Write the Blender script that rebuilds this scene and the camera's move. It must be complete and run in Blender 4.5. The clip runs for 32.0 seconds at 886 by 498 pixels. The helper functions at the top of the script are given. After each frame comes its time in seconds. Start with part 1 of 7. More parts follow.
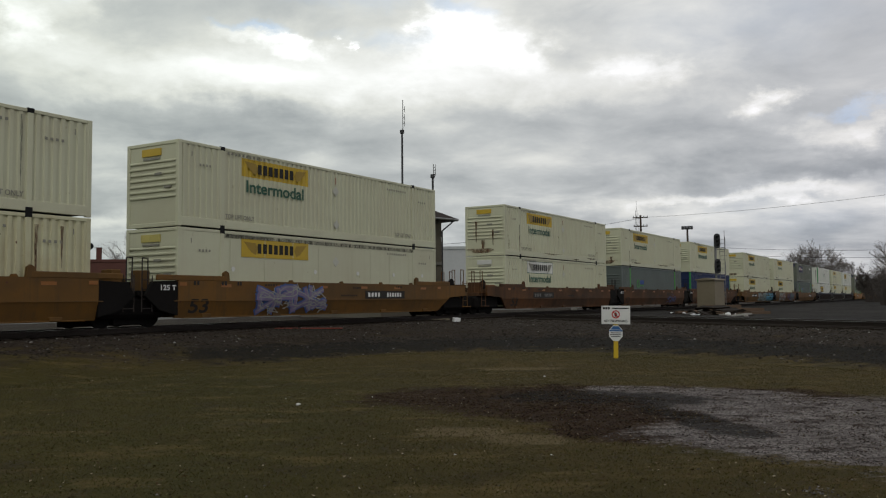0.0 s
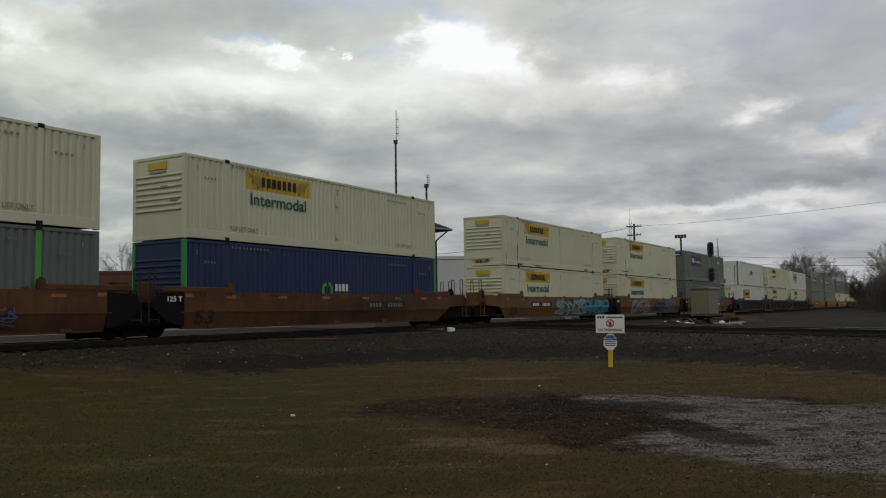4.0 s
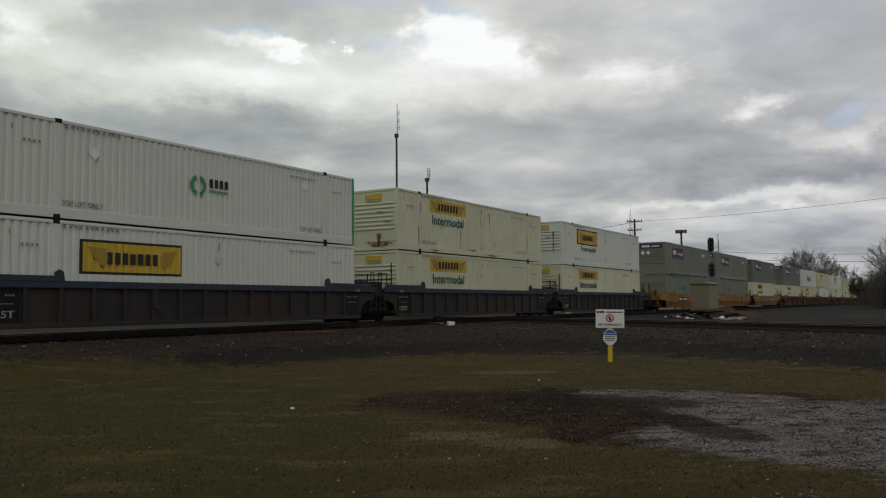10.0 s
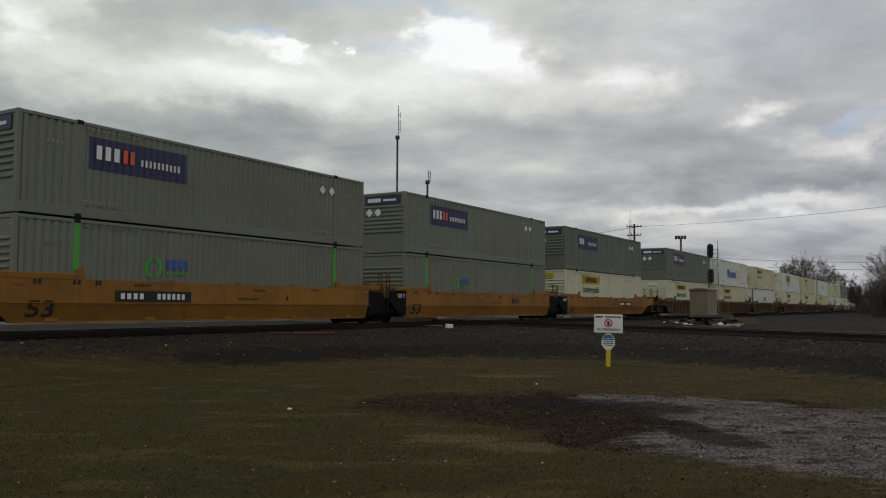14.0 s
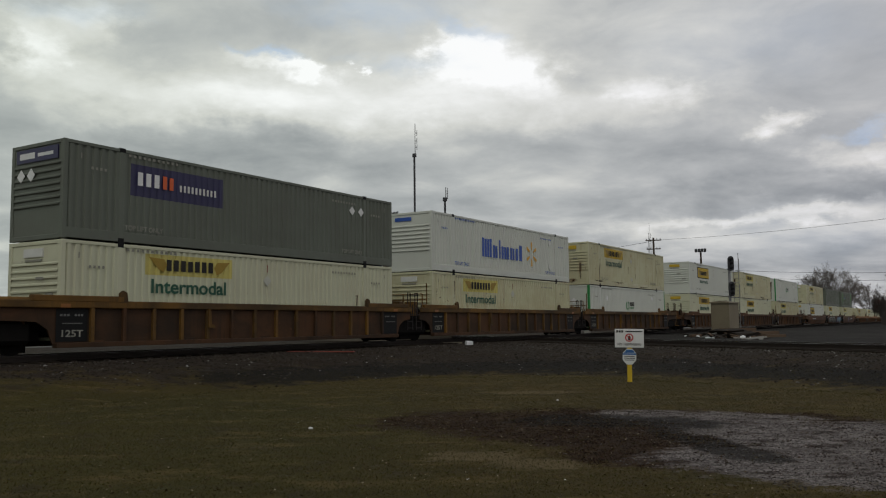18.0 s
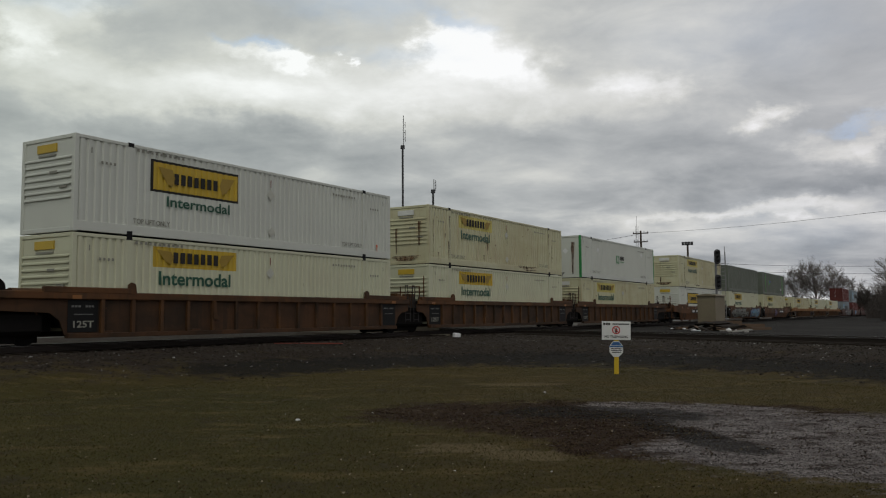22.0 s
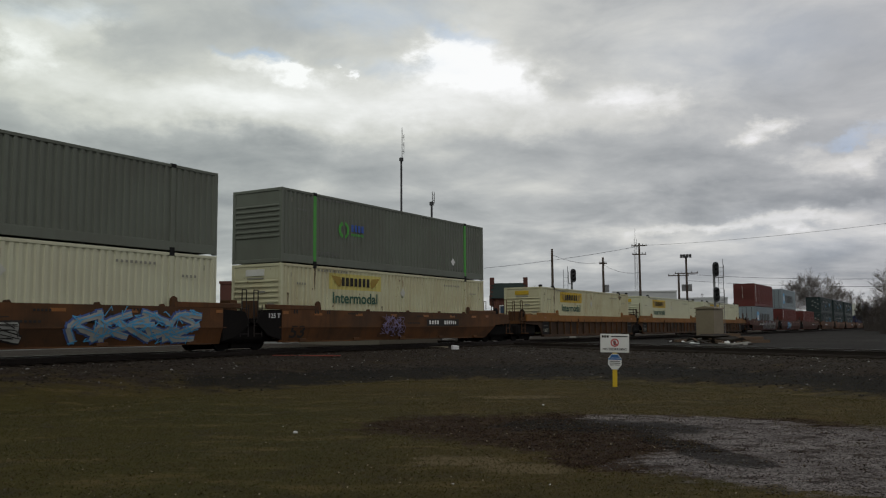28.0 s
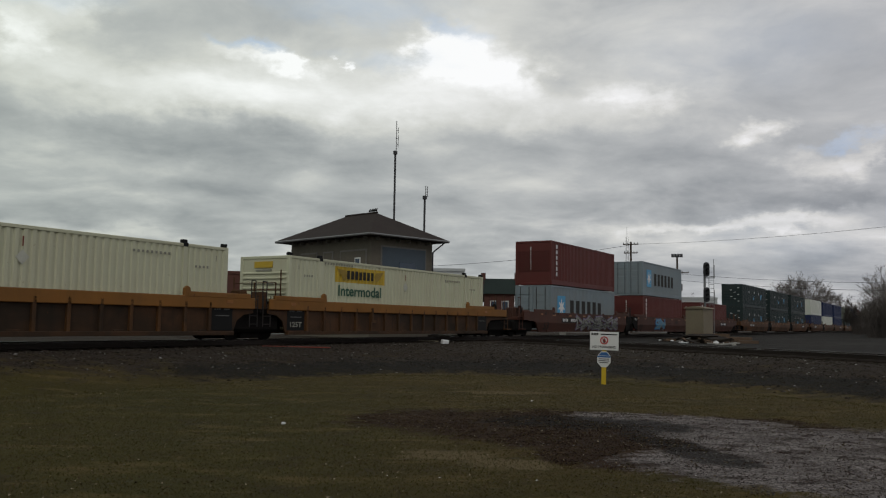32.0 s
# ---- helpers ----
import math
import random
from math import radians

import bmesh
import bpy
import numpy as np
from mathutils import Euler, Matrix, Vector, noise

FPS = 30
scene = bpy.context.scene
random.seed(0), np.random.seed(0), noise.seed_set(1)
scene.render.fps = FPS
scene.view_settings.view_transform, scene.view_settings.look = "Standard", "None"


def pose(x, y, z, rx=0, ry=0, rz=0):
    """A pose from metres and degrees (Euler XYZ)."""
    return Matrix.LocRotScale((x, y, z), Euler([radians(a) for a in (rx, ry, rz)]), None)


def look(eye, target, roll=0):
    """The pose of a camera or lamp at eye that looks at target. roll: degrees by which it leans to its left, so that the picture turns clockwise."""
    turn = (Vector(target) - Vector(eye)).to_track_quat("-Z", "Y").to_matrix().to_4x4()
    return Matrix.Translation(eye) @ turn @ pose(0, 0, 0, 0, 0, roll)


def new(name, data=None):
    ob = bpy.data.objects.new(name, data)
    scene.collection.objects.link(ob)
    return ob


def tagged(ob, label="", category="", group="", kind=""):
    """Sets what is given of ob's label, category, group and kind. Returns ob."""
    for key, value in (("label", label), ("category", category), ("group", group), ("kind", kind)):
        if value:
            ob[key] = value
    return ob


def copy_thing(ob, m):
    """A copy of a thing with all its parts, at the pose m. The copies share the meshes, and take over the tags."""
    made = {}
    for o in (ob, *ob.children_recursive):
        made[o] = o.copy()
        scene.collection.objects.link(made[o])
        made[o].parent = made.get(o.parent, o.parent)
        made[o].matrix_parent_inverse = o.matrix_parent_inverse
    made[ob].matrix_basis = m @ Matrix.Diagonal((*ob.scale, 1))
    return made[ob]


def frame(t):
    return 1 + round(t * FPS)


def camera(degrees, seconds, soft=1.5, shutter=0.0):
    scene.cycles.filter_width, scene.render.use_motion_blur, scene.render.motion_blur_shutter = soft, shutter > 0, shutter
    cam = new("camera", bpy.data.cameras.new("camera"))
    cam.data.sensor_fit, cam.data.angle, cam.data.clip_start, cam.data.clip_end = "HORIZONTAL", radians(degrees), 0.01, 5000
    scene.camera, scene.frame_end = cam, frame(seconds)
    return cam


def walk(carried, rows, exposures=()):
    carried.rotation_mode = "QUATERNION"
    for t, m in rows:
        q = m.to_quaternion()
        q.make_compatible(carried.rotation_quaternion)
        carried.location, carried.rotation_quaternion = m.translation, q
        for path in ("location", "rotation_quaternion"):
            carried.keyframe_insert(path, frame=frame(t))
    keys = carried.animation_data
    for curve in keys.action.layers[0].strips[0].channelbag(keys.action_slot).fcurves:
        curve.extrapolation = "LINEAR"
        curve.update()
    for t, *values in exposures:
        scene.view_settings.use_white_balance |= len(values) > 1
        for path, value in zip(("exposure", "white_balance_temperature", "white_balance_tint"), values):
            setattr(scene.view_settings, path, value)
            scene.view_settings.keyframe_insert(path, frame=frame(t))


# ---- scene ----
EYE = 1.45                      # eye above the lawn
cam = camera(55.12, 32.0, soft=1.15)
CAMERA_ROWS = [
    (0, pose(0, 0, EYE, 93.50, 0.55, 0.00)),
    (0.5, pose(0, 0, EYE, 93.61, 0.58, 0.32)),
    (1, pose(0, 0, EYE, 94.06, 0.79, 0.01)),
    (1.5, pose(0, 0, EYE, 94.25, 1.17, 0.24)),
    (2, pose(0, 0, EYE, 94.07, 0.43, -0.47)),
    (2.5, pose(0, 0, EYE, 93.49, 0.61, -0.89)),
    (4.5, pose(0, 0, EYE, 94.47, 0.85, -0.13)),
    (5, pose(0, 0, EYE, 94.70, 0.75, 0.02)),
    (5.5, pose(0, 0, EYE, 94.82, 1.20, -0.61)),
    (6, pose(0, 0, EYE, 94.92, 0.41, -0.49)),
    (6.5, pose(0, 0, EYE, 94.87, 0.65, -0.11)),
    (7, pose(0, 0, EYE, 94.35, 0.67, -0.78)),
    (7.5, pose(0, 0, EYE, 95.16, 1.17, 0.03)),
    (8, pose(0, 0, EYE, 94.67, 0.27, 0.30)),
    (8.5, pose(0, 0, EYE, 95.03, 0.70, 0.14)),
    (9, pose(0, 0, EYE, 94.89, 0.28, -0.04)),
    (9.5, pose(0, 0, EYE, 94.79, 0.64, -0.37)),
    (10, pose(0, 0, EYE, 93.75, 0.56, -0.38)),
    (10.5, pose(0, 0, EYE, 94.02, 0.67, -0.72)),
    (11, pose(0, 0, EYE, 94.82, 0.85, -0.98)),
    (11.5, pose(0, 0, EYE, 94.54, 0.83, -0.35)),
    (12, pose(0, 0, EYE, 94.31, 0.26, -0.39)),
    (12.5, pose(0, 0, EYE, 94.04, -0.13, -0.51)),
    (13, pose(0, 0, EYE, 93.92, -0.40, -0.50)),
    (13.5, pose(0, 0, EYE, 93.76, -0.28, -0.64)),
    (14, pose(0, 0, EYE, 93.92, -0.23, -0.47)),
    (14.5, pose(0, 0, EYE, 93.93, 0.31, -0.53)),
    (16.5, pose(0, 0, EYE, 94.29, 0.20, 0.19)),
    (17, pose(0, 0, EYE, 94.74, 0.38, 0.31)),
    (17.5, pose(0, 0, EYE, 94.88, 0.19, 0.74)),
    (18, pose(0, 0, EYE, 95.07, 0.59, 0.84)),
    (18.5, pose(0, 0, EYE, 95.30, 0.48, 0.75)),
    (19, pose(0, 0, EYE, 94.98, -0.35, 0.10)),
    (19.5, pose(0, 0, EYE, 94.98, -0.36, -0.05)),
    (20, pose(0, 0, EYE, 95.16, 0.25, 0.04)),
    (20.5, pose(0, 0, EYE, 95.54, 0.35, 0.21)),
    (21, pose(0, 0, EYE, 95.18, 0.73, 0.45)),
    (21.5, pose(0, 0, EYE, 95.31, 0.21, 0.34)),
    (22, pose(0, 0, EYE, 94.53, 0.44, 0.01)),
    (22.5, pose(0, 0, EYE, 94.82, 0.13, 0.13)),
    (23, pose(0, 0, EYE, 95.33, 0.88, -0.22)),
    (23.5, pose(0, 0, EYE, 95.38, -0.13, 0.20)),
    (24, pose(0, 0, EYE, 95.12, -0.51, 0.40)),
    (24.5, pose(0, 0, EYE, 95.45, -0.91, 0.17)),
    (25, pose(0, 0, EYE, 95.65, -0.52, 0.12)),
    (25.5, pose(0, 0, EYE, 95.51, -0.47, 0.32)),
    (27.5, pose(0, 0, EYE, 94.91, 0.13, 0.01)),
    (28, pose(0, 0, EYE, 95.35, 0.36, -0.10)),
    (28.5, pose(0, 0, EYE, 94.63, -0.31, 0.10)),
    (29, pose(0, 0, EYE, 94.02, -0.41, -0.19)),
    (29.5, pose(0, 0, EYE, 94.60, -0.35, -0.14)),
    (30, pose(0, 0, EYE, 94.56, -0.97, -0.08)),
    (30.5, pose(0, 0, EYE, 94.36, 0.74, -0.29)),
    (31, pose(0, 0, EYE, 95.13, 0.45, -0.29)),
    (31.5, pose(0, 0, EYE, 95.06, 0.39, -0.06)),
    (32, pose(0, 0, EYE, 94.97, -0.86, -0.75)),
]
walk(cam, CAMERA_ROWS, exposures=((0.0, 0.24), (1.0, 0.22), (1.6, 0.08), (2.2, 0.0), (32.0, 0.0)))

# ---- world and sun ----
world = bpy.data.worlds.new("overcast_world")
scene.world = world
world.use_nodes = True
wn, wl = world.node_tree.nodes, world.node_tree.links
wn.clear()


def wnode(kind, **values):
    n = wn.new(kind)
    for k, v in values.items():
        n.inputs[k].default_value = v
    return n


SUN_EL, SUN_AZ = 45.0, 178.0    # degrees; azimuth clockwise from +y
sky = wn.new("ShaderNodeTexSky")
sky.sky_type, sky.sun_disc = "NISHITA", False
sky.sun_elevation, sky.sun_rotation = radians(SUN_EL), radians(SUN_AZ)
blue = wnode("ShaderNodeMixRGB", Fac=1.0, Color2=(0.10, 0.10, 0.10, 1))
blue.blend_type = "MULTIPLY"
wl.new(sky.outputs[0], blue.inputs["Color1"])
coord = wn.new("ShaderNodeTexCoord")
sep = wn.new("ShaderNodeSeparateXYZ")
wl.new(coord.outputs["Generated"], sep.inputs[0])


def wmath(op, a, b=None, clamp=False):
    n = wn.new("ShaderNodeMath")
    n.operation, n.use_clamp = op, clamp
    for i, v in enumerate((a, b)):
        if v is None:
            continue
        if isinstance(v, (int, float)):
            n.inputs[i].default_value = v
        else:
            wl.new(v, n.inputs[i])
    return n.outputs[0]


# the cloud layer, flattened towards the horizon
zz = wmath("ADD", wmath("MAXIMUM", sep.outputs[2], 0.0), 0.20)
comb = wn.new("ShaderNodeCombineXYZ")
wl.new(wmath("DIVIDE", sep.outputs[0], zz), comb.inputs[0])
wl.new(wmath("DIVIDE", sep.outputs[1], zz), comb.inputs[1])


def cloud(scale, detail, rough, shift, stretch=(1, 1, 1), distort=0.0, source=None, colour=False):
    mp = wn.new("ShaderNodeMapping")
    mp.inputs["Location"].default_value = shift
    mp.inputs["Scale"].default_value = stretch
    wl.new(source or comb.outputs[0], mp.inputs[0])
    n = wnode("ShaderNodeTexNoise", Scale=scale, Detail=detail, Roughness=rough, Distortion=distort)
    wl.new(mp.outputs[0], n.inputs["Vector"])
    return n.outputs["Color" if colour else "Fac"]


def wramp(value, *stops):
    r = wn.new("ShaderNodeValToRGB")
    for i, (pos, c) in enumerate(stops):
        e = r.color_ramp.elements[i] if i < 2 else r.color_ramp.elements.new(pos)
        e.position, e.color = pos, (*c, 1)
    wl.new(value, r.inputs[0])
    return r.outputs[0]


def vmath(op, a, b):
    n = wn.new("ShaderNodeVectorMath")
    n.operation = op
    for i, v in enumerate((a, b)):
        if isinstance(v, tuple):
            n.inputs[i].default_value = v
        else:
            wl.new(v, n.inputs[i])
    return n


# azimuth (to the left) and elevation in degrees, ruffled so that cloud edges are ragged
aim = wn.new("ShaderNodeCombineXYZ")
wl.new(wmath("MULTIPLY", wmath("ARCTAN2", wmath("MULTIPLY", sep.outputs[0], -1.0), sep.outputs[1]), 57.296), aim.inputs[0])
wl.new(wmath("MULTIPLY", wmath("ARCSINE", sep.outputs[2]), 57.296), aim.inputs[1])
ruffle = cloud(0.22, 6, 0.62, (4.0, 7.0, 0), (1.0, 1.7, 1), 0.0, aim.outputs[0], True)
aim = vmath("ADD", aim.outputs[0], vmath("MULTIPLY", vmath("SUBTRACT", ruffle, (0.5, 0.5, 0.5)).outputs[0], (9.0, 3.6, 0.0)).outputs[0]).outputs[0]


def bank_of_cloud(az, el, wide, high, depth, lean=0.0, sharp=0.0):
    """A lighter or darker stretch of the cloud layer."""
    mp = wn.new("ShaderNodeMapping")
    mp.vector_type = "TEXTURE"
    mp.inputs["Location"].default_value = (az, el, 0)
    mp.inputs["Rotation"].default_value = (0, 0, radians(lean))
    mp.inputs["Scale"].default_value = (wide, high, 1)
    wl.new(aim, mp.inputs[0])
    r = wn.new("ShaderNodeMapRange")
    r.interpolation_type = "SMOOTHSTEP"
    r.inputs["From Min"].default_value, r.inputs["From Max"].default_value = 1.25, sharp
    r.inputs["To Min"].default_value, r.inputs["To Max"].default_value = 0.0, depth
    n = wn.new("ShaderNodeVectorMath")
    n.operation = "LENGTH"
    wl.new(mp.outputs[0], n.inputs[0])
    wl.new(n.outputs["Value"], r.inputs["Value"])
    return r.outputs["Result"]


def total(*spots):
    out = None
    for spot in spots:
        k = bank_of_cloud(*spot)
        out = k if out is None else wmath("ADD", out, k)
    return out


rolls = cloud(1.15, 4, 0.48, (3.1, 1.7, 0), (0.9, 1.0, 1), 0.3)
puff = cloud(3.2, 8, 0.58, (1.7, 0.3, 0), (1.0, 1.0, 1), 0.3)
light = total((-12.0, 6.2, 4.5, 1.1, 0.20, -6), (-8.0, 4.6, 4.0, 0.6, 0.10), (-24.0, 4.2, 8.0, 1.4, -0.15), (15.0, 8.6, 12.0, 1.6, -0.06), (0.0, 18.5, 45.0, 7.5, 0.10, 0, 0.4), (-1.5, 16.6, 6.5, 3.0, 0.20), (11.0, 16.6, 6.0, 2.0, 0.14), (26.0, 17.0, 6.0, 3.5, 0.16), (-13.0, 15.0, 7.0, 2.4, 0.12),
              (23.8, 18.8, 2.29, 1.72, 0.2, 0, 0), (26.7, 16.8, 2.29, 1.6, 0.3, 0, 0), (11.4, 17.1, 4.2, 0.85, 0.30, 13, 0.0), (9.9, 16.9, 1.53, 0.53, 0.2, 10, 0),
              (6.4, 16.9, 0.5, 0.34, 0.34, 0, 0), (-2.0, 17.4, 4.4, 1.9, 0.38, 14, 0.0), (0.5, 18.5, 1.72, 0.84, 0.2, 0, 0), (-6.0, 16.4, 2.29, 2.29, 0.26, 0, 0),
              (-13.9, 14.7, 3.05, 1.14, 0.24, 6, 0), (19.7, 14.6, 12.59, 2.1, 0.22, 0, 0), (6.8, 14.8, 12.59, 2.2, 0.20, 0, 0), (-6.7, 14.0, 9.92, 1.72, 0.12, 0, 0),
              (-21.6, 12.2, 2.1, 0.95, 0.34, -14, 0.0), (-25.4, 10.0, 3.43, 1.3, 0.26, 4, 0), (-27.3, 10.6, 1.72, 1.72, 0.2, 0, 0), (-21.1, 6.8, 4.58, 0.53, 0.26, -7, 0),
              (-15.9, 6.4, 3.81, 0.46, 0.22, -4, 0), (-25.3, 7.0, 3.43, 0.61, 0.12, 0, 0), (13.2, 11.3, 13.5, 2.1, -0.25, 0, 0), (22.9, 11.6, 4.96, 1.14, -0.06, 0, 0),
              (-6.7, 12.1, 8.39, 1.07, -0.06, 0, 0), (-17.8, 10.9, 6.48, 0.99, -0.08, 0, 0), (-17.7, 8.4, 10.68, 0.84, -0.12, 0, 0), (-23.1, 16.9, 8.39, 3.43, -0.09, 0, 0),
              (-25.7, 7.9, 4.2, 0.53, -0.12, 0, 0), (17.7, 6.6, 12.59, 0.84, -0.05, 0, 0), (8.4, 20.4, 4.58, 1.72, -0.05, 0, 0), (26.1, 18.9, 2.29, 1.14, 0.1, 0, 0),
              (2.9, 5.2, 11.44, 0.46, 0.08, 0, 0), (21.0, 5.2, 7.63, 0.53, 0.1, 0, 0))
rows = cloud(2.9, 6, 0.50, (5.3, 2.9, 0), (0.70, 1.05, 1), 0.2)
low = wnode("ShaderNodeMapRange")
low.inputs["From Min"].default_value, low.inputs["From Max"].default_value = 0.10, 0.24
low.inputs["To Min"].default_value, low.inputs["To Max"].default_value = 0.78, 0.18
wl.new(sep.outputs[2], low.inputs["Value"])
glow = wmath("ADD", wmath("MULTIPLY", wmath("SUBTRACT", rolls, 0.5), 0.55), wmath("MULTIPLY", wmath("SUBTRACT", puff, 0.5), 0.60))
glow = wmath("ADD", glow, wmath("MULTIPLY", wmath("SUBTRACT", rows, 0.5), low.outputs["Result"]))
glow = wmath("ADD", wmath("ADD", glow, light), 0.475)
sheet = wramp(glow, (0.05, (0.185, 0.205, 0.225)), (0.30, (0.318, 0.340, 0.350)), (0.50, (0.450, 0.470, 0.470)), (0.68, (0.63, 0.64, 0.61)), (0.84, (0.78, 0.79, 0.77)), (1.0, (0.97, 0.98, 0.98)))
rift = total((12.2, 18.0, 2.9, 0.5, 0.6, 13), (-1.5, 19.2, 3.3, 0.7, 0.6, 12), (3.4, 17.5, 4.2, 0.84, 0.3, 0), (-26.1, 11.5, 1.91, 0.53, 0.5, -10), (24.2, 19.4, 4.58, 1.14, 0.35, 0), (5.3, 20.7, 7.63, 1.53, 0.4, 0), (-19.7, 17.7, 9.92, 3.43, 0.14, 0), (-22.7, 5.5, 7.63, 2.29, 0.1, 0))
skyblue = wnode("ShaderNodeMixRGB", Fac=0.75, Color2=(0.52, 0.66, 0.86, 1))
wl.new(blue.outputs[0], skyblue.inputs["Color1"])
open_sky = wnode("ShaderNodeMixRGB")
wl.new(wmath("MULTIPLY", rift, wmath("SUBTRACT", 1.9, wmath("MULTIPLY", puff, 2.0)), True), open_sky.inputs["Fac"])
wl.new(sheet, open_sky.inputs["Color1"])
wl.new(skyblue.outputs[0], open_sky.inputs["Color2"])
drift = wnode("ShaderNodeMapRange")
drift.inputs["From Min"].default_value, drift.inputs["From Max"].default_value = -0.5, 0.5
wl.new(sep.outputs[0], drift.inputs["Value"])
hue = wramp(drift.outputs["Result"], (0.0, (0.965, 1.0, 0.955)), (1.0, (1.015, 0.985, 1.03)))
tint = wnode("ShaderNodeMixRGB", Fac=1.0)
tint.blend_type = "MULTIPLY"
wl.new(open_sky.outputs[0], tint.inputs["Color1"])
wl.new(hue, tint.inputs["Color2"])
back = wnode("ShaderNodeBackground", Strength=1.0)
wl.new(tint.outputs[0], back.inputs["Color"])
wout = wn.new("ShaderNodeOutputWorld")
wl.new(back.outputs[0], wout.inputs["Surface"])

sun_data = bpy.data.lights.new("sun", "SUN")
sun_data.energy, sun_data.angle, sun_data.color = 0.5, radians(14), (1.0, 0.96, 0.9)
sun = new("sun", sun_data)
a_ = radians(SUN_AZ)
sun.matrix_world = look((0, 0, 30), (-math.sin(a_) * 30 * math.cos(radians(SUN_EL)), -math.cos(a_) * 30 * math.cos(radians(SUN_EL)), 30 - 30 * math.sin(radians(SUN_EL))))

# ---- the plan ----
PSI = radians(-31.30)                                   # heading of the main line
ALONG = Vector((-math.sin(PSI), math.cos(PSI), 0))      # away along the main line
ACROSS = Vector((-math.cos(PSI), -math.sin(PSI), 0))    # from the eye towards it
TURN = 90 + math.degrees(PSI)
LINE = 23.27                                            # eye to the main line's centre
RAIL = 0.70                                             # top of rail
ALONG2 = Vector((-0.422, 0.907, 0)).normalized()        # the crossing line
ACROSS2 = Vector((0.907, 0.422, 0)).normalized()
LINE2 = 23.2
TURN2 = math.degrees(math.atan2(ALONG2.y, ALONG2.x))
BED = RAIL - 0.20                                       # top of the ballast


def on_line(s, d=0.0, z=0.0):
    return ALONG * s + ACROSS * (LINE + d) + Vector((0, 0, z))


def on_line2(s, d=0.0, z=0.0):
    return ALONG2 * s + ACROSS2 * (LINE2 + d) + Vector((0, 0, z))


def polar(azimuth, distance, z=0.0):
    """azimuth in degrees, left of the +y axis."""
    a = radians(azimuth)
    return Vector((-math.sin(a) * distance, math.cos(a) * distance, z))


# ---- materials ----
def material(name):
    m = bpy.data.materials.new(name)
    m.use_nodes = True
    return m, m.node_tree.nodes, m.node_tree.links, m.node_tree.nodes["Principled BSDF"]


def noise_fac(nodes, links, scale, detail=4, rough=0.6, stretch=None, vec="Object", lo=0.4, hi=0.6, shift=None):
    tc = nodes.new("ShaderNodeTexCoord")
    v = tc.outputs[vec]
    mp = nodes.new("ShaderNodeMapping")
    mp.inputs["Scale"].default_value = stretch or (1, 1, 1)
    links.new(v, mp.inputs[0])
    if shift is not None:
        links.new(shift, mp.inputs["Location"])
    n = nodes.new("ShaderNodeTexNoise")
    n.inputs["Scale"].default_value, n.inputs["Detail"].default_value, n.inputs["Roughness"].default_value = scale, detail, rough
    links.new(mp.outputs[0], n.inputs["Vector"])
    r = nodes.new("ShaderNodeMapRange")
    r.inputs["From Min"].default_value, r.inputs["From Max"].default_value = lo, hi
    links.new(n.outputs["Fac"], r.inputs["Value"])
    return r.outputs["Result"], n.outputs["Fac"]


def mix(nodes, links, fac, a, b, blend="MIX"):
    n = nodes.new("ShaderNodeMixRGB")
    n.blend_type = blend
    for key, v in (("Fac", fac), ("Color1", a), ("Color2", b)):
        if isinstance(v, (int, float)):
            n.inputs[key].default_value = v
        elif isinstance(v, tuple):
            n.inputs[key].default_value = (*v, 1)
        else:
            links.new(v, n.inputs[key])
    return n.outputs[0]


def times(nodes, links, a, b):
    n = nodes.new("ShaderNodeMath")
    n.operation = "MULTIPLY"
    for i, v in enumerate((a, b)):
        if isinstance(v, (int, float)):
            n.inputs[i].default_value = v
        else:
            links.new(v, n.inputs[i])
    return n.outputs[0]


def bump(nodes, links, bsdf, height, strength, distance):
    b = nodes.new("ShaderNodeBump")
    b.inputs["Strength"].default_value, b.inputs["Distance"].default_value = strength, distance
    links.new(height, b.inputs["Height"])
    links.new(b.outputs[0], bsdf.inputs["Normal"])


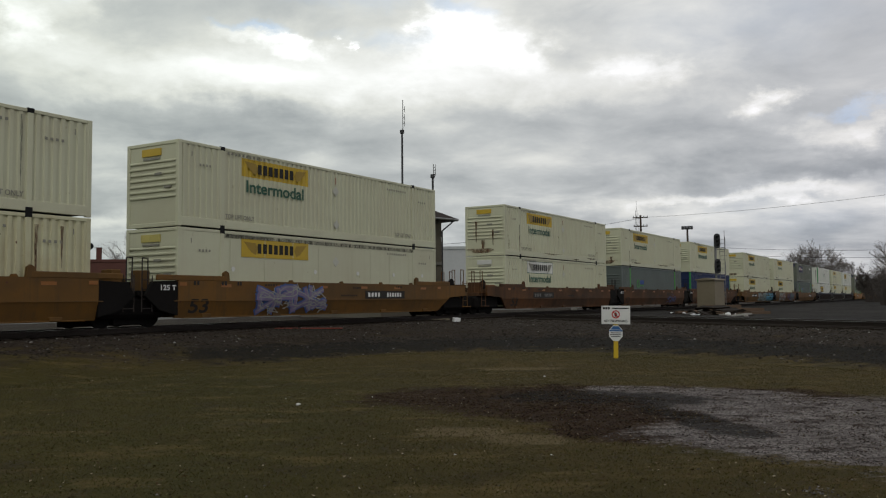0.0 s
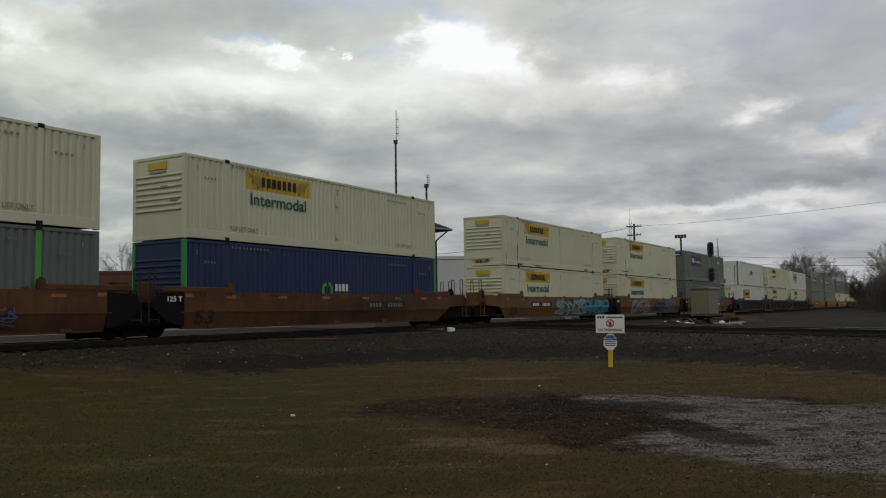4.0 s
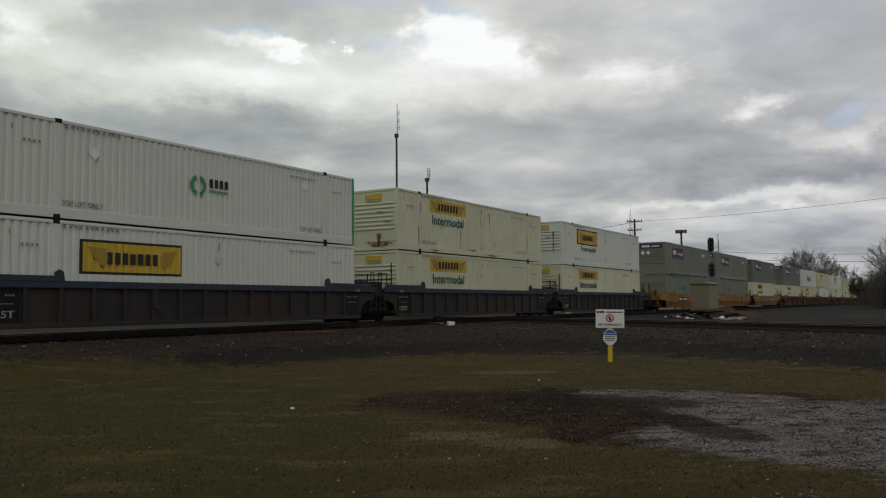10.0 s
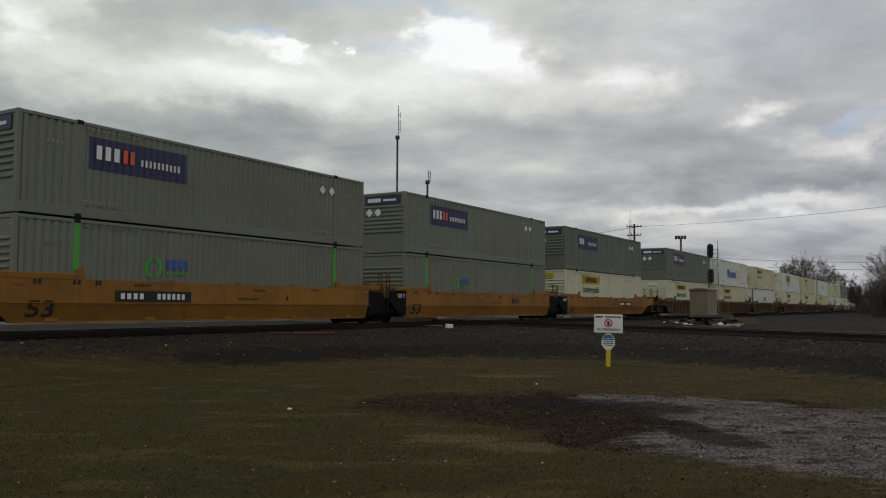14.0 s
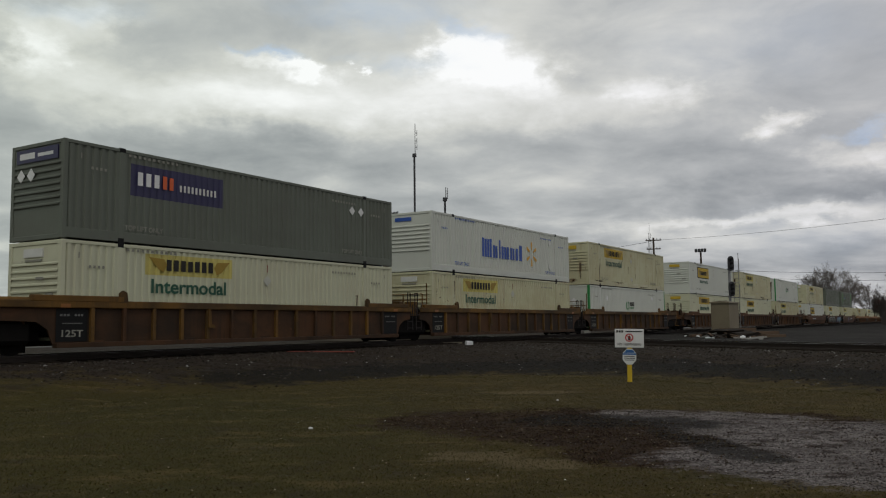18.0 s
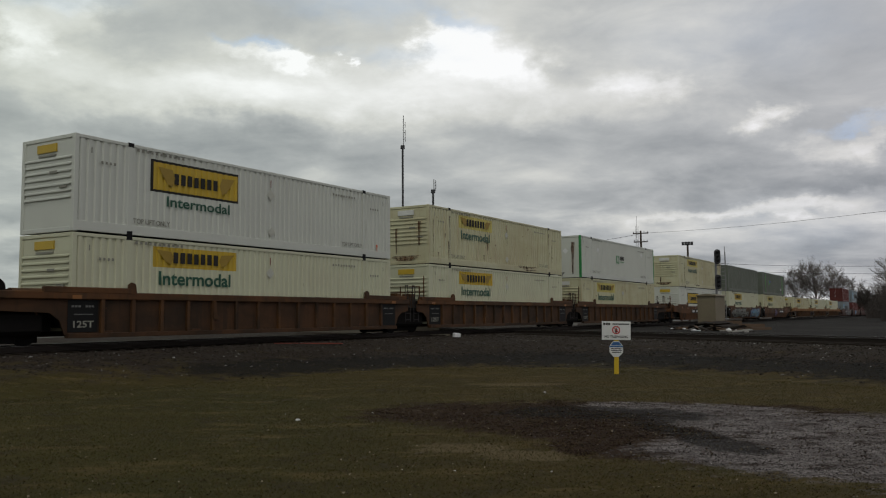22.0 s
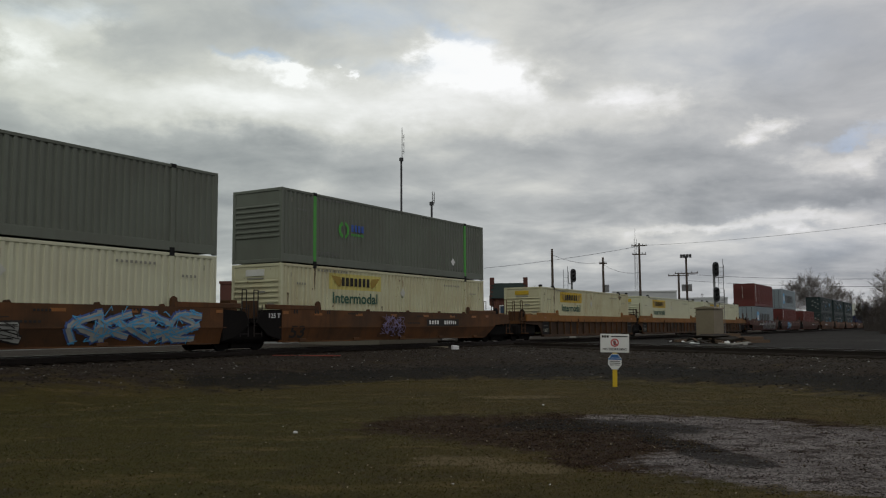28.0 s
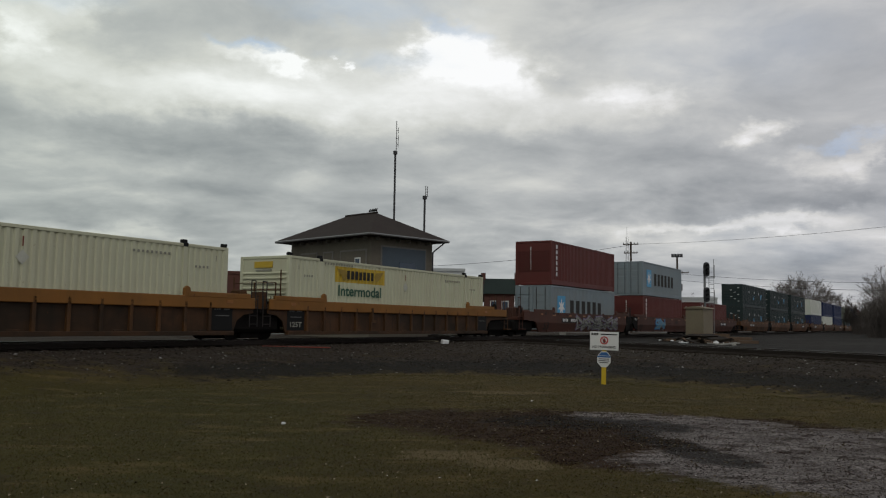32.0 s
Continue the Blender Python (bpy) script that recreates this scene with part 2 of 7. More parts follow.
def paint(name, colour, rough=0.5, dirt=0.35, dirt_colour=(0.16, 0.13, 0.09), rust=0.2, metal=0.0, streak=0.4, vary=0.15):
    """Weathered paint on steel: broad grime, rain streaks down the face, spots of rust; a shift of tone from piece to piece."""
    m, n, l, b = material(name)
    info = n.new("ShaderNodeObjectInfo")
    off = n.new("ShaderNodeCombineXYZ")
    l.new(times(n, l, info.outputs["Random"], 37.0), off.inputs[0])
    l.new(times(n, l, info.outputs["Random"], 11.0), off.inputs[1])
    s = off.outputs[0]
    c = mix(n, l, times(n, l, info.outputs["Random"], vary * 2), colour, tuple(0.72 * x for x in colour))
    broad, raw = noise_fac(n, l, 0.55, 5, 0.6, None, "Object", 0.42, 0.72, s)
    c = mix(n, l, times(n, l, broad, dirt), c, dirt_colour)
    run, _ = noise_fac(n, l, 1.0, 5, 0.7, (3.0, 3.0, 0.22), "Object", 0.52, 0.75, s)
    c = mix(n, l, times(n, l, run, streak), c, dirt_colour)
    wide, _ = noise_fac(n, l, 0.22, 6, 0.65, (1, 1, 2.2), "Object", 0.45, 0.62, s)
    c = mix(n, l, times(n, l, wide, dirt * 0.8), c, dirt_colour)
    spot, _ = noise_fac(n, l, 2.2, 7, 0.75, (1, 1, 0.6), "Object", 0.66, 0.72, s)
    c = mix(n, l, times(n, l, spot, rust), c, (0.12, 0.045, 0.02))
    chip, _ = noise_fac(n, l, 5.5, 3, 0.5, (1, 1, 0.75), "Object", 0.715, 0.745, s)
    c = mix(n, l, times(n, l, chip, min(1.0, rust * 2.0)), c, (0.085, 0.032, 0.014))
    l.new(c, b.inputs["Base Color"])
    b.inputs["Metallic"].default_value = metal
    rr = n.new("ShaderNodeMapRange")
    rr.inputs["To Min"].default_value, rr.inputs["To Max"].default_value = rough - 0.1, min(1, rough + 0.25)
    l.new(raw, rr.inputs["Value"])
    l.new(rr.outputs[0], b.inputs["Roughness"])
    b.inputs["Specular IOR Level"].default_value = 0.3
    fine, rawf = noise_fac(n, l, 14, 3, 0.6)
    bump(n, l, b, rawf, 0.12, 0.01)
    return m


def plain(name, colour, rough=0.7, metal=0.0, grain=12.0, depth=0.3, tone=0.35):
    """A plain surface with grain at two scales."""
    m, n, l, b = material(name)
    broad, _ = noise_fac(n, l, grain * 0.12, 4, 0.6, None, "Object", 0.35, 0.65)
    fine, raw = noise_fac(n, l, grain, 5, 0.65, None, "Object", 0.35, 0.65)
    c = mix(n, l, times(n, l, broad, tone), colour, tuple(0.55 * x for x in colour))
    c = mix(n, l, times(n, l, fine, tone * 0.7), c, tuple(min(1, 1.35 * x) for x in colour))
    l.new(c, b.inputs["Base Color"])
    b.inputs["Roughness"].default_value, b.inputs["Metallic"].default_value = rough, metal
    b.inputs["Specular IOR Level"].default_value = 0.5 if max(colour) > 0.06 or metal else 0.12
    bump(n, l, b, raw, depth, 0.02)
    return m


WHITE = paint("container_white", (0.529, 0.5336, 0.3818), 0.45, 0.22, (0.40, 0.35, 0.25), 0.10, streak=0.25, vary=0.12)
CREAM = paint("container_cream", (0.5198, 0.5106, 0.3404), 0.5, 0.35, (0.33, 0.25, 0.13), 0.85, streak=0.55, vary=0.1)
CLEAN = paint("container_clean_white", (0.552, 0.5658, 0.5014), 0.4, 0.15, (0.4, 0.4, 0.38), 0.04, streak=0.15, vary=0.05)
GREY = paint("container_grey", (0.1306, 0.1454, 0.1159), 0.5, 0.25, (0.09, 0.085, 0.07), 0.08, streak=0.3, vary=0.12)
PALEGREY = paint("container_pale_grey", (0.1582, 0.1711, 0.1343), 0.5, 0.25, (0.12, 0.115, 0.085), 0.08, streak=0.3, vary=0.08)
BLUEGREY = paint("container_blue_grey", (0.1058, 0.127, 0.1196), 0.5, 0.2, (0.1, 0.1, 0.09), 0.05, streak=0.25, vary=0.1)
NAVY = paint("container_blue", (0.010, 0.021, 0.078), 0.45, 0.15, (0.05, 0.05, 0.06), 0.05, streak=0.2)
DARKBLUE = paint("container_dark_blue", (0.012, 0.022, 0.075), 0.5, 0.2, (0.03, 0.03, 0.04), 0.05, streak=0.2)
MAROON = paint("container_maroon", (0.11, 0.022, 0.018), 0.5, 0.25, (0.09, 0.04, 0.03), 0.25, streak=0.3)
SEAGREY = paint("container_sea_grey", (0.20, 0.245, 0.27), 0.5, 0.2, (0.2, 0.18, 0.15), 0.15, streak=0.25)
DARKGREEN = paint("container_dark_green", (0.014, 0.027, 0.028), 0.5, 0.2, (0.04, 0.04, 0.035), 0.1)
CARBROWN = paint("car_brown", (0.1042, 0.0409, 0.0107), 0.65, 0.85, (0.026, 0.016, 0.008), 0.6, streak=0.75, vary=0.1)
CARRUST = paint("car_rust_brown", (0.1135, 0.0437, 0.0112), 0.65, 0.8, (0.030, 0.018, 0.009), 0.6, streak=0.75, vary=0.1)
CARORANGE = paint("car_orange", (0.1395, 0.0642, 0.0093), 0.6, 0.6, (0.052, 0.033, 0.013), 0.5, streak=0.65, vary=0.1)
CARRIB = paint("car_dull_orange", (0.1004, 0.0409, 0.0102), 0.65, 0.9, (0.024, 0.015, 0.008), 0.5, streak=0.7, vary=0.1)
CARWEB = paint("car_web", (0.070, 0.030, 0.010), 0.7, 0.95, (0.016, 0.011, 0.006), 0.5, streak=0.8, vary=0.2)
CHORD = paint("car_orange_chord", (0.23, 0.095, 0.016), 0.6, 0.35, (0.10, 0.055, 0.02), 0.3, streak=0.3, vary=0.05)
CARYELLOW = paint("car_yellow", (0.2651, 0.1153, 0.0102), 0.6, 0.5, (0.085, 0.048, 0.018), 0.3, streak=0.5, vary=0.08)
CAROLD = paint("car_old_yellow", (0.1395, 0.0679, 0.0102), 0.65, 0.9, (0.028, 0.018, 0.008), 0.6, streak=0.75, vary=0.1)
CARBLUE = paint("car_blue", (0.020, 0.030, 0.052), 0.6, 0.5, (0.035, 0.03, 0.026), 0.4, streak=0.5)
CARDARK = paint("car_dark", (0.018, 0.016, 0.016), 0.7, 0.4, (0.045, 0.03, 0.02), 0.3)
CARRED = paint("car_red_brown", (0.072, 0.023, 0.013), 0.6, 0.5, (0.05, 0.03, 0.022), 0.4, streak=0.5)
GRIME = plain("running_gear", (0.0075, 0.0065, 0.0058), 0.85, 0.0, 6, 0.5, 0.6)
STEEL = plain("rail_steel", (0.035, 0.028, 0.024), 0.7, 0.0, 5)
RAILTOP = plain("rail_head", (0.45, 0.43, 0.42), 0.25, 1.0, 9, 0.05, 0.15)
TIE = plain("tie_wood", (0.022, 0.017, 0.013), 0.9, 0, 5, 0.7)
BLACK = plain("black_fitting", (0.011, 0.011, 0.011), 0.6, 0, 8)
GREEN = plain("green_paint", (0.02, 0.22, 0.05), 0.5, 0, 6, 0.05)
LIME = plain("lime_paint", (0.05, 0.30, 0.03), 0.5, 0, 6, 0.05)
YELLOW = plain("yellow_panel", (0.47, 0.315, 0.012), 0.45, 0, 3, 0.05, 0.25)
FADED = plain("faded_panel", (0.50, 0.43, 0.12), 0.6, 0, 2.5, 0.05, 0.5)
PALEPANEL = plain("pale_panel", (0.60, 0.60, 0.56), 0.5, 0, 3, 0.05, 0.3)
INK = plain("dark_lettering", (0.03, 0.028, 0.025), 0.6, 0, 9, 0.05)
TEAL = plain("green_lettering", (0.006, 0.070, 0.036), 0.5, 0, 5, 0.05, 0.3)
OCHRE = plain("ochre_emblem", (0.29, 0.185, 0.012), 0.5, 0, 4, 0.05)
PURPLE = plain("purple_panel", (0.018, 0.015, 0.066), 0.45, 0, 3, 0.05, 0.3)
CHALK = plain("white_lettering", (0.68, 0.68, 0.66), 0.6, 0, 5, 0.05)
ORANGE = plain("orange_mark", (0.60, 0.10, 0.02), 0.55, 0, 5, 0.05)
AMBER = plain("amber_reflector", (0.24, 0.085, 0.007), 0.4, 0, 5, 0.05)
SKYBLUE = plain("light_blue_mark", (0.06, 0.30, 0.52), 0.5, 0, 4, 0.05)
ROYAL = plain("royal_blue_mark", (0.015, 0.07, 0.33), 0.5, 0, 4, 0.05)
SPARK = plain("yellow_spark", (0.62, 0.32, 0.02), 0.5, 0, 4, 0.05)
LILAC = plain("lilac_spray", (0.19, 0.155, 0.27), 0.7, 0, 3, 0.05, 0.5)
AQUA = plain("aqua_spray", (0.045, 0.18, 0.20), 0.7, 0, 3, 0.05, 0.5)
BONE = plain("pale_spray", (0.31, 0.315, 0.285), 0.7, 0, 3, 0.05, 0.5)
MARKLIGHT = plain("pale_stencil", (0.13, 0.13, 0.12), 0.7, 0, 9, 0.05)


def stain(name, colour, cover):
    """Thin uneven staining that lets the paint beneath show."""
    m, n, l, b = material(name)
    broad, _ = noise_fac(n, l, 1.6, 5, 0.7, (2.5, 2.5, 0.5), "Object", 0.30, 0.70)
    fine, _ = noise_fac(n, l, 14, 5, 0.7, (1, 1, 0.35), "Object", 0.30, 0.75)
    l.new(mix(n, l, broad, colour, tuple(0.6 * q for q in colour)), b.inputs["Base Color"])
    l.new(times(n, l, times(n, l, broad, fine), cover * 2.0), b.inputs["Alpha"])
    b.inputs["Roughness"].default_value = 0.9
    return m


RUST = stain("rust_run", (0.17, 0.075, 0.030), 0.75)
# dark dirt runs, and the painted shade of the smooth box's top recess
STAINSHADE = stain("dark_stain_and_shade", (0.11, 0.10, 0.085), 0.6)
MARK = plain("grey_stencil", (0.23, 0.225, 0.185), 0.7, 0, 9, 0.05)
HOLDER = plain("placard_steel", (0.47, 0.47, 0.40), 0.6, 0, 6, 0.1, 0.5)
FADEDRED = plain("faded_red", (0.17, 0.030, 0.018), 0.8, 0, 5, 0.2)
BLUESPRAY = plain("blue_spray", (0.05, 0.10, 0.28), 0.7, 0, 3, 0.05, 0.5)


# ---- building helpers ----
MESHES = {}


def mesh_of(name, bm, mat):
    me = bpy.data.meshes.new(name)
    bm.to_mesh(me)
    bm.free()
    me.materials.append(mat)
    return me


def part(name, bm, mat, parent=None, label="", at=None, smooth=False, key=None):
    """One mesh object under a thing or a part. key: pieces of one key share their mesh; bm may then be a function that builds it."""
    if key is not None:
        key = (key, mat.name)
        if key not in MESHES:
            MESHES[key] = mesh_of(name, bm() if callable(bm) else bm, mat)
        me = MESHES[key]
    else:
        me = mesh_of(name, bm, mat)
    if smooth:
        me.polygons.foreach_set("use_smooth", [True] * len(me.polygons))
    ob = new(name, me)
    if parent is not None:
        ob.parent = parent
    if name.endswith("_mark") or name in ("graffiti", "stencil", "word", "emblem"):
        ob["kind"] = "stuff"
    if at is not None:
        ob.matrix_basis = at if isinstance(at, Matrix) else Matrix.Translation(at)
    if label:
        ob["label"] = label
    return ob


def empty(name, m, label, category, group="", kind=""):
    ob = new(name)
    ob.empty_display_size = 0.2
    ob.matrix_basis = m
    return tagged(ob, label, category, group, kind)


def box(bm, x0, x1, y0, y1, z0, z1):
    v = [bm.verts.new((x, y, z)) for x in (x0, x1) for y in (y0, y1) for z in (z0, z1)]
    for f in ((0, 1, 3, 2), (4, 6, 7, 5), (0, 4, 5, 1), (2, 3, 7, 6), (0, 2, 6, 4), (1, 5, 7, 3)):
        bm.faces.new([v[i] for i in f])
    return bm


def boxes(*many):
    bm = bmesh.new()
    for b in many:
        box(bm, *b)
    return bm


def slab(*b, bevel=0.012):
    """A box with worn, rounded edges."""
    bm = boxes(b)
    bmesh.ops.bevel(bm, geom=bm.edges[:], offset=bevel, segments=1, affect="EDGES")
    return bm


def tube(bm, a, b, r0, r1=None, n=8):
    a, b = Vector(a), Vector(b)
    r1 = r0 if r1 is None else r1
    q = (b - a).to_track_quat("Z", "Y")
    rings = []
    for p, r in ((a, r0), (b, r1)):
        rings.append([bm.verts.new(p + q @ Vector((r * math.cos(2 * math.pi * i / n), r * math.sin(2 * math.pi * i / n), 0))) for i in range(n)])
    for i in range(n):
        j = (i + 1) % n
        bm.faces.new((rings[0][i], rings[0][j], rings[1][j], rings[1][i]))
    bm.faces.new(rings[0][::-1])
    bm.faces.new(rings[1])
    return bm


def tubes(*many, n=8):
    bm = bmesh.new()
    for a, b, r in many:
        tube(bm, a, b, r, n=n)
    return bm


def prism(outline, y0, y1):
    """An outline in x and z, drawn out from y0 to y1."""
    bm = bmesh.new()
    a = [bm.verts.new((x, y0, z)) for x, z in outline]
    b = [bm.verts.new((x, y1, z)) for x, z in outline]
    bm.faces.new(a)
    bm.faces.new(b[::-1])
    for i in range(len(a)):
        j = (i + 1) % len(a)
        bm.faces.new((a[j], a[i], b[i], b[j]))
    bmesh.ops.recalc_face_normals(bm, faces=bm.faces[:])
    return bm


def lettering(text, height, width):
    """Flat words in x and z, facing -y, from the lower left."""
    cu = bpy.data.curves.new("words", "FONT")
    cu.body, cu.size, cu.extrude, cu.offset = text, 1.0, 0.0, 0.022
    ob = bpy.data.objects.new("words", cu)
    scene.collection.objects.link(ob)
    me = bpy.data.meshes.new_from_object(ob.evaluated_get(bpy.context.evaluated_depsgraph_get()))
    bpy.data.objects.remove(ob)
    bm = bmesh.new()
    bm.from_mesh(me)
    bpy.data.meshes.remove(me)
    x0, x1 = min(v.co.x for v in bm.verts), max(v.co.x for v in bm.verts)
    y0, y1 = min(v.co.y for v in bm.verts), max(v.co.y for v in bm.verts)
    for v in bm.verts:
        v.co = ((v.co.x - x0) / (x1 - x0) * width, 0, (v.co.y - y0) / (y1 - y0) * height)
    return bm


def bars(x0, x1, z0, z1, count, y, seed=1, thin=0.72):
    """A row of plain upright bars that stand for writing."""
    rnd = random.Random(seed)
    bm = bmesh.new()
    step = (x1 - x0) / count
    for i in range(count):
        a = x0 + i * step
        box(bm, a, a + step * thin, y, y + 0.004, z0, z1 - (z1 - z0) * rnd.choice((0.0, 0.0, 0.04)))
    return bm


# ---- the ground ----
def smooth(a, b, x):
    k = min(1, max(0, (x - a) / (b - a)))
    return k * k * (3 - 2 * k)


def line_gaps(x, y):
    return LINE - (x * ACROSS.x + y * ACROSS.y), LINE2 - (x * ACROSS2.x + y * ACROSS2.y)


def bank(x, y):
    """How far a place lies in front of the two lines, rounded where they meet."""
    d1, d2 = line_gaps(x, y)
    if min(d1, d2) < -20:
        return min(d1, d2)
    return -5.0 * math.log(math.exp(-d1 / 5.0) + math.exp(-d2 / 5.0))


def capsule(x, y, ax, ay, bx, by, r):
    """Distance from a stretch a-b, in its radii."""
    ux, uy = bx - ax, by - ay
    k = max(0.0, min(1.0, ((x - ax) * ux + (y - ay) * uy) / (ux * ux + uy * uy)))
    return math.hypot(x - ax - k * ux, y - ay - k * uy) / r


def gravel_at(x, y):
    d = min(capsule(x, y, 3.0, 13.6, 4.6, 12.9, 0.75), capsule(x, y, 3.9, 11.6, 6.8, 11.2, 1.0), capsule(x, y, 4.6, 10.4, 5.4, 6.6, 1.5), capsule(x, y, 3.0, 9.1, 4.5, 7.7, 0.9), capsule(x, y, 7.0, 10.0, 8.0, 8.0, 2.2))
    return 1 - smooth(0.4, 1.7, d)


def bare_at(x, y):
    d = min(capsule(x, y, 0.2, 13.0, 3.0, 10.2, 1.45), capsule(x, y, 2.2, 13.0, 4.6, 12.4, 1.5), capsule(x, y, 2.0, 9.6, 4.0, 8.6, 0.9))
    return 1 - smooth(0.45, 1.5, d)


def toe(x):
    """How far the ballast spreads from the line's centre."""
    return 4.5 + 2.4 * smooth(-11.5, -3.0, x) - 0.6 * smooth(2.0, 8.0, x)


def stone_at(x, y):
    return 1 - smooth(-2.2, 1.8, bank(x, y) - toe(x))


def ground_z(x, y):
    d = bank(x, y)
    lift = 1 - smooth(1.7, 7.6, d)
    z = lift * (BED - 0.02)
    z -= 0.06 * max(0.0, 1 - abs(d - 7.6) / 1.1)
    z += 0.035 * noise.noise((x * 0.35, y * 0.35, 0)) * (1 - lift)
    if 9 < math.hypot(x, y) < 60 and lift < 0.97:
        z += 0.05 * noise.noise((x * 1.3, y * 1.3, 4)) * lift
    return z


def graded(lo, a, b, hi, step):
    mid = list(np.arange(a, b + 1e-6, step))
    out, d, x = [], step, a
    while x > lo:
        d *= 1.35
        x -= d
        out.append(x)
    left = out[::-1]
    out, d, x = [], step, mid[-1]
    while x < hi:
        d *= 1.35
        x += d
        out.append(x)
    return left + mid + out


def build_ground():
    xs, ys = graded(-2500, -16, 22, 2500, 0.3), graded(-900, 4, 40, 3500, 0.3)
    verts = [(x, y, ground_z(x, y)) for y in ys for x in xs]
    w = len(xs)
    faces = [(j * w + i, j * w + i + 1, (j + 1) * w + i + 1, (j + 1) * w + i) for j in range(len(ys) - 1) for i in range(w - 1)]
    me = bpy.data.meshes.new("ground")
    me.from_pydata(verts, [], faces)
    me.polygons.foreach_set("use_smooth", [True] * len(faces))
    zones = {"stone": [], "gravel": [], "bare": [], "yard": [], "apron": [], "toe_band": [], "green": [], "black": [], "straw": []}
    for x, y, _ in verts:
        d1, d2 = line_gaps(x, y)
        zones["stone"].append(stone_at(x, y))
        zones["yard"].append(smooth(17.6, 18.6, -d1))
        zones["gravel"].append(gravel_at(x, y))
        zones["bare"].append(bare_at(x, y))
        zones["black"].append(1 - smooth(0.3, 1.3, min(capsule(x, y, 1.6, 12.9, 3.2, 12.5, 1.0), capsule(x, y, 2.8, 11.3, 3.2, 9.2, 0.45))))
        zones["straw"].append(1 - smooth(0.2, 1.3, min(capsule(x, y, 0.0, 9.6, 0.4, 9.5, 0.55), capsule(x, y, 0.7, 9.0, 1.0, 8.9, 0.5), capsule(x, y, 1.2, 18.3, 2.2, 18.4, 0.6))))
        # uneven band along the foot of the ballast, fading out towards the left
        zones["toe_band"].append(max(0.0, 1 - abs(bank(x, y) - toe(x) + 0.5) / 1.9) * smooth(-9.0, -5.0, x))
        zones["apron"].append(smooth(2.4, 3.4, -d2) * (1 - smooth(4.0, 7.0, -d1)))
        zones["green"].append(smooth(2.5, -4.0, x) * smooth(24.0, 13.0, y))
    for k, v in zones.items():
        at = me.attributes.new(k, "FLOAT", "POINT")
        at.data.foreach_set("value", v)
    m, n, l, b = material("ground")

    def zone(name, lo, hi, breakup, scale, stretch=None):
        a = n.new("ShaderNodeAttribute")
        a.attribute_name = name
        _, raw = noise_fac(n, l, scale, 7, 0.68, stretch)
        s = n.new("ShaderNodeMath")
        s.operation = "MULTIPLY_ADD"
        l.new(raw, s.inputs[0])
        s.inputs[1].default_value = breakup
        l.new(a.outputs["Fac"], s.inputs[2])
        r = n.new("ShaderNodeMapRange")
        r.inputs["From Min"].default_value, r.inputs["From Max"].default_value = lo + breakup * 0.5, hi + breakup * 0.5
        l.new(s.outputs[0], r.inputs["Value"])
        return r.outputs[0]

    big, _ = noise_fac(n, l, 0.30, 7, 0.68, None, "Object", 0.42, 0.58)
    mid_, _ = noise_fac(n, l, 1.5, 7, 0.72, (0.7, 1.2, 1), "Object", 0.43, 0.57)
    fine, rawfine = noise_fac(n, l, 30, 6, 0.75, None, "Object", 0.36, 0.64)
    clump, _ = noise_fac(n, l, 9, 6, 0.7, None, "Object", 0.42, 0.6)
    brown = mix(n, l, big, (0.0357, 0.0248, 0.0045), (0.0660, 0.0395, 0.0088))
    olive = mix(n, l, big, (0.0225, 0.0265, 0.0033), (0.0420, 0.0370, 0.0055))
    grass = mix(n, l, zone("green", 0.2, 0.8, 0.9, 0.6), brown, olive)
    grass = mix(n, l, times(n, l, mid_, 0.6), grass, (0.0237, 0.0193, 0.0036))
    grass = mix(n, l, times(n, l, clump, 0.45), grass, (0.0475, 0.0415, 0.0085))
    grass = mix(n, l, times(n, l, fine, 0.5), grass, (0.0772, 0.0580, 0.0164))
    straw, _ = noise_fac(n, l, 0.9, 8, 0.75, (0.6, 1.3, 1), "Object", 0.52, 0.64)
    grass = mix(n, l, times(n, l, straw, 0.75), grass, (0.1088, 0.0773, 0.0271))
    soil = mix(n, l, fine, (0.0062, 0.0027, 0.0015), (0.031, 0.0125, 0.0062))
    soil = mix(n, l, times(n, l, clump, 0.6), soil, (0.040, 0.0145, 0.0070))
    soil = mix(n, l, times(n, l, straw, 0.40), soil, (0.050, 0.030, 0.014))
    c = mix(n, l, times(n, l, zone("bare", 0.30, 0.72, 2.9, 3.0, (0.8, 1.0, 1)), 0.86), grass, soil)
    vor = n.new("ShaderNodeTexVoronoi")
    vor.inputs["Scale"].default_value = 36
    tcv = n.new("ShaderNodeTexCoord")
    l.new(tcv.outputs["Object"], vor.inputs["Vector"])
    pebble = mix(n, l, vor.outputs["Color"], (0.060, 0.050, 0.048), (0.310, 0.273, 0.264))
    pebble = mix(n, l, times(n, l, mid_, 0.45), pebble, (0.040, 0.030, 0.026))
    gz = times(n, l, zone("gravel", 0.36, 0.70, 2.6, 3.4, (0.8, 1.0, 1)), 0.95)
    spots_, _ = noise_fac(n, l, 2.6, 8, 0.70, (0.8, 1.0, 1), "Object", 0.55, 0.60)
    pebble = mix(n, l, times(n, l, spots_, 0.92), pebble, (0.022, 0.011, 0.0075))
    c = mix(n, l, gz, c, pebble)
    c = mix(n, l, times(n, l, zone("black", 0.40, 0.75, 1.8, 2.2), 0.85), c, (0.0065, 0.0055, 0.005))
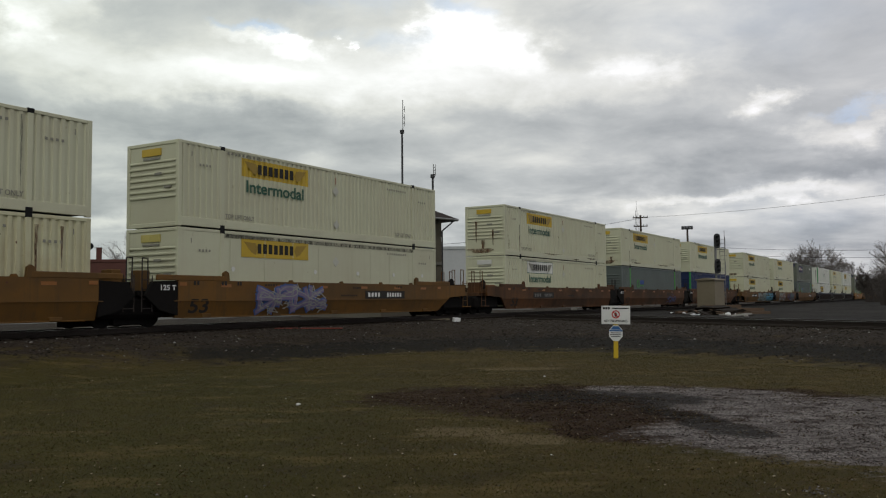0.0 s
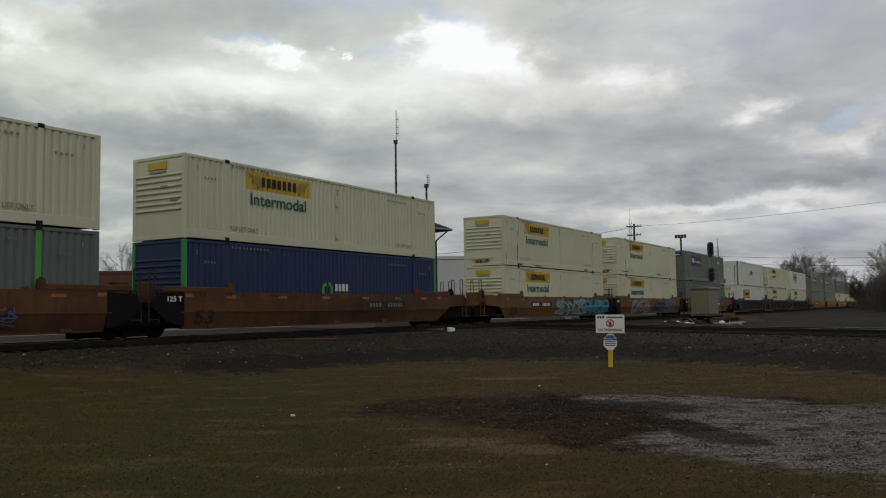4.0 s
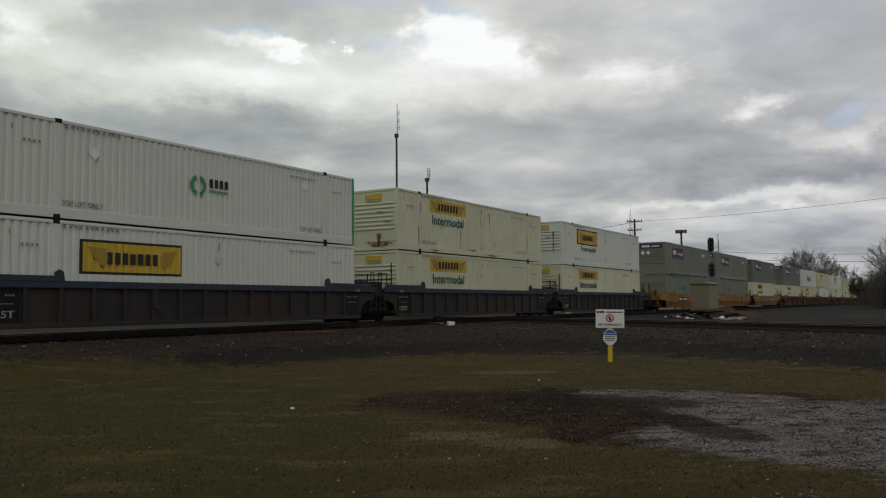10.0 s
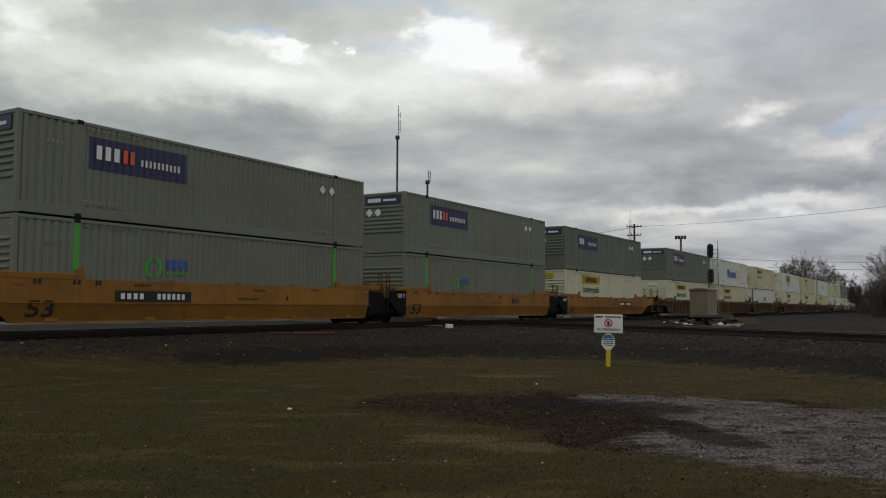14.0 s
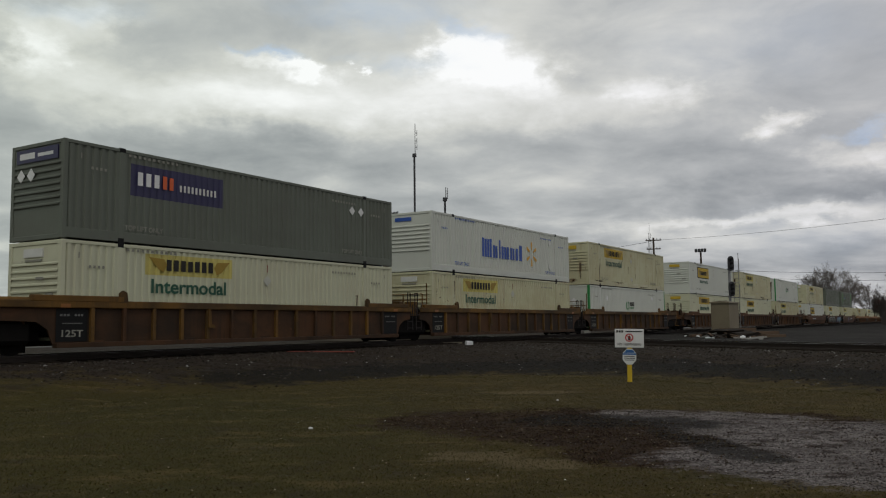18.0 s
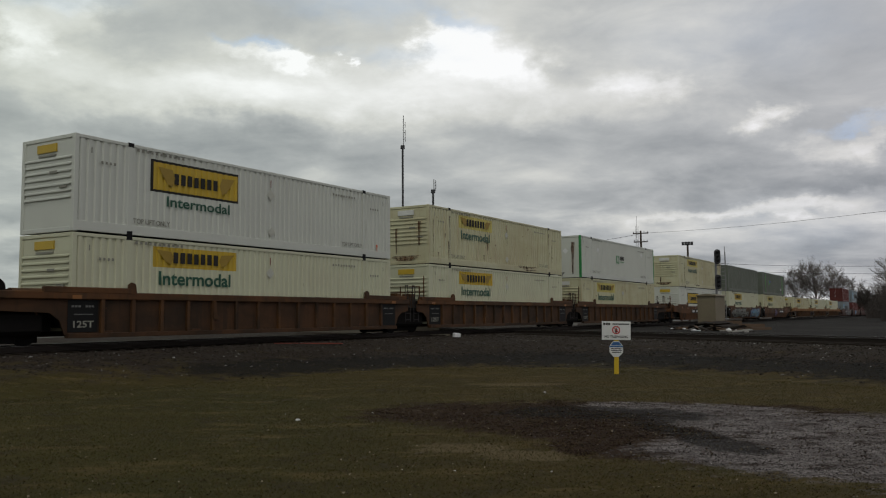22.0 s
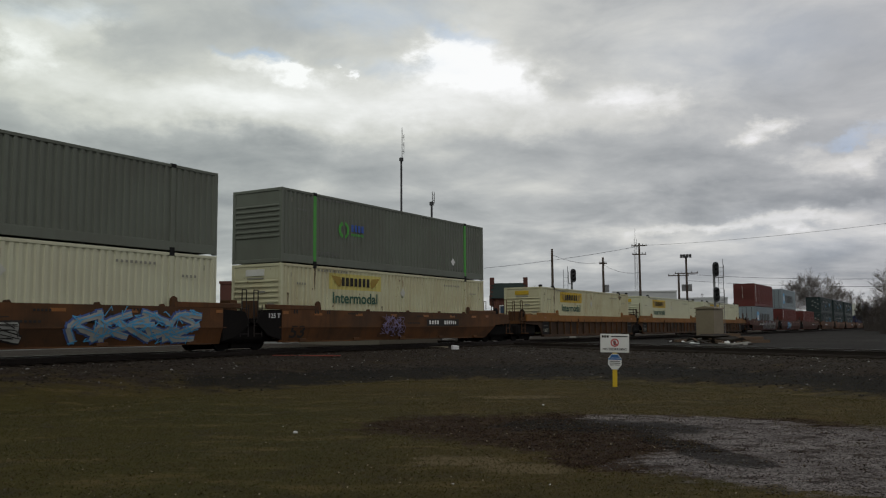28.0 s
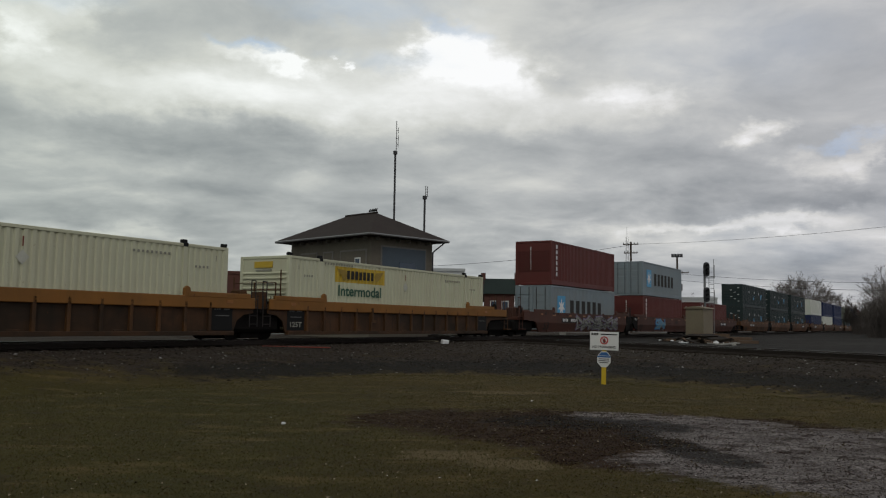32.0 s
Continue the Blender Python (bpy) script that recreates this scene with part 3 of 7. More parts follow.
    c = mix(n, l, times(n, l, zone("straw", 0.42, 0.85, 1.6, 4.0), 0.85), c, (0.125, 0.094, 0.048))
    vor2 = n.new("ShaderNodeTexVoronoi")
    vor2.inputs["Scale"].default_value = 19
    l.new(tcv.outputs["Object"], vor2.inputs["Vector"])
    rock = mix(n, l, vor2.outputs["Color"], (0.014, 0.0117, 0.0092), (0.058, 0.047, 0.0365))
    rock = mix(n, l, times(n, l, big, 0.6), rock, (0.024, 0.0135, 0.0078))
    rock = mix(n, l, times(n, l, mid_, 0.7), rock, (0.025, 0.0150, 0.0080))
    rock = mix(n, l, times(n, l, clump, 0.35), rock, (0.010, 0.0095, 0.008))
    sz = zone("stone", 0.15, 0.85, 3.0, 1.1)
    c = mix(n, l, sz, c, rock)
    # the band at the ballast toe is mixed to near black
    c = mix(n, l, times(n, l, zone("toe_band", 0.3, 0.62, 2.0, 1.2), 0.9), c, (0.005, 0.0038, 0.0028))
    apron = mix(n, l, fine, (0.008, 0.007, 0.0056), (0.025, 0.0222, 0.0185))
    apron = mix(n, l, times(n, l, mid_, 0.4), apron, (0.009, 0.0075, 0.006))
    pale, _ = noise_fac(n, l, 0.16, 5, 0.6, (0.5, 1.6, 1), "Object", 0.47, 0.58)
    apron = mix(n, l, times(n, l, pale, 0.5), apron, (0.040, 0.035, 0.031))
    c = mix(n, l, zone("apron", 0.4, 0.6, 0.5, 0.4), c, apron)
    yard = mix(n, l, fine, (0.10, 0.097, 0.091), (0.18, 0.175, 0.165))
    c = mix(n, l, zone("yard", 0.4, 0.6, 0.5, 0.4), c, yard)
    l.new(c, b.inputs["Base Color"])
    b.inputs["Roughness"].default_value = 0.95
    b.inputs["Specular IOR Level"].default_value = 0.15
    h1 = mix(n, l, sz, rawfine, vor2.outputs["Distance"])
    bump(n, l, b, h1, 0.7, 0.04)
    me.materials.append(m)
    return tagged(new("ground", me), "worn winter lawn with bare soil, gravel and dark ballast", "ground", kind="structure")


ground = build_ground()


# ---- the two lines of rail ----
def rail_bm(length):
    prof = ((-0.07, 0), (0.07, 0), (0.07, 0.012), (0.012, 0.03), (0.012, 0.125), (0.036, 0.14), (0.036, 0.168), (-0.036, 0.168), (-0.036, 0.14), (-0.012, 0.125), (-0.012, 0.03), (-0.07, 0.012))
    bm = bmesh.new()
    a = [bm.verts.new((0, y, z)) for y, z in prof]
    b = [bm.verts.new((length, y, z)) for y, z in prof]
    for i in range(len(a)):
        j = (i + 1) % len(a)
        bm.faces.new((a[i], a[j], b[j], b[i]))
    bm.faces.new(a[::-1])
    bm.faces.new(b)
    return bm


def build_track(name, place, turn, s0, s1, ties, label):
    root = empty(name, Matrix.Translation((0, 0, 0)), label, "railway track", kind="structure")
    for side in (-0.753, 0.753):
        m = Matrix.Translation(place(s0, side, RAIL - 0.17)) @ pose(0, 0, 0, 0, 0, turn)
        part("rail", rail_bm(s1 - s0), STEEL, root, at=m)
        part("rail_head", boxes((0, s1 - s0, -0.03, 0.03, 0.166, 0.1705)), RAILTOP, root, "polished running surface", at=m)
    s = ties[0]
    rnd = random.Random(5)
    while s < ties[1]:
        m = Matrix.Translation(place(s, rnd.uniform(-0.05, 0.05), RAIL - 0.175)) @ pose(0, 0, 0, 0, 0, turn + rnd.uniform(-1.5, 1.5))
        part("tie", lambda: slab(-0.11, 0.11, -1.3, 1.3, -0.17, 0, bevel=0.015), TIE, root, at=m, key="tie")
        s += 0.53
    return root


track_main = build_track("track_main", on_line, TURN, -60, 900, (4, 62), "double-stack main line on dark ballast")
track_cross = build_track("track_crossing", on_line2, TURN2, -40, 39.2, (-6, 39), "rusty crossing line on dark ballast")
track_far = build_track("track_crossing_beyond", on_line2, TURN2, 44.2, 260, (44.2, 60), "crossing line beyond the diamond")


# ---- containers ----
CL, CW, CH = 16.15, 2.59, 2.896


def corrugated(x0, x1, z0, z1, y, side=-1, pitch=0.262, depth=0.044, lift=0.0, phase=0.0):
    """A steel sheet with upright folds between x0 and x1; side -1 faces -y."""
    xs = []
    k = math.floor((x0 - phase) / pitch) - 1
    while phase + k * pitch < x1 + pitch:
        a = phase + k * pitch
        xs += [(a, 0), (a + pitch * 0.42, 0), (a + pitch * 0.54, 1), (a + pitch * 0.88, 1)]
        k += 1

    def level(x):
        for (xa, da), (xb, db) in zip(xs, xs[1:]):
            if xa <= x <= xb:
                return da + (db - da) * (x - xa) / max(1e-6, xb - xa)
        return 0
    cut = [(x0, level(x0))] + [q for q in xs if x0 + 1e-4 < q[0] < x1 - 1e-4] + [(x1, level(x1))]
    bm = bmesh.new()
    lo = [bm.verts.new((x, side * (y - depth * d + lift), z0)) for x, d in cut]
    hi = [bm.verts.new((x, side * (y - depth * d + lift), z1)) for x, d in cut]
    for i in range(len(cut) - 1):
        f = (lo[i], lo[i + 1], hi[i + 1], hi[i])
        bm.faces.new(f if side < 0 else f[::-1])
    return bm


def merge(*many):
    out = bmesh.new()
    for b in many:
        me = bpy.data.meshes.new("tmp")
        b.to_mesh(me)
        b.free()
        out.from_mesh(me)
        bpy.data.meshes.remove(me)
    return out


def end_ribs(length, half, count, z0, z1):
    """The pressed end wall: one sheet with proud level folds across the end."""
    bm = bmesh.new()
    step = (z1 - z0) / count
    prof = [(z0 - 0.03, 0.0)]
    for i in range(count):
        a = z0 + i * step
        prof += [(a + 0.04, 0.0), (a + 0.11, -0.05), (a + step - 0.13, -0.05), (a + step - 0.05, 0.0)]
    prof.append((z1 + 0.03, 0.0))
    rows_ = [[bm.verts.new((-length / 2 + 0.024 + d, y, z)) for z, d in prof] for y in (-half + 0.16, half - 0.16)]
    for j in range(len(prof) - 1):
        bm.faces.new((rows_[1][j], rows_[0][j], rows_[0][j + 1], rows_[1][j + 1]))
    return bm


def build_container(name, label, shell, trim=None, length=CL, posts=True, smooth_side=False, ribs=7, trim_label="", post_mat=None, end_plain=False):
    """A box container on an empty at the middle of its base: near side at -y, forward end at -x."""
    trim = trim or shell
    h, w = length / 2, CW / 2
    root = empty(name, Matrix(), label, "shipping container", "containers on the train")
    k = (length, smooth_side, ribs, end_plain, shell is CREAM)
    inset = 1.98
    pitch, depth = (1.15, 0.008) if smooth_side else (0.262, 0.052 if shell is CREAM else 0.044)
    for side in (-1, 1):
        part("side_wall", lambda: corrugated(-h + 0.14, h - 0.14, 0.32, CH - 0.10, w - 0.012, side, pitch, depth), shell, root, key=("side", side) + k)
        part("top_rail", lambda: slab(-h + 0.1, h - 0.1, min(side * w, side * (w - 0.06)), max(side * w, side * (w - 0.06)), CH - 0.11, CH - 0.005), trim, root, key=("toprail", side) + k)
        part("bottom_rail", lambda: slab(-h + 0.1, h - 0.1, min(side * w, side * (w - 0.07)), max(side * w, side * (w - 0.07)), 0.025, 0.33), trim, root, key=("botrail", side) + k)
        for end in (-1, 1):
            a, b = sorted((end * h, end * (h - 0.15)))
            c, d = sorted((side * (w + 0.002), side * (w - 0.15)))
            part("corner_post", lambda: slab(a, b, c, d, 0.0, CH), post_mat if post_mat is GREEN else trim, root, trim_label, key=("post", side, end) + k)
            if posts:
                a, b = end * (h - inset) - 0.09, end * (h - inset) + 0.09
                c, d = sorted((side * (w + 0.004), side * (w - 0.10)))
                part("stacking_post", lambda: slab(a, b, c, d, 0.02, CH - 0.02), post_mat if post_mat is LIME else trim, root, key=("stack", side, end) + k)
                for z in (0.0, CH - 0.12):
                    part("corner_casting", lambda: slab(a - 0.02, b + 0.02, c - 0.006, d + 0.006, z - (0.0 if z else 0.02), z + 0.14), BLACK, root, "dark steel casting", key=("casting", side, end, z > 0) + k)
    part("roof", lambda: boxes((-h + 0.1, h - 0.1, -w + 0.03, w - 0.03, CH - 0.06, CH - 0.03)), shell, root, key=("roof",) + k)
    part("floor", lambda: boxes((-h + 0.1, h - 0.1, -w + 0.05, w - 0.05, 0.06, 0.16)), BLACK, root, key=("floor",) + k)
    part("end_wall", lambda: boxes((-h + 0.03, -h + 0.07, -w + 0.12, w - 0.12, 0.1, CH - 0.08)), shell, root, key=("endwall",) + k)
    if not end_plain:
        part("end_pressing", lambda: end_ribs(length, w, ribs, 0.92, CH - 0.58), shell, root, key=("ribs",) + k)
    part("end_header", lambda: slab(-h - 0.002, -h + 0.08, -w + 0.14, w - 0.14, CH - 0.12, CH - 0.004), trim, root, key=("hdr",) + k)
    part("end_sill", lambda: slab(-h - 0.002, -h + 0.08, -w + 0.14, w - 0.14, 0.0, 0.14), trim, root, key=("sill",) + k)
    for d0, d1 in ((-w + 0.15, -0.01), (0.01, w - 0.15)):
        door = part("door", lambda: slab(h - 0.06, h - 0.02, d0, d1, 0.14, CH - 0.12), shell, root, key=("door", d0 < 0) + k)
        for y in (d0 + 0.25, d1 - 0.25):
            part("lock_rod", lambda: tubes(((h, y, 0.1), (h, y, CH - 0.1), 0.017), n=6), STEEL, door, key=("rod", round(y, 2)) + k)
    return root


def near(y=0.0):
    return -CW / 2 - 0.004 - y


def sheet_mark(name, root, x0, x1, z0, z1, mat, label="", lift=0.004, key=None):
    """A painted or pasted panel that follows the folds of the near side; x from the forward end."""
    k = ("sheet", x0, x1, z0, z1, lift)
    return part(name, lambda: corrugated(x0 - CL / 2, x1 - CL / 2, z0, z1, CW / 2 - 0.012, -1, lift=lift), mat, root, label, key=k)


def flat_mark(name, root, bm, mat, x, z, label="", key=None, length=CL):
    return part(name, bm, mat, root, label, at=(x - length / 2, near(0.004), z), key=key)


def wing_mark(root, x0, x1, z0, z1, mat=OCHRE):
    """The two scroll shapes at the ends of the yellow panel."""
    for o, q in ((x0 + 0.12, x0 + 0.72), (x1 - 0.12, x1 - 0.72)):
        def make():
            d, zm = q - o, (z0 + z1) / 2
            pts = ((o, z1 - 0.10), (q, z1 - 0.14), (q + d * 0.2, zm), (q, z0 + 0.10), (q - d * 0.35, z0 + 0.18))
            return prism([(x - CL / 2, z) for x, z in pts], near(0.004), near(0.002))
        part("emblem", make, mat, root, key=("wing", o, z0))


def hauler_marks(root, style="std"):
    """Yellow panel with dark bars, and the green word below it."""
    if style in ("std", "faded", "pale", "panel"):
        mat = {"std": YELLOW, "faded": FADED, "pale": PALEPANEL, "panel": YELLOW}[style]
        if style == "pale":
            sheet_mark("logo_border", root, 2.86, 6.61, 1.96, 2.70, TEAL, "dark green border", 0.002)
        if style == "panel":
            flat_mark("logo_panel", root, lambda: boxes((0, 3.67, 0.006, 0.010, 0, 0.66)), mat, 2.9, 2.0, "yellow panel", key="flatpanel")
        else:
            sheet_mark("logo_panel", root, 2.9, 6.57, 2.0, 2.66, mat, {"std": "yellow panel"}.get(style, "sun-faded panel"))
        wing_mark(root, 2.9, 6.57, 2.0, 2.66, MARK if style == "pale" else OCHRE)
        flat_mark("logo_mark", root, lambda: bars(0, 2.05, 0, 0.36, 7, 0, 4, 0.68), INK, 3.72, 2.15, key="haulbars")
        if style != "panel":
            flat_mark("word", root, lambda: lettering("Intermodal", 0.45, 3.15), TEAL, 3.13, 1.42, "green lettering", key="intermodal")
    else:
        big = style == "boxed_low"
        z0, z1 = (1.36, 2.40) if big else (1.50, 2.55)
        sheet_mark("logo_border", root, 2.78, 6.66, z0, z1, INK, "black border", 0.003)
        sheet_mark("logo_panel", root, 2.86, 6.58, z0 + 0.08, z1 - 0.08, YELLOW, "yellow panel", 0.006)
        wing_mark(root, 2.9, 6.55, z0 + 0.12, z1 - 0.12)
        flat_mark("logo_mark", root, lambda: bars(0, 2.0, 0, 0.36, 7, 0, 4, 0.68), INK, 3.7, (z0 + z1) / 2 - 0.2, key="boxbars")
        if not big:
            flat_mark("word", root, lambda: lettering("Intermodal", 0.34, 2.8), TEAL, 3.4, 1.06, "green lettering", key="intermodal_s")
    part("end_plate", lambda: boxes((-CL / 2 - 0.012, -CL / 2 + 0.035, -0.42, 0.52, CH - 0.47, CH - 0.22)), {"std": YELLOW, "panel": FADED, "boxed": YELLOW, "boxed_low": YELLOW}.get(style, PALEPANEL), root, "plate on the end wall", key="endplate" + style)
    part("end_mark", lambda: boxes((-CL / 2 - 0.010, -CL / 2 + 0.035, -0.38, 0.45, CH - 0.60, CH - 0.54), (-CL / 2 - 0.030, -CL / 2 + 0.03, -0.5, -0.15, 1.76, 1.84), (-CL / 2 - 0.030, -CL / 2 + 0.03, -0.95, -0.62, 1.30, 1.36)), MARK, root, "dark scuffed markings", key="endmark")


def common_marks(root, ink=INK, seed=1):
    for i, (x, z, text, hh, ww) in enumerate(((2.1, 0.40, "TOP LIFT ONLY", 0.16, 1.45), (12.6, 0.40, "TOP LIFT ONLY", 0.16, 1.4))):
        flat_mark("stencil", root, lambda: lettering(text, hh, ww), MARK if ink is INK else MARKLIGHT if ink is PALEPANEL else ink, x, z, key=("toplift", round(ww, 2)))
    for x0, x1, z, c in ((2.2, 4.2, 2.68, 11), (12.0, 13.6, 2.45, 9), (0.9, 1.5, 2.1, 4), (14.6, 15.3, 2.1, 4)):
        flat_mark("serial_mark", root, lambda: bars(0, x1 - x0, 0, 0.085, c, 0, seed, 0.5), MARK if ink is INK else MARKLIGHT if ink is PALEPANEL else ink, x0, z, key=("serial", x0))
    for x in (0.55, 15.55):
        flat_mark("hold_slot", root, lambda: boxes((0, 0.035, 0, 0.004, 0, 0.17)), MARK, x, 2.38, key="slot")


def diamond(root, x, z, r=0.17, mat=None):
    flat_mark("placard_holder", root, lambda: prism(((0, -r), (r, 0), (0, r), (-r, 0)), 0, 0.006), mat or PALEPANEL, x, z, key=("dia", r))


def freight_hauler(style="std", shell=None, label=""):
    smooth_side = style == "panel"
    root = build_container("shipping_container", label or "white corrugated intermodal container with yellow logo panel", shell or WHITE, smooth_side=smooth_side)
    hauler_marks(root, style)
    common_marks(root)
    if smooth_side:
        for x in (2.35, 4.1, 5.65, 7.2, 9.4, 10.7, 12.2, 13.7):
            flat_mark("seam", root, lambda: boxes((0, 0.025, 0, 0.008, 0.34, CH - 0.25)), shell or WHITE, x, 0, key="seam")
        for x in (2.5, 7.0, 9.8, 12.5, 14.9):
            flat_mark("tie_ring", root, lambda: tubes(((0, 0, 0), (0, 0.012, 0), 0.09), n=12), PALEPANEL, x, 1.55, key="tie_ring")
        # a flat dark film paints the shade of the recess under the rail
        flat_mark("recess", root, lambda: boxes((0, 12.1, 0, 0.006, 0, 0.14)), STAINSHADE, 2.05, CH - 0.26, "dark strip painted for the shaded recess below the roof rail", key="recess")
    diamond(root, 8.3, 2.0, 0.21, HOLDER)
    diamond(root, 8.35, 0.62, 0.2, HOLDER)
    if not smooth_side:
        flat_mark("tick_mark", root, lambda: boxes((-0.02, 0.02, 0, 0.004, 0, 0.28)), FADEDRED, 8.3, 2.3, "short red tick", key="tick")
    return root


def parcel_box(label, faded=False, shell=None):
    root = build_container("shipping_container", label, shell or GREY)
    sheet_mark("logo_panel", root, 2.3, 6.1, 1.50, 2.50, PURPLE, "dark purple panel")
    flat_mark("logo_mark", root, lambda: bars(0, 0.95, 0, 0.42, 3, 0, 2, 0.6), CHALK, 2.55, 1.84, key="pcl1")
    if not faded:
        flat_mark("logo_mark", root, lambda: bars(0, 0.52, 0, 0.42, 2, 0, 3, 0.6), ORANGE, 3.52, 1.84, key="pcl2")
    flat_mark("logo_mark", root, lambda: bars(0, 1.65, 0, 0.22, 10, 0, 6, 0.5), PALEPANEL, 4.2, 1.84, key="pcl3")
    part("end_plate", lambda: boxes((-CL / 2 - 0.014, -CL / 2 + 0.035, -1.02, 1.02, CH - 0.56, CH - 0.16)), PURPLE, root, "dark purple plate", key="pclend")
    part("end_mark", lambda: merge(boxes((-CL / 2 - 0.02, -CL / 2 - 0.012, 0.1, 0.85, CH - 0.45, CH - 0.27)), boxes((-CL / 2 - 0.02, -CL / 2 - 0.012, -0.8, -0.05, CH - 0.42, CH - 0.32))), CHALK, root, key="pclendb")
    for y in (0.75, 0.25):
        part("placard_holder", lambda: prism(((0, -0.2), (0.2, 0), (0, 0.2), (-0.2, 0)), 0, 0.008), CHALK, root, at=Matrix.Translation((-CL / 2 - 0.03, y, CH - 0.95)) @ pose(0, 0, 0, 0, 0, -90), key="pcldia")
    diamond(root, 13.9, 2.2, 0.19, CHALK)
    diamond(root, 13.3, 2.2, 0.19, CHALK)
    common_marks(root, PALEPANEL if faded else INK, 3)
    return root


def crescent(root, x, z, r, mat):
    """A ring of short rays closing into a solid crescent."""
    def make():
        bm = bmesh.new()
        for i in range(7):
            a = radians(115 + i * 22)
            c, s = math.cos(a), math.sin(a)
            w = 0.05
            pts = [(c * r * 0.55 - s * w, s * r * 0.55 + c * w), (c * r - s * w, s * r + c * w), (c * r + s * w, s * r - c * w), (c * r * 0.55 + s * w, s * r * 0.55 - c * w)]
            bm.faces.new([bm.verts.new((px, 0, pz)) for px, pz in pts])
        n = 12
        outer = [(r * math.cos(radians(-75 + 150 * i / n)), r * math.sin(radians(-75 + 150 * i / n))) for i in range(n + 1)]
        inner = [(r * 0.18 + r * 0.42 * math.cos(radians(-90 + 180 * i / n)), r * 0.62 * math.sin(radians(-90 + 180 * i / n))) for i in range(n + 1)]
        for i in range(n):
            bm.faces.new([bm.verts.new((px, 0, pz)) for px, pz in (outer[i], outer[i + 1], inner[i + 1], inner[i])])
        return bm
    flat_mark("emblem", root, make, mat, x, z, "green crescent emblem", key=("crescent", r))


def crescent_box(label, shell, green, posts_green=True, ends_green=False, corners=False, x=4.6, z=1.58):
    root = build_container("shipping_container", label, shell, post_mat=(LIME if posts_green else GREEN if ends_green or corners else None), end_plain=ends_green)
    crescent(root, x + 0.2, z, 0.36, green)
    flat_mark("logo_mark", root, lambda: bars(0, 0.95, 0, 0.30, 4, 0, 8, 0.66), INK if ends_green else PALEPANEL if corners else ROYAL, x + 0.72, z - 0.02, key="crb")
    flat_mark("logo_mark", root, lambda: bars(0, 0.9, 0, 0.10, 8, 0, 8, 0.6), green, x + 0.72, z - 0.20, key="crb2")
    if ends_green:
        for y, z in ((0.75, 1.75), (-0.15, 1.85)):
            part("placard_holder", lambda: prism(((0, -0.2), (0.2, 0), (0, 0.2), (-0.2, 0)), 0, 0.008), CHALK, root, at=Matrix.Translation((-CL / 2 + 0.018, y, z)) @ pose(0, 0, 0, 0, 0, -90), key="pcldia")
        diamond(root, 3.2, 2.05, 0.2, CHALK)
    common_marks(root, INK if ends_green else PALEPANEL, 5)
    diamond(root, 12.9, 0.8 if not ends_green else 2.2, 0.2, CHALK)
    return root


def store_box(label):
    root = build_container("shipping_container", label, CLEAN)
    flat_mark("logo_mark", root, lambda: merge(bars(0, 1.1, 0, 1.0, 4, 0, 3, 0.78), bars(1.2, 1.75, 0, 0.68, 2, 0, 9, 0.78), bars(1.88, 2.06, 0, 1.0, 1, 0, 9, 0.9), bars(2.16, 3.1, 0, 0.68, 3, 0, 1, 0.78), bars(3.2, 3.75, 0, 0.68, 2, 0, 1, 0.78), bars(3.85, 4.2, 0, 0.68, 1, 0, 1, 0.78), bars(4.3, 4.75, 0, 0.88, 1, 0, 1, 0.75)), ROYAL, 4.9, 0.98, "royal blue bars", key="store")

    def rays():
        bm = bmesh.new()
        for i in range(6):
            a = radians(90 + 60 * i)
            c, s = math.cos(a), math.sin(a)
            pts = [(c * q - s * w, s * q + c * w) for q, w in ((0.26, 0.05), (0.68, 0.10), (0.74, 0), (0.68, -0.10), (0.26, -0.05))]
            bm.faces.new([bm.verts.new((px, 0, pz)) for px, pz in pts][::-1])
        return bm
    flat_mark("emblem", root, rays, SPARK, 10.78, 1.45, "yellow six-ray spark", key="rays")
    part("end_plate", lambda: boxes((-CL / 2 - 0.012, -CL / 2 + 0.035, -0.1, 0.85, CH - 0.42, CH - 0.24)), ROYAL, root, key="storeend")
    common_marks(root, ROYAL, 7)
    diamond(root, 13.3, 2.3, 0.2)
    diamond(root, 13.3, 0.8, 0.2)
    return root


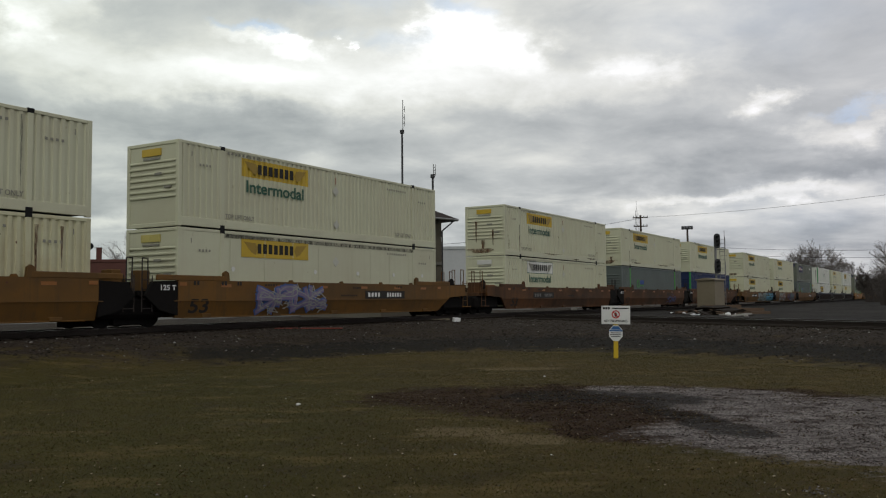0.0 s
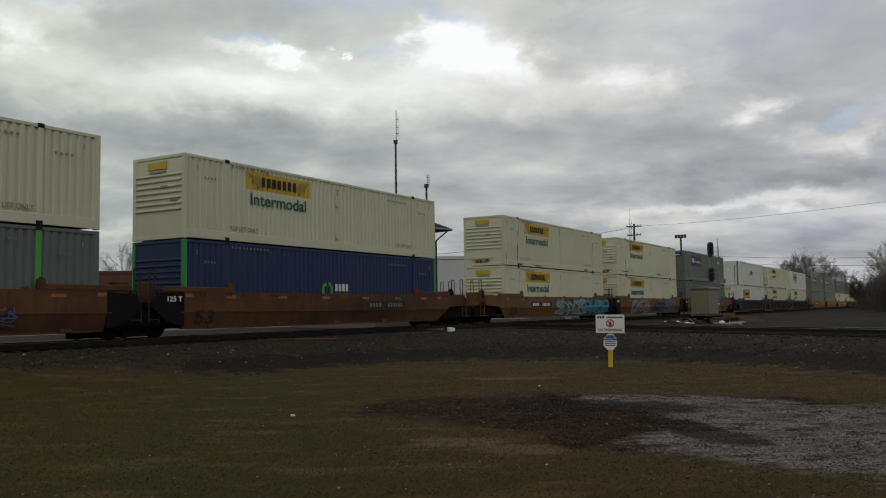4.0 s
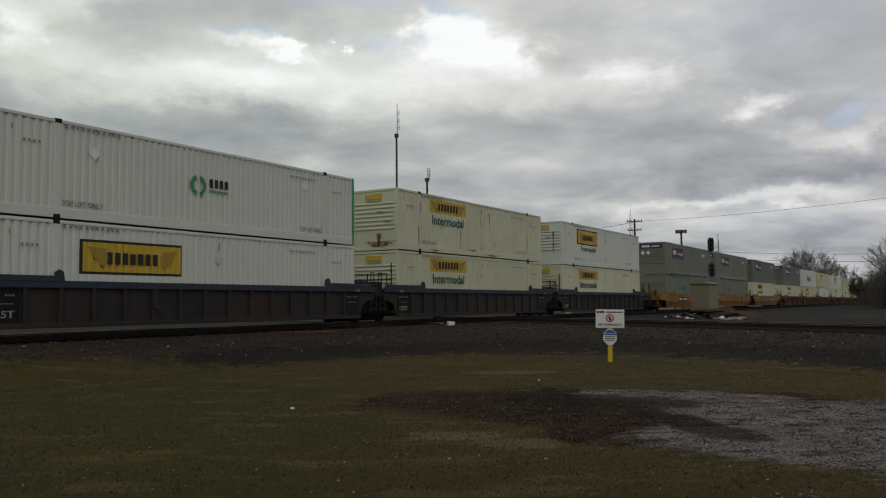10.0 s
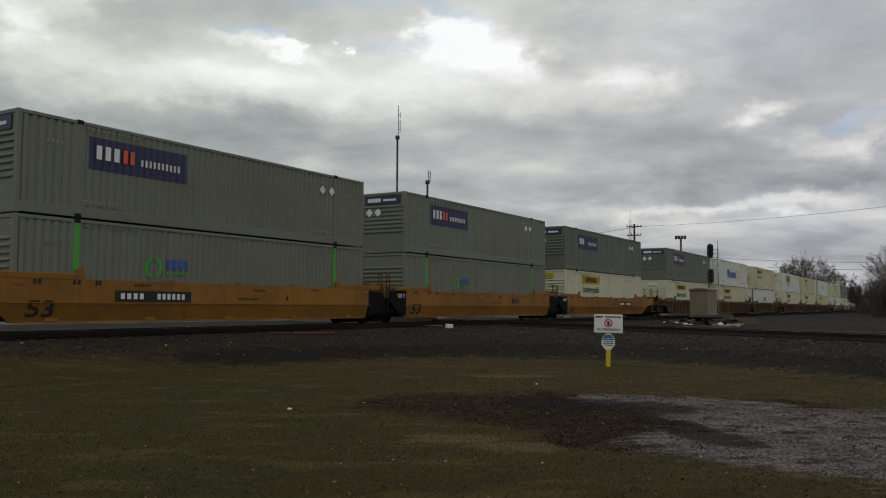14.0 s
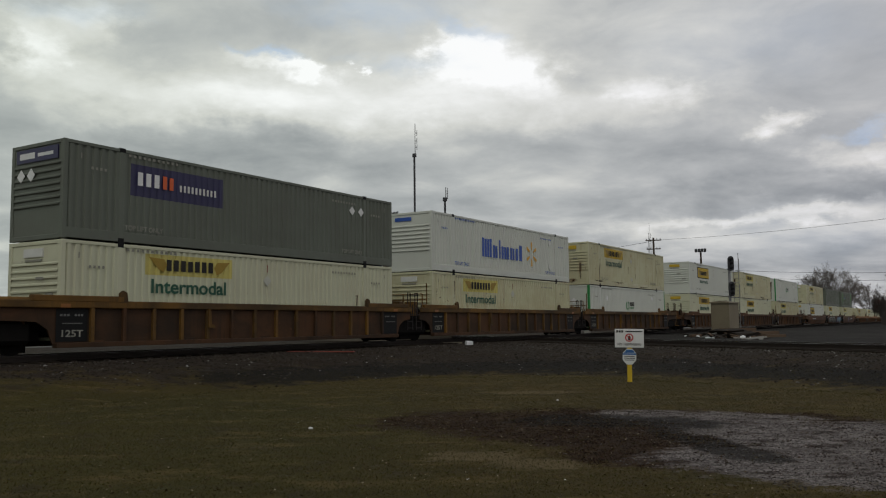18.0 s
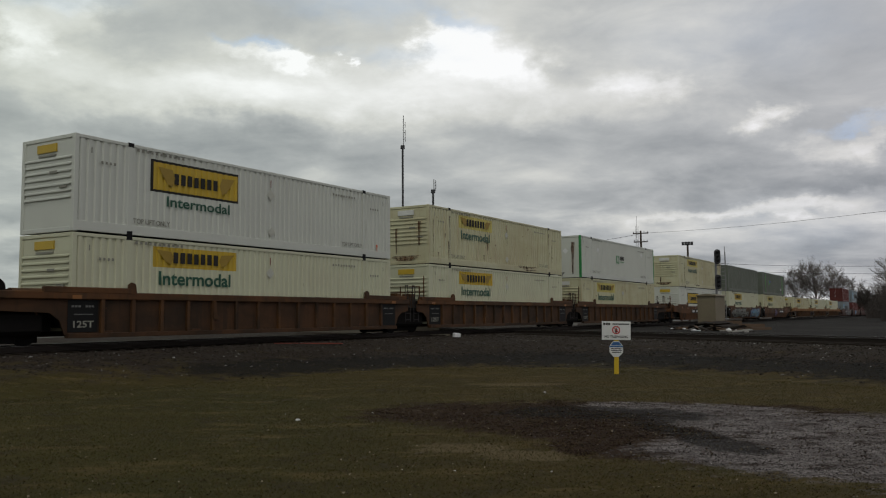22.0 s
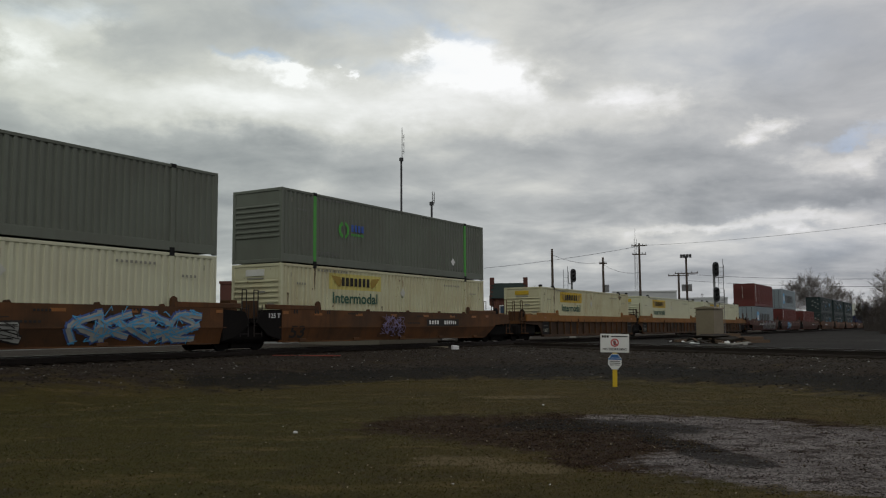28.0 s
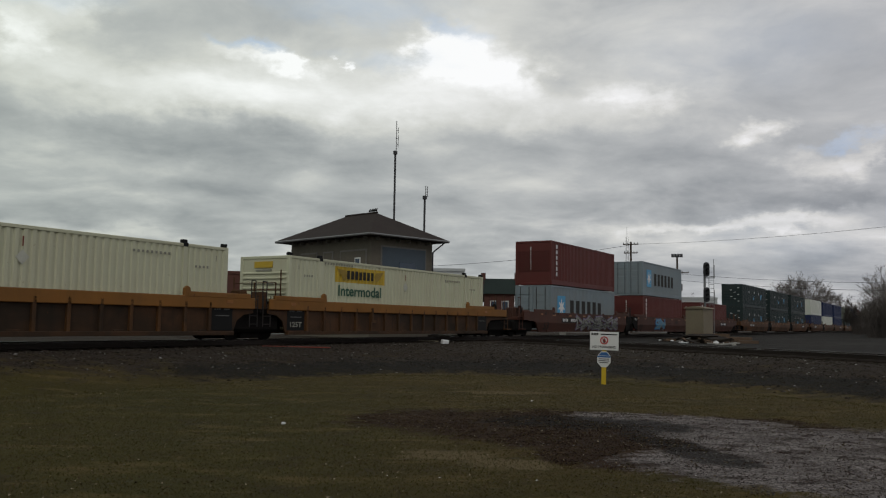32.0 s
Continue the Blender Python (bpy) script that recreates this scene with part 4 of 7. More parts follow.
def sea_box(label, shell, star=False, column=False):
    L4 = 12.19
    root = build_container("shipping_container", label, shell, length=L4, posts=False, ribs=9, end_plain=star)
    if star:
        for y0, y1 in ((-1.14, -0.015), (0.015, 1.14)):
            leaf_ = part("door_leaf", lambda: merge(slab(-L4 / 2 - 0.03, -L4 / 2 + 0.02, y0, y1, 0.15, CH - 0.13), *[slab(-L4 / 2 - 0.05, -L4 / 2 - 0.02, y0 + 0.06, y1 - 0.06, 0.3 + 0.5 * q, 0.62 + 0.5 * q) for q in range(5)]), shell, root, "ribbed door leaf", key=("leaf", y0 < 0))
            for y in (y0 + 0.25, y1 - 0.25):
                part("lock_rod", lambda: tubes(((-L4 / 2 - 0.07, y, 0.1), (-L4 / 2 - 0.07, y, CH - 0.1), 0.02), n=6), STEEL, leaf_, key=("rodf", round(y, 2)))
        flat_mark("emblem_panel", root, lambda: boxes((0, 1.35, 0, 0.004, 0, 1.5)), SKYBLUE, 1.0, 0.75, "light blue square", key="starp", length=L4)

        def make():
            bm = bmesh.new()
            pts = []
            for i in range(14):
                r = 0.62 if i % 2 == 0 else 0.24
                pts.append((r * math.sin(math.pi * i / 7), r * math.cos(math.pi * i / 7)))
            bm.faces.new([bm.verts.new((x, 0, z)) for x, z in pts])
            return bm
        ob = flat_mark("emblem", root, make, CHALK, 1.68, 1.5, "white seven-point star", key="star7", length=L4)
        ob.location.y -= 0.006
        flat_mark("logo_mark", root, lambda: bars(0, 6.4, 0, 1.05, 6, 0, 8, 0.6), INK, 3.2, 0.95, "dark bars", key="starb", length=L4)
    if column:
        flat_mark("column_mark", root, lambda: merge(*[boxes((0, 0.22, 0, 0.004, 0.36 * i, 0.36 * i + 0.25)) for i in range(6)]), CHALK, 0.75, 0.6, key="colb", length=L4)
        part("end_mark", lambda: boxes((-L4 / 2 - 0.02, -L4 / 2, 0.15, 0.2, 1.0, 2.5)), CHALK, root, key="cole")
    return root


def swoosh_box(label, shell, mark=None):
    root = build_container("shipping_container", label, shell)
    if mark:
        flat_mark("emblem", root, lambda: prism(((0, 0.5), (0.35, 0.15), (0.8, 0.1), (1.2, 0.5), (0.8, -0.15), (0.3, -0.12)), 0, 0.004), mark, 6.5, 1.2, key="swoosh")
        flat_mark("emblem", root, lambda: prism(((0, 0.55), (0.3, 0.5), (0.65, 0.1), (1.0, 0.5), (1.3, 0.55), (0.8, -0.2), (0.5, -0.2)), 0, 0.004), mark, 11.5, 1.4, key="chevron")
        for x in (4.0, 7.6, 10.5):
            diamond(root, x, 2.0, 0.2, CHALK)
        part("end_mark", lambda: boxes(*[(-CL / 2 - 0.034, -CL / 2 - 0.02, -0.9 + 0.45 * (q % 3), -0.65 + 0.45 * (q % 3), 0.7 + 0.28 * q, 0.76 + 0.28 * q) for q in range(7)]), CHALK, root, "white dashes", key="dashes")
    return root


# ---- well cars ----
def truck(parent, x):
    """A two-axle truck: side frames, springs and four wheels."""
    def frame_side(side):
        out = ((-1.25, 0.42), (-1.2, 0.60), (-0.6, 0.74), (0.6, 0.74), (1.2, 0.60), (1.25, 0.42), (0.95, 0.36), (0.62, 0.52), (0.4, 0.28), (-0.4, 0.28), (-0.62, 0.52), (-0.95, 0.36))
        return prism(out, side * 0.98 - 0.06, side * 0.98 + 0.06)

    def make():
        bm = merge(frame_side(-1), frame_side(1), boxes((-0.25, 0.25, -1.0, 1.0, 0.42, 0.78)))
        for sx in (-0.25, 0.0, 0.25):
            for sy in (-0.98, 0.98):
                tube(bm, (sx, sy * 1.05, 0.30), (sx, sy * 1.05, 0.55), 0.075, n=8)
        for ax in (-0.89, 0.89):
            tube(bm, (ax, -1.1, 0.42), (ax, 1.1, 0.42), 0.09, n=8)
        return bm
    tr = part("truck", make, GRIME, parent, "grimy two-axle truck", at=(x, 0, 0), key="truck")

    def wheel():
        bm = tubes(((0, -0.06, 0), (0, 0.06, 0), 0.42), n=28)
        tube(bm, (0, -0.09, 0), (0, 0.09, 0), 0.14, n=12)
        return bm
    for ax in (-0.89, 0.89):
        for sy in (-0.75, 0.75):
            part("wheel", wheel, GRIME, tr, at=(ax, sy, 0.42), key="wheel")
    return tr


HALF = CL / 2
SHARED = HALF + 1.643            # middle of a jointed gap
DRAW = HALF + 3.745              # middle of a coupled gap


def build_well_car(style, body, position, label, top=None, dark=None, fifty=True):
    """One unit of a three-unit well car; position 0 leads, 2 trails."""
    root = empty("well_car", Matrix(), label, "railway well car", "well cars of the train")
    top = top or body
    ends = [(-1, position == 0), (1, position == 2)]
    reach = {e: (HALF + 2.55 if c else HALF + 1.25) for e, c in ends}
    W = 1.50
    k = (style, position)
    for side in (-1, 1):
        y0, y1 = sorted((side * W, side * (W - 0.09)))
        if style == "smooth":
            out = ([(-reach[-1], 1.52), (-reach[-1], 1.02), (-HALF - 0.95, 0.92), (-HALF - 0.05, 0.27)] if position == 0 else [(-HALF - 0.14, 1.52), (-HALF - 0.14, 0.27)])
            out += ([(HALF + 0.05, 0.27), (HALF + 0.95, 0.92), (reach[1], 1.02), (reach[1], 1.52)] if position == 2 else [(HALF + 0.14, 0.27), (HALF + 0.14, 1.52)])

            def bent():
                bm = prism(out, y0, y1)
                bmesh.ops.bisect_plane(bm, geom=bm.verts[:] + bm.edges[:] + bm.faces[:], plane_co=(0, 0, 0.84), plane_no=(0, 0, 1))
                for v in bm.verts:
                    if v.co.z < 0.83:
                        v.co.y -= side * 0.17 * (0.84 - v.co.z) / 0.57
                return bm
            part("side_sill", bent, body, root, key=("sill", side) + k)
            for x in (-6.1, -3.4, -0.8, 1.9, 4.4, 6.6):
                part("reflector", lambda: boxes((-0.24, 0.24, side * (W + 0.004) - 0.003, side * (W + 0.004) + 0.003, 1.30, 1.40)), AMBER, root, "amber reflector strip", at=(x, 0, 0), key=("dash", side))
            part("bottom_flange", lambda: slab(-HALF + 0.2, HALF - 0.2, min(side * (W - 0.12), side * (W - 0.32)), max(side * (W - 0.12), side * (W - 0.32)), 0.255, 0.30), body, root, key=("flange", side))
            for x in (-2.7, 0.4, 3.2, 5.6):
                part("lug", lambda: prism(((-0.12, 1.5), (-0.09, 1.585), (0.05, 1.60), (0.12, 1.5)), y0 + 0.01, y1 - 0.01), body, root, at=(x, 0, 0), key=("lug", side))
            part("weld_seam", lambda: boxes((-HALF - 0.3, HALF + 0.3, min(side * W, side * (W + 0.012)), max(side * W, side * (W + 0.012)), 0.82, 0.85)), body, root, key=("seam", side))
        else:
            out = [(-reach[-1], 1.34), (-reach[-1], 1.0), (-HALF - 0.75, 0.93), (-HALF - 0.42, 0.72), (-HALF - 0.25, 0.30), (HALF + 0.25, 0.30), (HALF + 0.42, 0.72), (HALF + 0.75, 0.93), (reach[1], 1.0), (reach[1], 1.34)]
            y2, y3 = sorted((side * (W - 0.10), side * (W - 0.16)))
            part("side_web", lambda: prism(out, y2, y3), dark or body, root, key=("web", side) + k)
            part("top_chord", lambda: slab(-reach[-1], reach[1], y0, y1, 1.14 if top is CHORD else 1.32, 1.54, bevel=0.02), top, root, key=("chord", side, top is CHORD) + k)
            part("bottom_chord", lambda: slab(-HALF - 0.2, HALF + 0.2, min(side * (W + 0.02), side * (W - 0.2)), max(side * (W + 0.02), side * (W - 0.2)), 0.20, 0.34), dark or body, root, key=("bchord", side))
            n = 14
            for i in range(n):
                x = -HALF + 0.95 + (2 * HALF - 1.9) * i / (n - 1)
                part("rib", lambda: slab(-0.06, 0.06, min(side * W, side * (W - 0.14)), max(side * W, side * (W - 0.14)), 0.34, 1.34, bevel=0.01), dark if (dark and i % 4 == 1) else body, root, at=(x, 0, 0), key=("rib", side))
            if side < 0:
                part("hook_bracket", lambda: prism(((0, 1.34), (0.1, 1.34), (0.14, 0.85), (0.3, 0.78), (0.26, 0.7), (0, 0.72)), -W - 0.05, -W + 0.02), body, root, at=(-HALF + 5.3, 0, 0), key="hook")
        for e, c in ends:
            a, b = sorted((e * (HALF - 2.0), e * (HALF + 1.0)))
            part("guide_rail", lambda: slab(a, b, y0 - 0.01, y1 + 0.01, 1.50, 1.68, bevel=0.02), top, root, key=("guide", side, e))
            g = e * (HALF - 2.0)
            part("guide_horn", lambda: prism(((g - 0.15, 1.5), (g - 0.13, 1.78), (g - 0.02, 1.86), (g + 0.1, 1.8), (g + 0.15, 1.5)), y0 - 0.005, y1 + 0.005), top, root, key=("horn", side, e))
            part("reflector", lambda: boxes((e * (HALF - 0.05) - 0.15, e * (HALF - 0.05) + 0.15, side * (W + 0.014) - 0.004, side * (W + 0.014) + 0.004, 1.33, 1.44)), AMBER, root, "amber reflector", key=("refl", side, e))
    for x in (-6.9, -3.45, 0, 3.45, 6.9):
        part("cross_bearer", lambda: slab(-0.2, 0.2, -1.42, 1.42, 0.27, 0.40), dark or body, root, at=(x, 0, 0), key="bearer")
    for e, c in ends:
        d0, d1 = (e * (HALF + 0.06), e * (DRAW - 0.62)) if c else (e * (HALF + 0.06), e * (SHARED - 0.08))
        a, b = sorted((d0, d1))
        part("end_deck", lambda: slab(a, b, -1.28, 1.28, 1.0, 1.16), body if c else GRIME, root, key=("deck", e, c))
        part("bulkhead", lambda: slab(e * (HALF + 0.1) - 0.05, e * (HALF + 0.1) + 0.05, -1.38, 1.38, 0.5, 1.5), GRIME, root, key=("bulk", e))
        part("centre_sill", lambda: slab(min(e * (HALF + 0.2), e * ((DRAW - 0.35) if c else SHARED)), max(e * (HALF + 0.2), e * ((DRAW - 0.35) if c else SHARED)), -0.3, 0.3, 0.66, 1.0), GRIME, root, key=("csill", e, c))
        if c:
            part("coupler", lambda: merge(slab(min(e * (DRAW - 0.5), e * (DRAW + 0.06)), max(e * (DRAW - 0.5), e * (DRAW + 0.06)), -0.13, 0.13, 0.68, 0.98), tubes(((e * (DRAW - 0.25), -0.3, 0.72), (e * (DRAW - 0.02), -0.32, 0.34), 0.03))), GRIME, root, "coupler with air hose", key=("coup", e))
            for y in (-1.22, -0.7, 0.7, 1.22):
                part("handrail", lambda: tubes(((0, 0, 1.15), (0, 0, 2.35), 0.022), ((0, 0, 2.35), (0.28 * -e, 0, 2.35), 0.022), ((0.28 * -e, 0, 2.35), (0.28 * -e, 0, 1.15), 0.022), n=6), dark or body, root, at=(e * (DRAW - 0.9), y, 0), key=("hand", e))
            for y in (-1.36, 1.36):
                part("ladder", lambda: tubes(*[((-0.22, 0, z), (0.22, 0, z), 0.018) for z in (0.45, 0.75, 1.05, 1.35, 1.65)], ((-0.22, 0, 0.4), (-0.22, 0, 1.75), 0.02), ((0.22, 0, 0.4), (0.22, 0, 1.75), 0.02), n=6), body, root, at=(e * (DRAW - 1.0), y, 0), key="ladder")
            part("brake_cabinet", lambda: slab(-0.3, 0.3, -0.35, 0.35, 1.16, 1.75, bevel=0.03), body, root, at=(e * (DRAW - 1.7), -0.5, 0), key="cab")
            part("brake_cylinder", lambda: tubes(((-0.55, 0, 0), (0.55, 0, 0), 0.22), ((0.55, 0, 0), (0.75, 0, 0), 0.08), n=14), body, root, "paint-covered brake cylinder", at=(e * (DRAW - 2.75), -0.75, 1.42), key="bcyl")
            part("pipe_run", lambda: tubes(((-1.1, 0, 0), (0.6, 0, 0), 0.035), ((0.6, 0, 0), (0.75, 0, -0.35), 0.035), ((-1.1, 0.12, 0.08), (0.4, 0.12, 0.08), 0.025), n=6), body, root, at=(e * (DRAW - 2.0), -1.2, 1.22), key="pipes")
            part("step", lambda: slab(-0.28, 0.28, -0.12, 0.12, 0.42, 0.47), body, root, at=(e * (DRAW - 1.0), -1.45, 0), key="stepboard")
            part("walkway", lambda: slab(-0.75, 0.75, -0.28, 0.28, 1.16, 1.2), body, root, at=(e * (DRAW - 1.5), -1.12, 0.0), key="walkway")
            part("brake_wheel", lambda: tubes(((0, -0.03, 0), (0, 0.03, 0), 0.26), n=16), GRIME, root, at=(e * (DRAW - 1.7), -0.95, 1.62), key="bwheel")
        else:
            part("corner_stand", lambda: slab(-0.18, 0.18, -0.25, 0.25, 1.16, 1.82, bevel=0.02), body, root, at=(e * (SHARED - 0.55), -0.8, 0), key="stand")
            part("handrail", lambda: tubes(((0, 0, 1.15), (0, 0, 2.2), 0.022), ((0, 0, 2.2), (0.22, 0, 2.2), 0.022), ((0.22, 0, 2.2), (0.22, 0, 1.15), 0.022), n=6), CARDARK, root, at=(e * (SHARED - 0.3), -1.2, 0), key="hand2")
            part("ladder", lambda: tubes(*[((-0.2, 0, z), (0.2, 0, z), 0.018) for z in (0.6, 0.9, 1.2, 1.5)], ((-0.2, 0, 0.5), (-0.2, 0, 1.65), 0.02), ((0.2, 0, 0.5), (0.2, 0, 1.65), 0.02), n=6), CARDARK, root, at=(e * (SHARED - 0.35), -1.38, 0), key="ladder2")
    # near-black blocks added to fill the truck bays with dark and stop see-through
    for e, c in ends:
        if c or e > 0:
            jx = e * (DRAW - 1.75) if c else SHARED
            part("end_casting", lambda: slab(-1.25, 1.25, -1.22, 1.22, 0.30, 1.0, bevel=0.12), GRIME, root, "solid near-black block filling the truck bay", at=(jx, 0, 0), key="bayblock")
            part("brake_rigging", lambda: merge(slab(-1.65, -0.85, -0.9, 0.9, 0.40, 0.95), slab(0.85, 1.65, -0.9, 0.9, 0.40, 0.95), slab(-1.75, 1.75, -0.12, 0.12, 0.06, 0.6), slab(-0.55, 0.55, -0.95, 0.95, 0.10, 0.4)), GRIME, root, at=(jx, 0, 0), key="bayfill")
    if style == "ribbed" and position > 0:
        x = -HALF - 0.42
        part("end_railing", tubes(((x, -1.25, 1.1), (x, -1.25, 2.7), 0.03), ((x, -1.0, 1.1), (x, -1.0, 2.2), 0.03), ((x, 0.1, 1.1), (x, 0.1, 2.2), 0.03), ((x, 1.2, 1.1), (x, 1.2, 2.45), 0.03), ((x, -1.25, 1.92), (x, 1.2, 1.92), 0.03), ((x, -1.0, 2.2), (x, 1.2, 2.2), 0.022), n=6), body, root, "rusty pipe railing across the end", key=("railing",))
    for e, c in ends:
        if not c and style == "smooth":
            part("end_sill", lambda: prism(((e * (HALF + 0.15), 1.46), (e * (HALF + 1.2), 1.40), (e * (HALF + 1.45), 1.0), (e * (HALF + 0.9), 0.55), (e * (HALF + 0.15), 0.36)), -W + 0.01, -W + 0.12), GRIME, root, "grimy black sill end", key=("esill", e))
    if position == 0:
        truck(root, -(DRAW - 1.75))
    truck(root, SHARED if position < 2 else DRAW - 1.75)
    # lettering on the near side
    y = -W - 0.018
    if style == "smooth" and position != 1:
        nx = (4.7 if position == 0 else 11.55) - HALF
        worn = body is CARBROWN
        part("number_plate", lambda: boxes((-1.5, 1.5, 0, 0.006, 0, 0.34)), INK, root, "black number panel", at=(nx, y, 0.88), key="nplate")
        part("number_mark", lambda: merge(bars(-1.3, -0.35, 0.08, 0.26, 4, -0.006, 1, 0.6), bars(0.1, 1.3, 0.08, 0.26, 6, -0.006, 2, 0.6)), MARKLIGHT if worn else CHALK, root, at=(nx, y, 0.88), key="nbars")
    elif style == "smooth":
        part("logo_mark", lambda: bars(0, 0.95, 0, 0.3, 3, 0, 3, 0.6), INK, root, at=(11.0 - HALF, y, 0.98), key="ownerbars")
    if style == "smooth":
        for x, z, w, c in ((0.5, 1.36, 0.3, 2), (1.75, 1.36, 0.3, 2), (2.5, 1.36, 0.25, 2), (3.9, 1.36, 0.7, 5), (9.2, 1.30, 0.6, 5), (12.4, 1.36, 0.5, 4), (8.4, 0.98, 1.1, 8)):
            part("stencil", lambda: bars(0, w, 0, 0.07 if w > 0.3 else 0.14, c, 0, 5, 0.6), INK, root, at=(x - HALF, y, z), key=("flank", x))
        part("stencil", lambda: prism(((0, 0), (0.18, 0), (0.09, 0.24)), 0, 0.004), INK, root, at=(10.9 - HALF, y, 0.98), key="flankA")
    if fifty and style == "smooth":
        part("stencil", lambda: lettering("53", 0.5, 0.85), INK, root, "dark stencilled 53", at=Matrix.Translation((-HALF + 0.35, -W + 0.115, 0.42)) @ pose(0, 0, 0, 16.6), key="fifty")
    if style == "ribbed":
        for e in (-1, 1):
            pl = part("data_panel", lambda: boxes((-0.5, 0.5, 0, 0.006, 0, 0.93)), BLACK, root, "black data panel", at=(e * (HALF - 0.32), -W + 0.084, 0.37), key="dpanel")
            part("panel_mark", lambda: merge(bars(-0.38, -0.05, 0.72, 0.78, 3, -0.006, 2), bars(0.08, 0.38, 0.72, 0.78, 3, -0.006, 3), bars(-0.3, 0.35, 0.5, 0.53, 9, -0.006, 4)), MARKLIGHT, pl, key="dmark")
        part("stencil", lambda: lettering("125T", 0.20, 0.68), MARK, root, "worn pale 125T stencil", at=(-HALF + 0.0, -W + 0.075, 0.5), key="tons")
    elif position > 0:
        part("stencil", lambda: lettering("125 T", 0.17, 0.62), CHALK, root, "white 125 T stencil", at=(-HALF - 0.85, -W + 0.004, 1.18), key="tons3")
    return root


def stroke(bm, pts, width, y=0.0):
    """A thick bent stroke in x and z, broader in the middle of each limb."""
    for k, ((xa, za), (xb, zb)) in enumerate(zip(pts, pts[1:])):
        d = math.hypot(xb - xa, zb - za) or 1.0
        nx, nz = -(zb - za) / d * width, (xb - xa) / d * width
        ex, ez = (xb - xa) / d * width * 0.75, (zb - za) / d * width * 0.75
        ya = y - 0.0004 * k
        bm.faces.new([bm.verts.new(p) for p in ((xa + nx * 0.8 - ex, ya, za + nz * 0.8 - ez), (xb + nx + ex, ya, zb + nz + ez), (xb - nx * 0.7 + ex, ya, zb - nz * 0.7 + ez), (xa - nx - ex, ya, za - nz - ez))])


def spray(root, x0, x1, z0, z1, mats, seed, count=6):
    """A sprayed piece: interlocked angular figures with a dark edge, thin lines over them, and stray mist round them."""
    rnd = random.Random(seed)
    step, zc, hz = (x1 - x0) / count, (z0 + z1) / 2, (z1 - z0) / 2
    figures = []
    for i in range(count):
        cx, lean = x0 + (i + 0.5) * step, rnd.uniform(-0.12, 0.16)
        grid = [(-0.42, 0.85), (0.42, 0.8), (-0.46, 0.05), (0.44, -0.05), (-0.42, -0.85), (0.46, -0.8)]
        first = rnd.choice(((0, 1, 2, 3, 5, 4), (4, 0, 1, 3, 2), (1, 0, 4, 5), (0, 4, 3, 5), (4, 0, 5, 1), (1, 2, 5), (1, 0, 2, 3, 5, 4)))
        second = rnd.choice(((0, 3), (2, 3), (4, 3), (2, 5), (1, 5)))
        third = rnd.choice(((4, 2, 1), (0, 3, 4), (5, 2, 3)))
        for way in (first, second, third):
            figures.append([(cx + (grid[k][0] * 1.4 + lean * grid[k][1] + rnd.uniform(-0.12, 0.12)) * step, zc + (grid[k][1] + rnd.uniform(-0.14, 0.14)) * hz * 0.86) for k in way])
    def rounded(pts):
        for _ in range(2):
            out = [pts[0]]
            for (xa, za), (xb, zb) in zip(pts, pts[1:]):
                out += [(xa * 0.75 + xb * 0.25, za * 0.75 + zb * 0.25), (xa * 0.25 + xb * 0.75, za * 0.25 + zb * 0.75)]
            pts = out + [pts[-1]]
        return pts
    figures = [rounded(p) for p in figures]
    thick = min(step, hz) * 0.18
    for j, m in enumerate(mats[:3]):
        bm = bmesh.new()
        for k, pts in enumerate(figures):
            y = -0.0012 * k
            if j == 0:
                stroke(bm, pts, thick * 1.55, y)
            elif j == 1:
                stroke(bm, pts, thick, y)
            else:
                stroke(bm, [(x + thick * 0.35, z + thick * 0.3) for x, z in pts], thick * 0.16, y)
                for q in range(3):
                    ax, az = x0 + (x1 - x0) * rnd.random(), zc + hz * rnd.uniform(-0.9, 0.9)
                    stroke(bm, [(ax, az), (ax + rnd.uniform(-0.3, 0.3), az + rnd.uniform(-0.2, 0.2)), (ax + rnd.uniform(-0.3, 0.3), az + rnd.uniform(-0.2, 0.2))], 0.018, y)
        bmesh.ops.bisect_plane(bm, geom=bm.verts[:] + bm.edges[:] + bm.faces[:], plane_co=(0, 0, 0.84), plane_no=(0, 0, 1))
        for v in bm.verts:
            v.co.z = min(1.49, max(0.29, v.co.z))
            if v.co.z < 0.84:
                v.co.y += 0.17 * (0.84 - v.co.z) / 0.57
        part("graffiti", bm, m, root, "sprayed scrawl", at=(-HALF, -1.512 - 0.035 * j, 0))


# ---- the train ----
SPEED, EASE = 15.505, -0.00413
RIDERS = []


def place_at(i):
    q, r = divmod(i - 2, 3)
    return 42.98 + 62.511 * q + 19.436 * r + HALF


def train_pose(s, z):
    return Matrix.Translation(on_line(s, 0, z)) @ pose(0, 0, 0, 0, 0, TURN)


def ride(ob, i, z):
    ob.matrix_basis = train_pose(place_at(i), z)
    RIDERS.append((ob, place_at(i), z))
    return ob


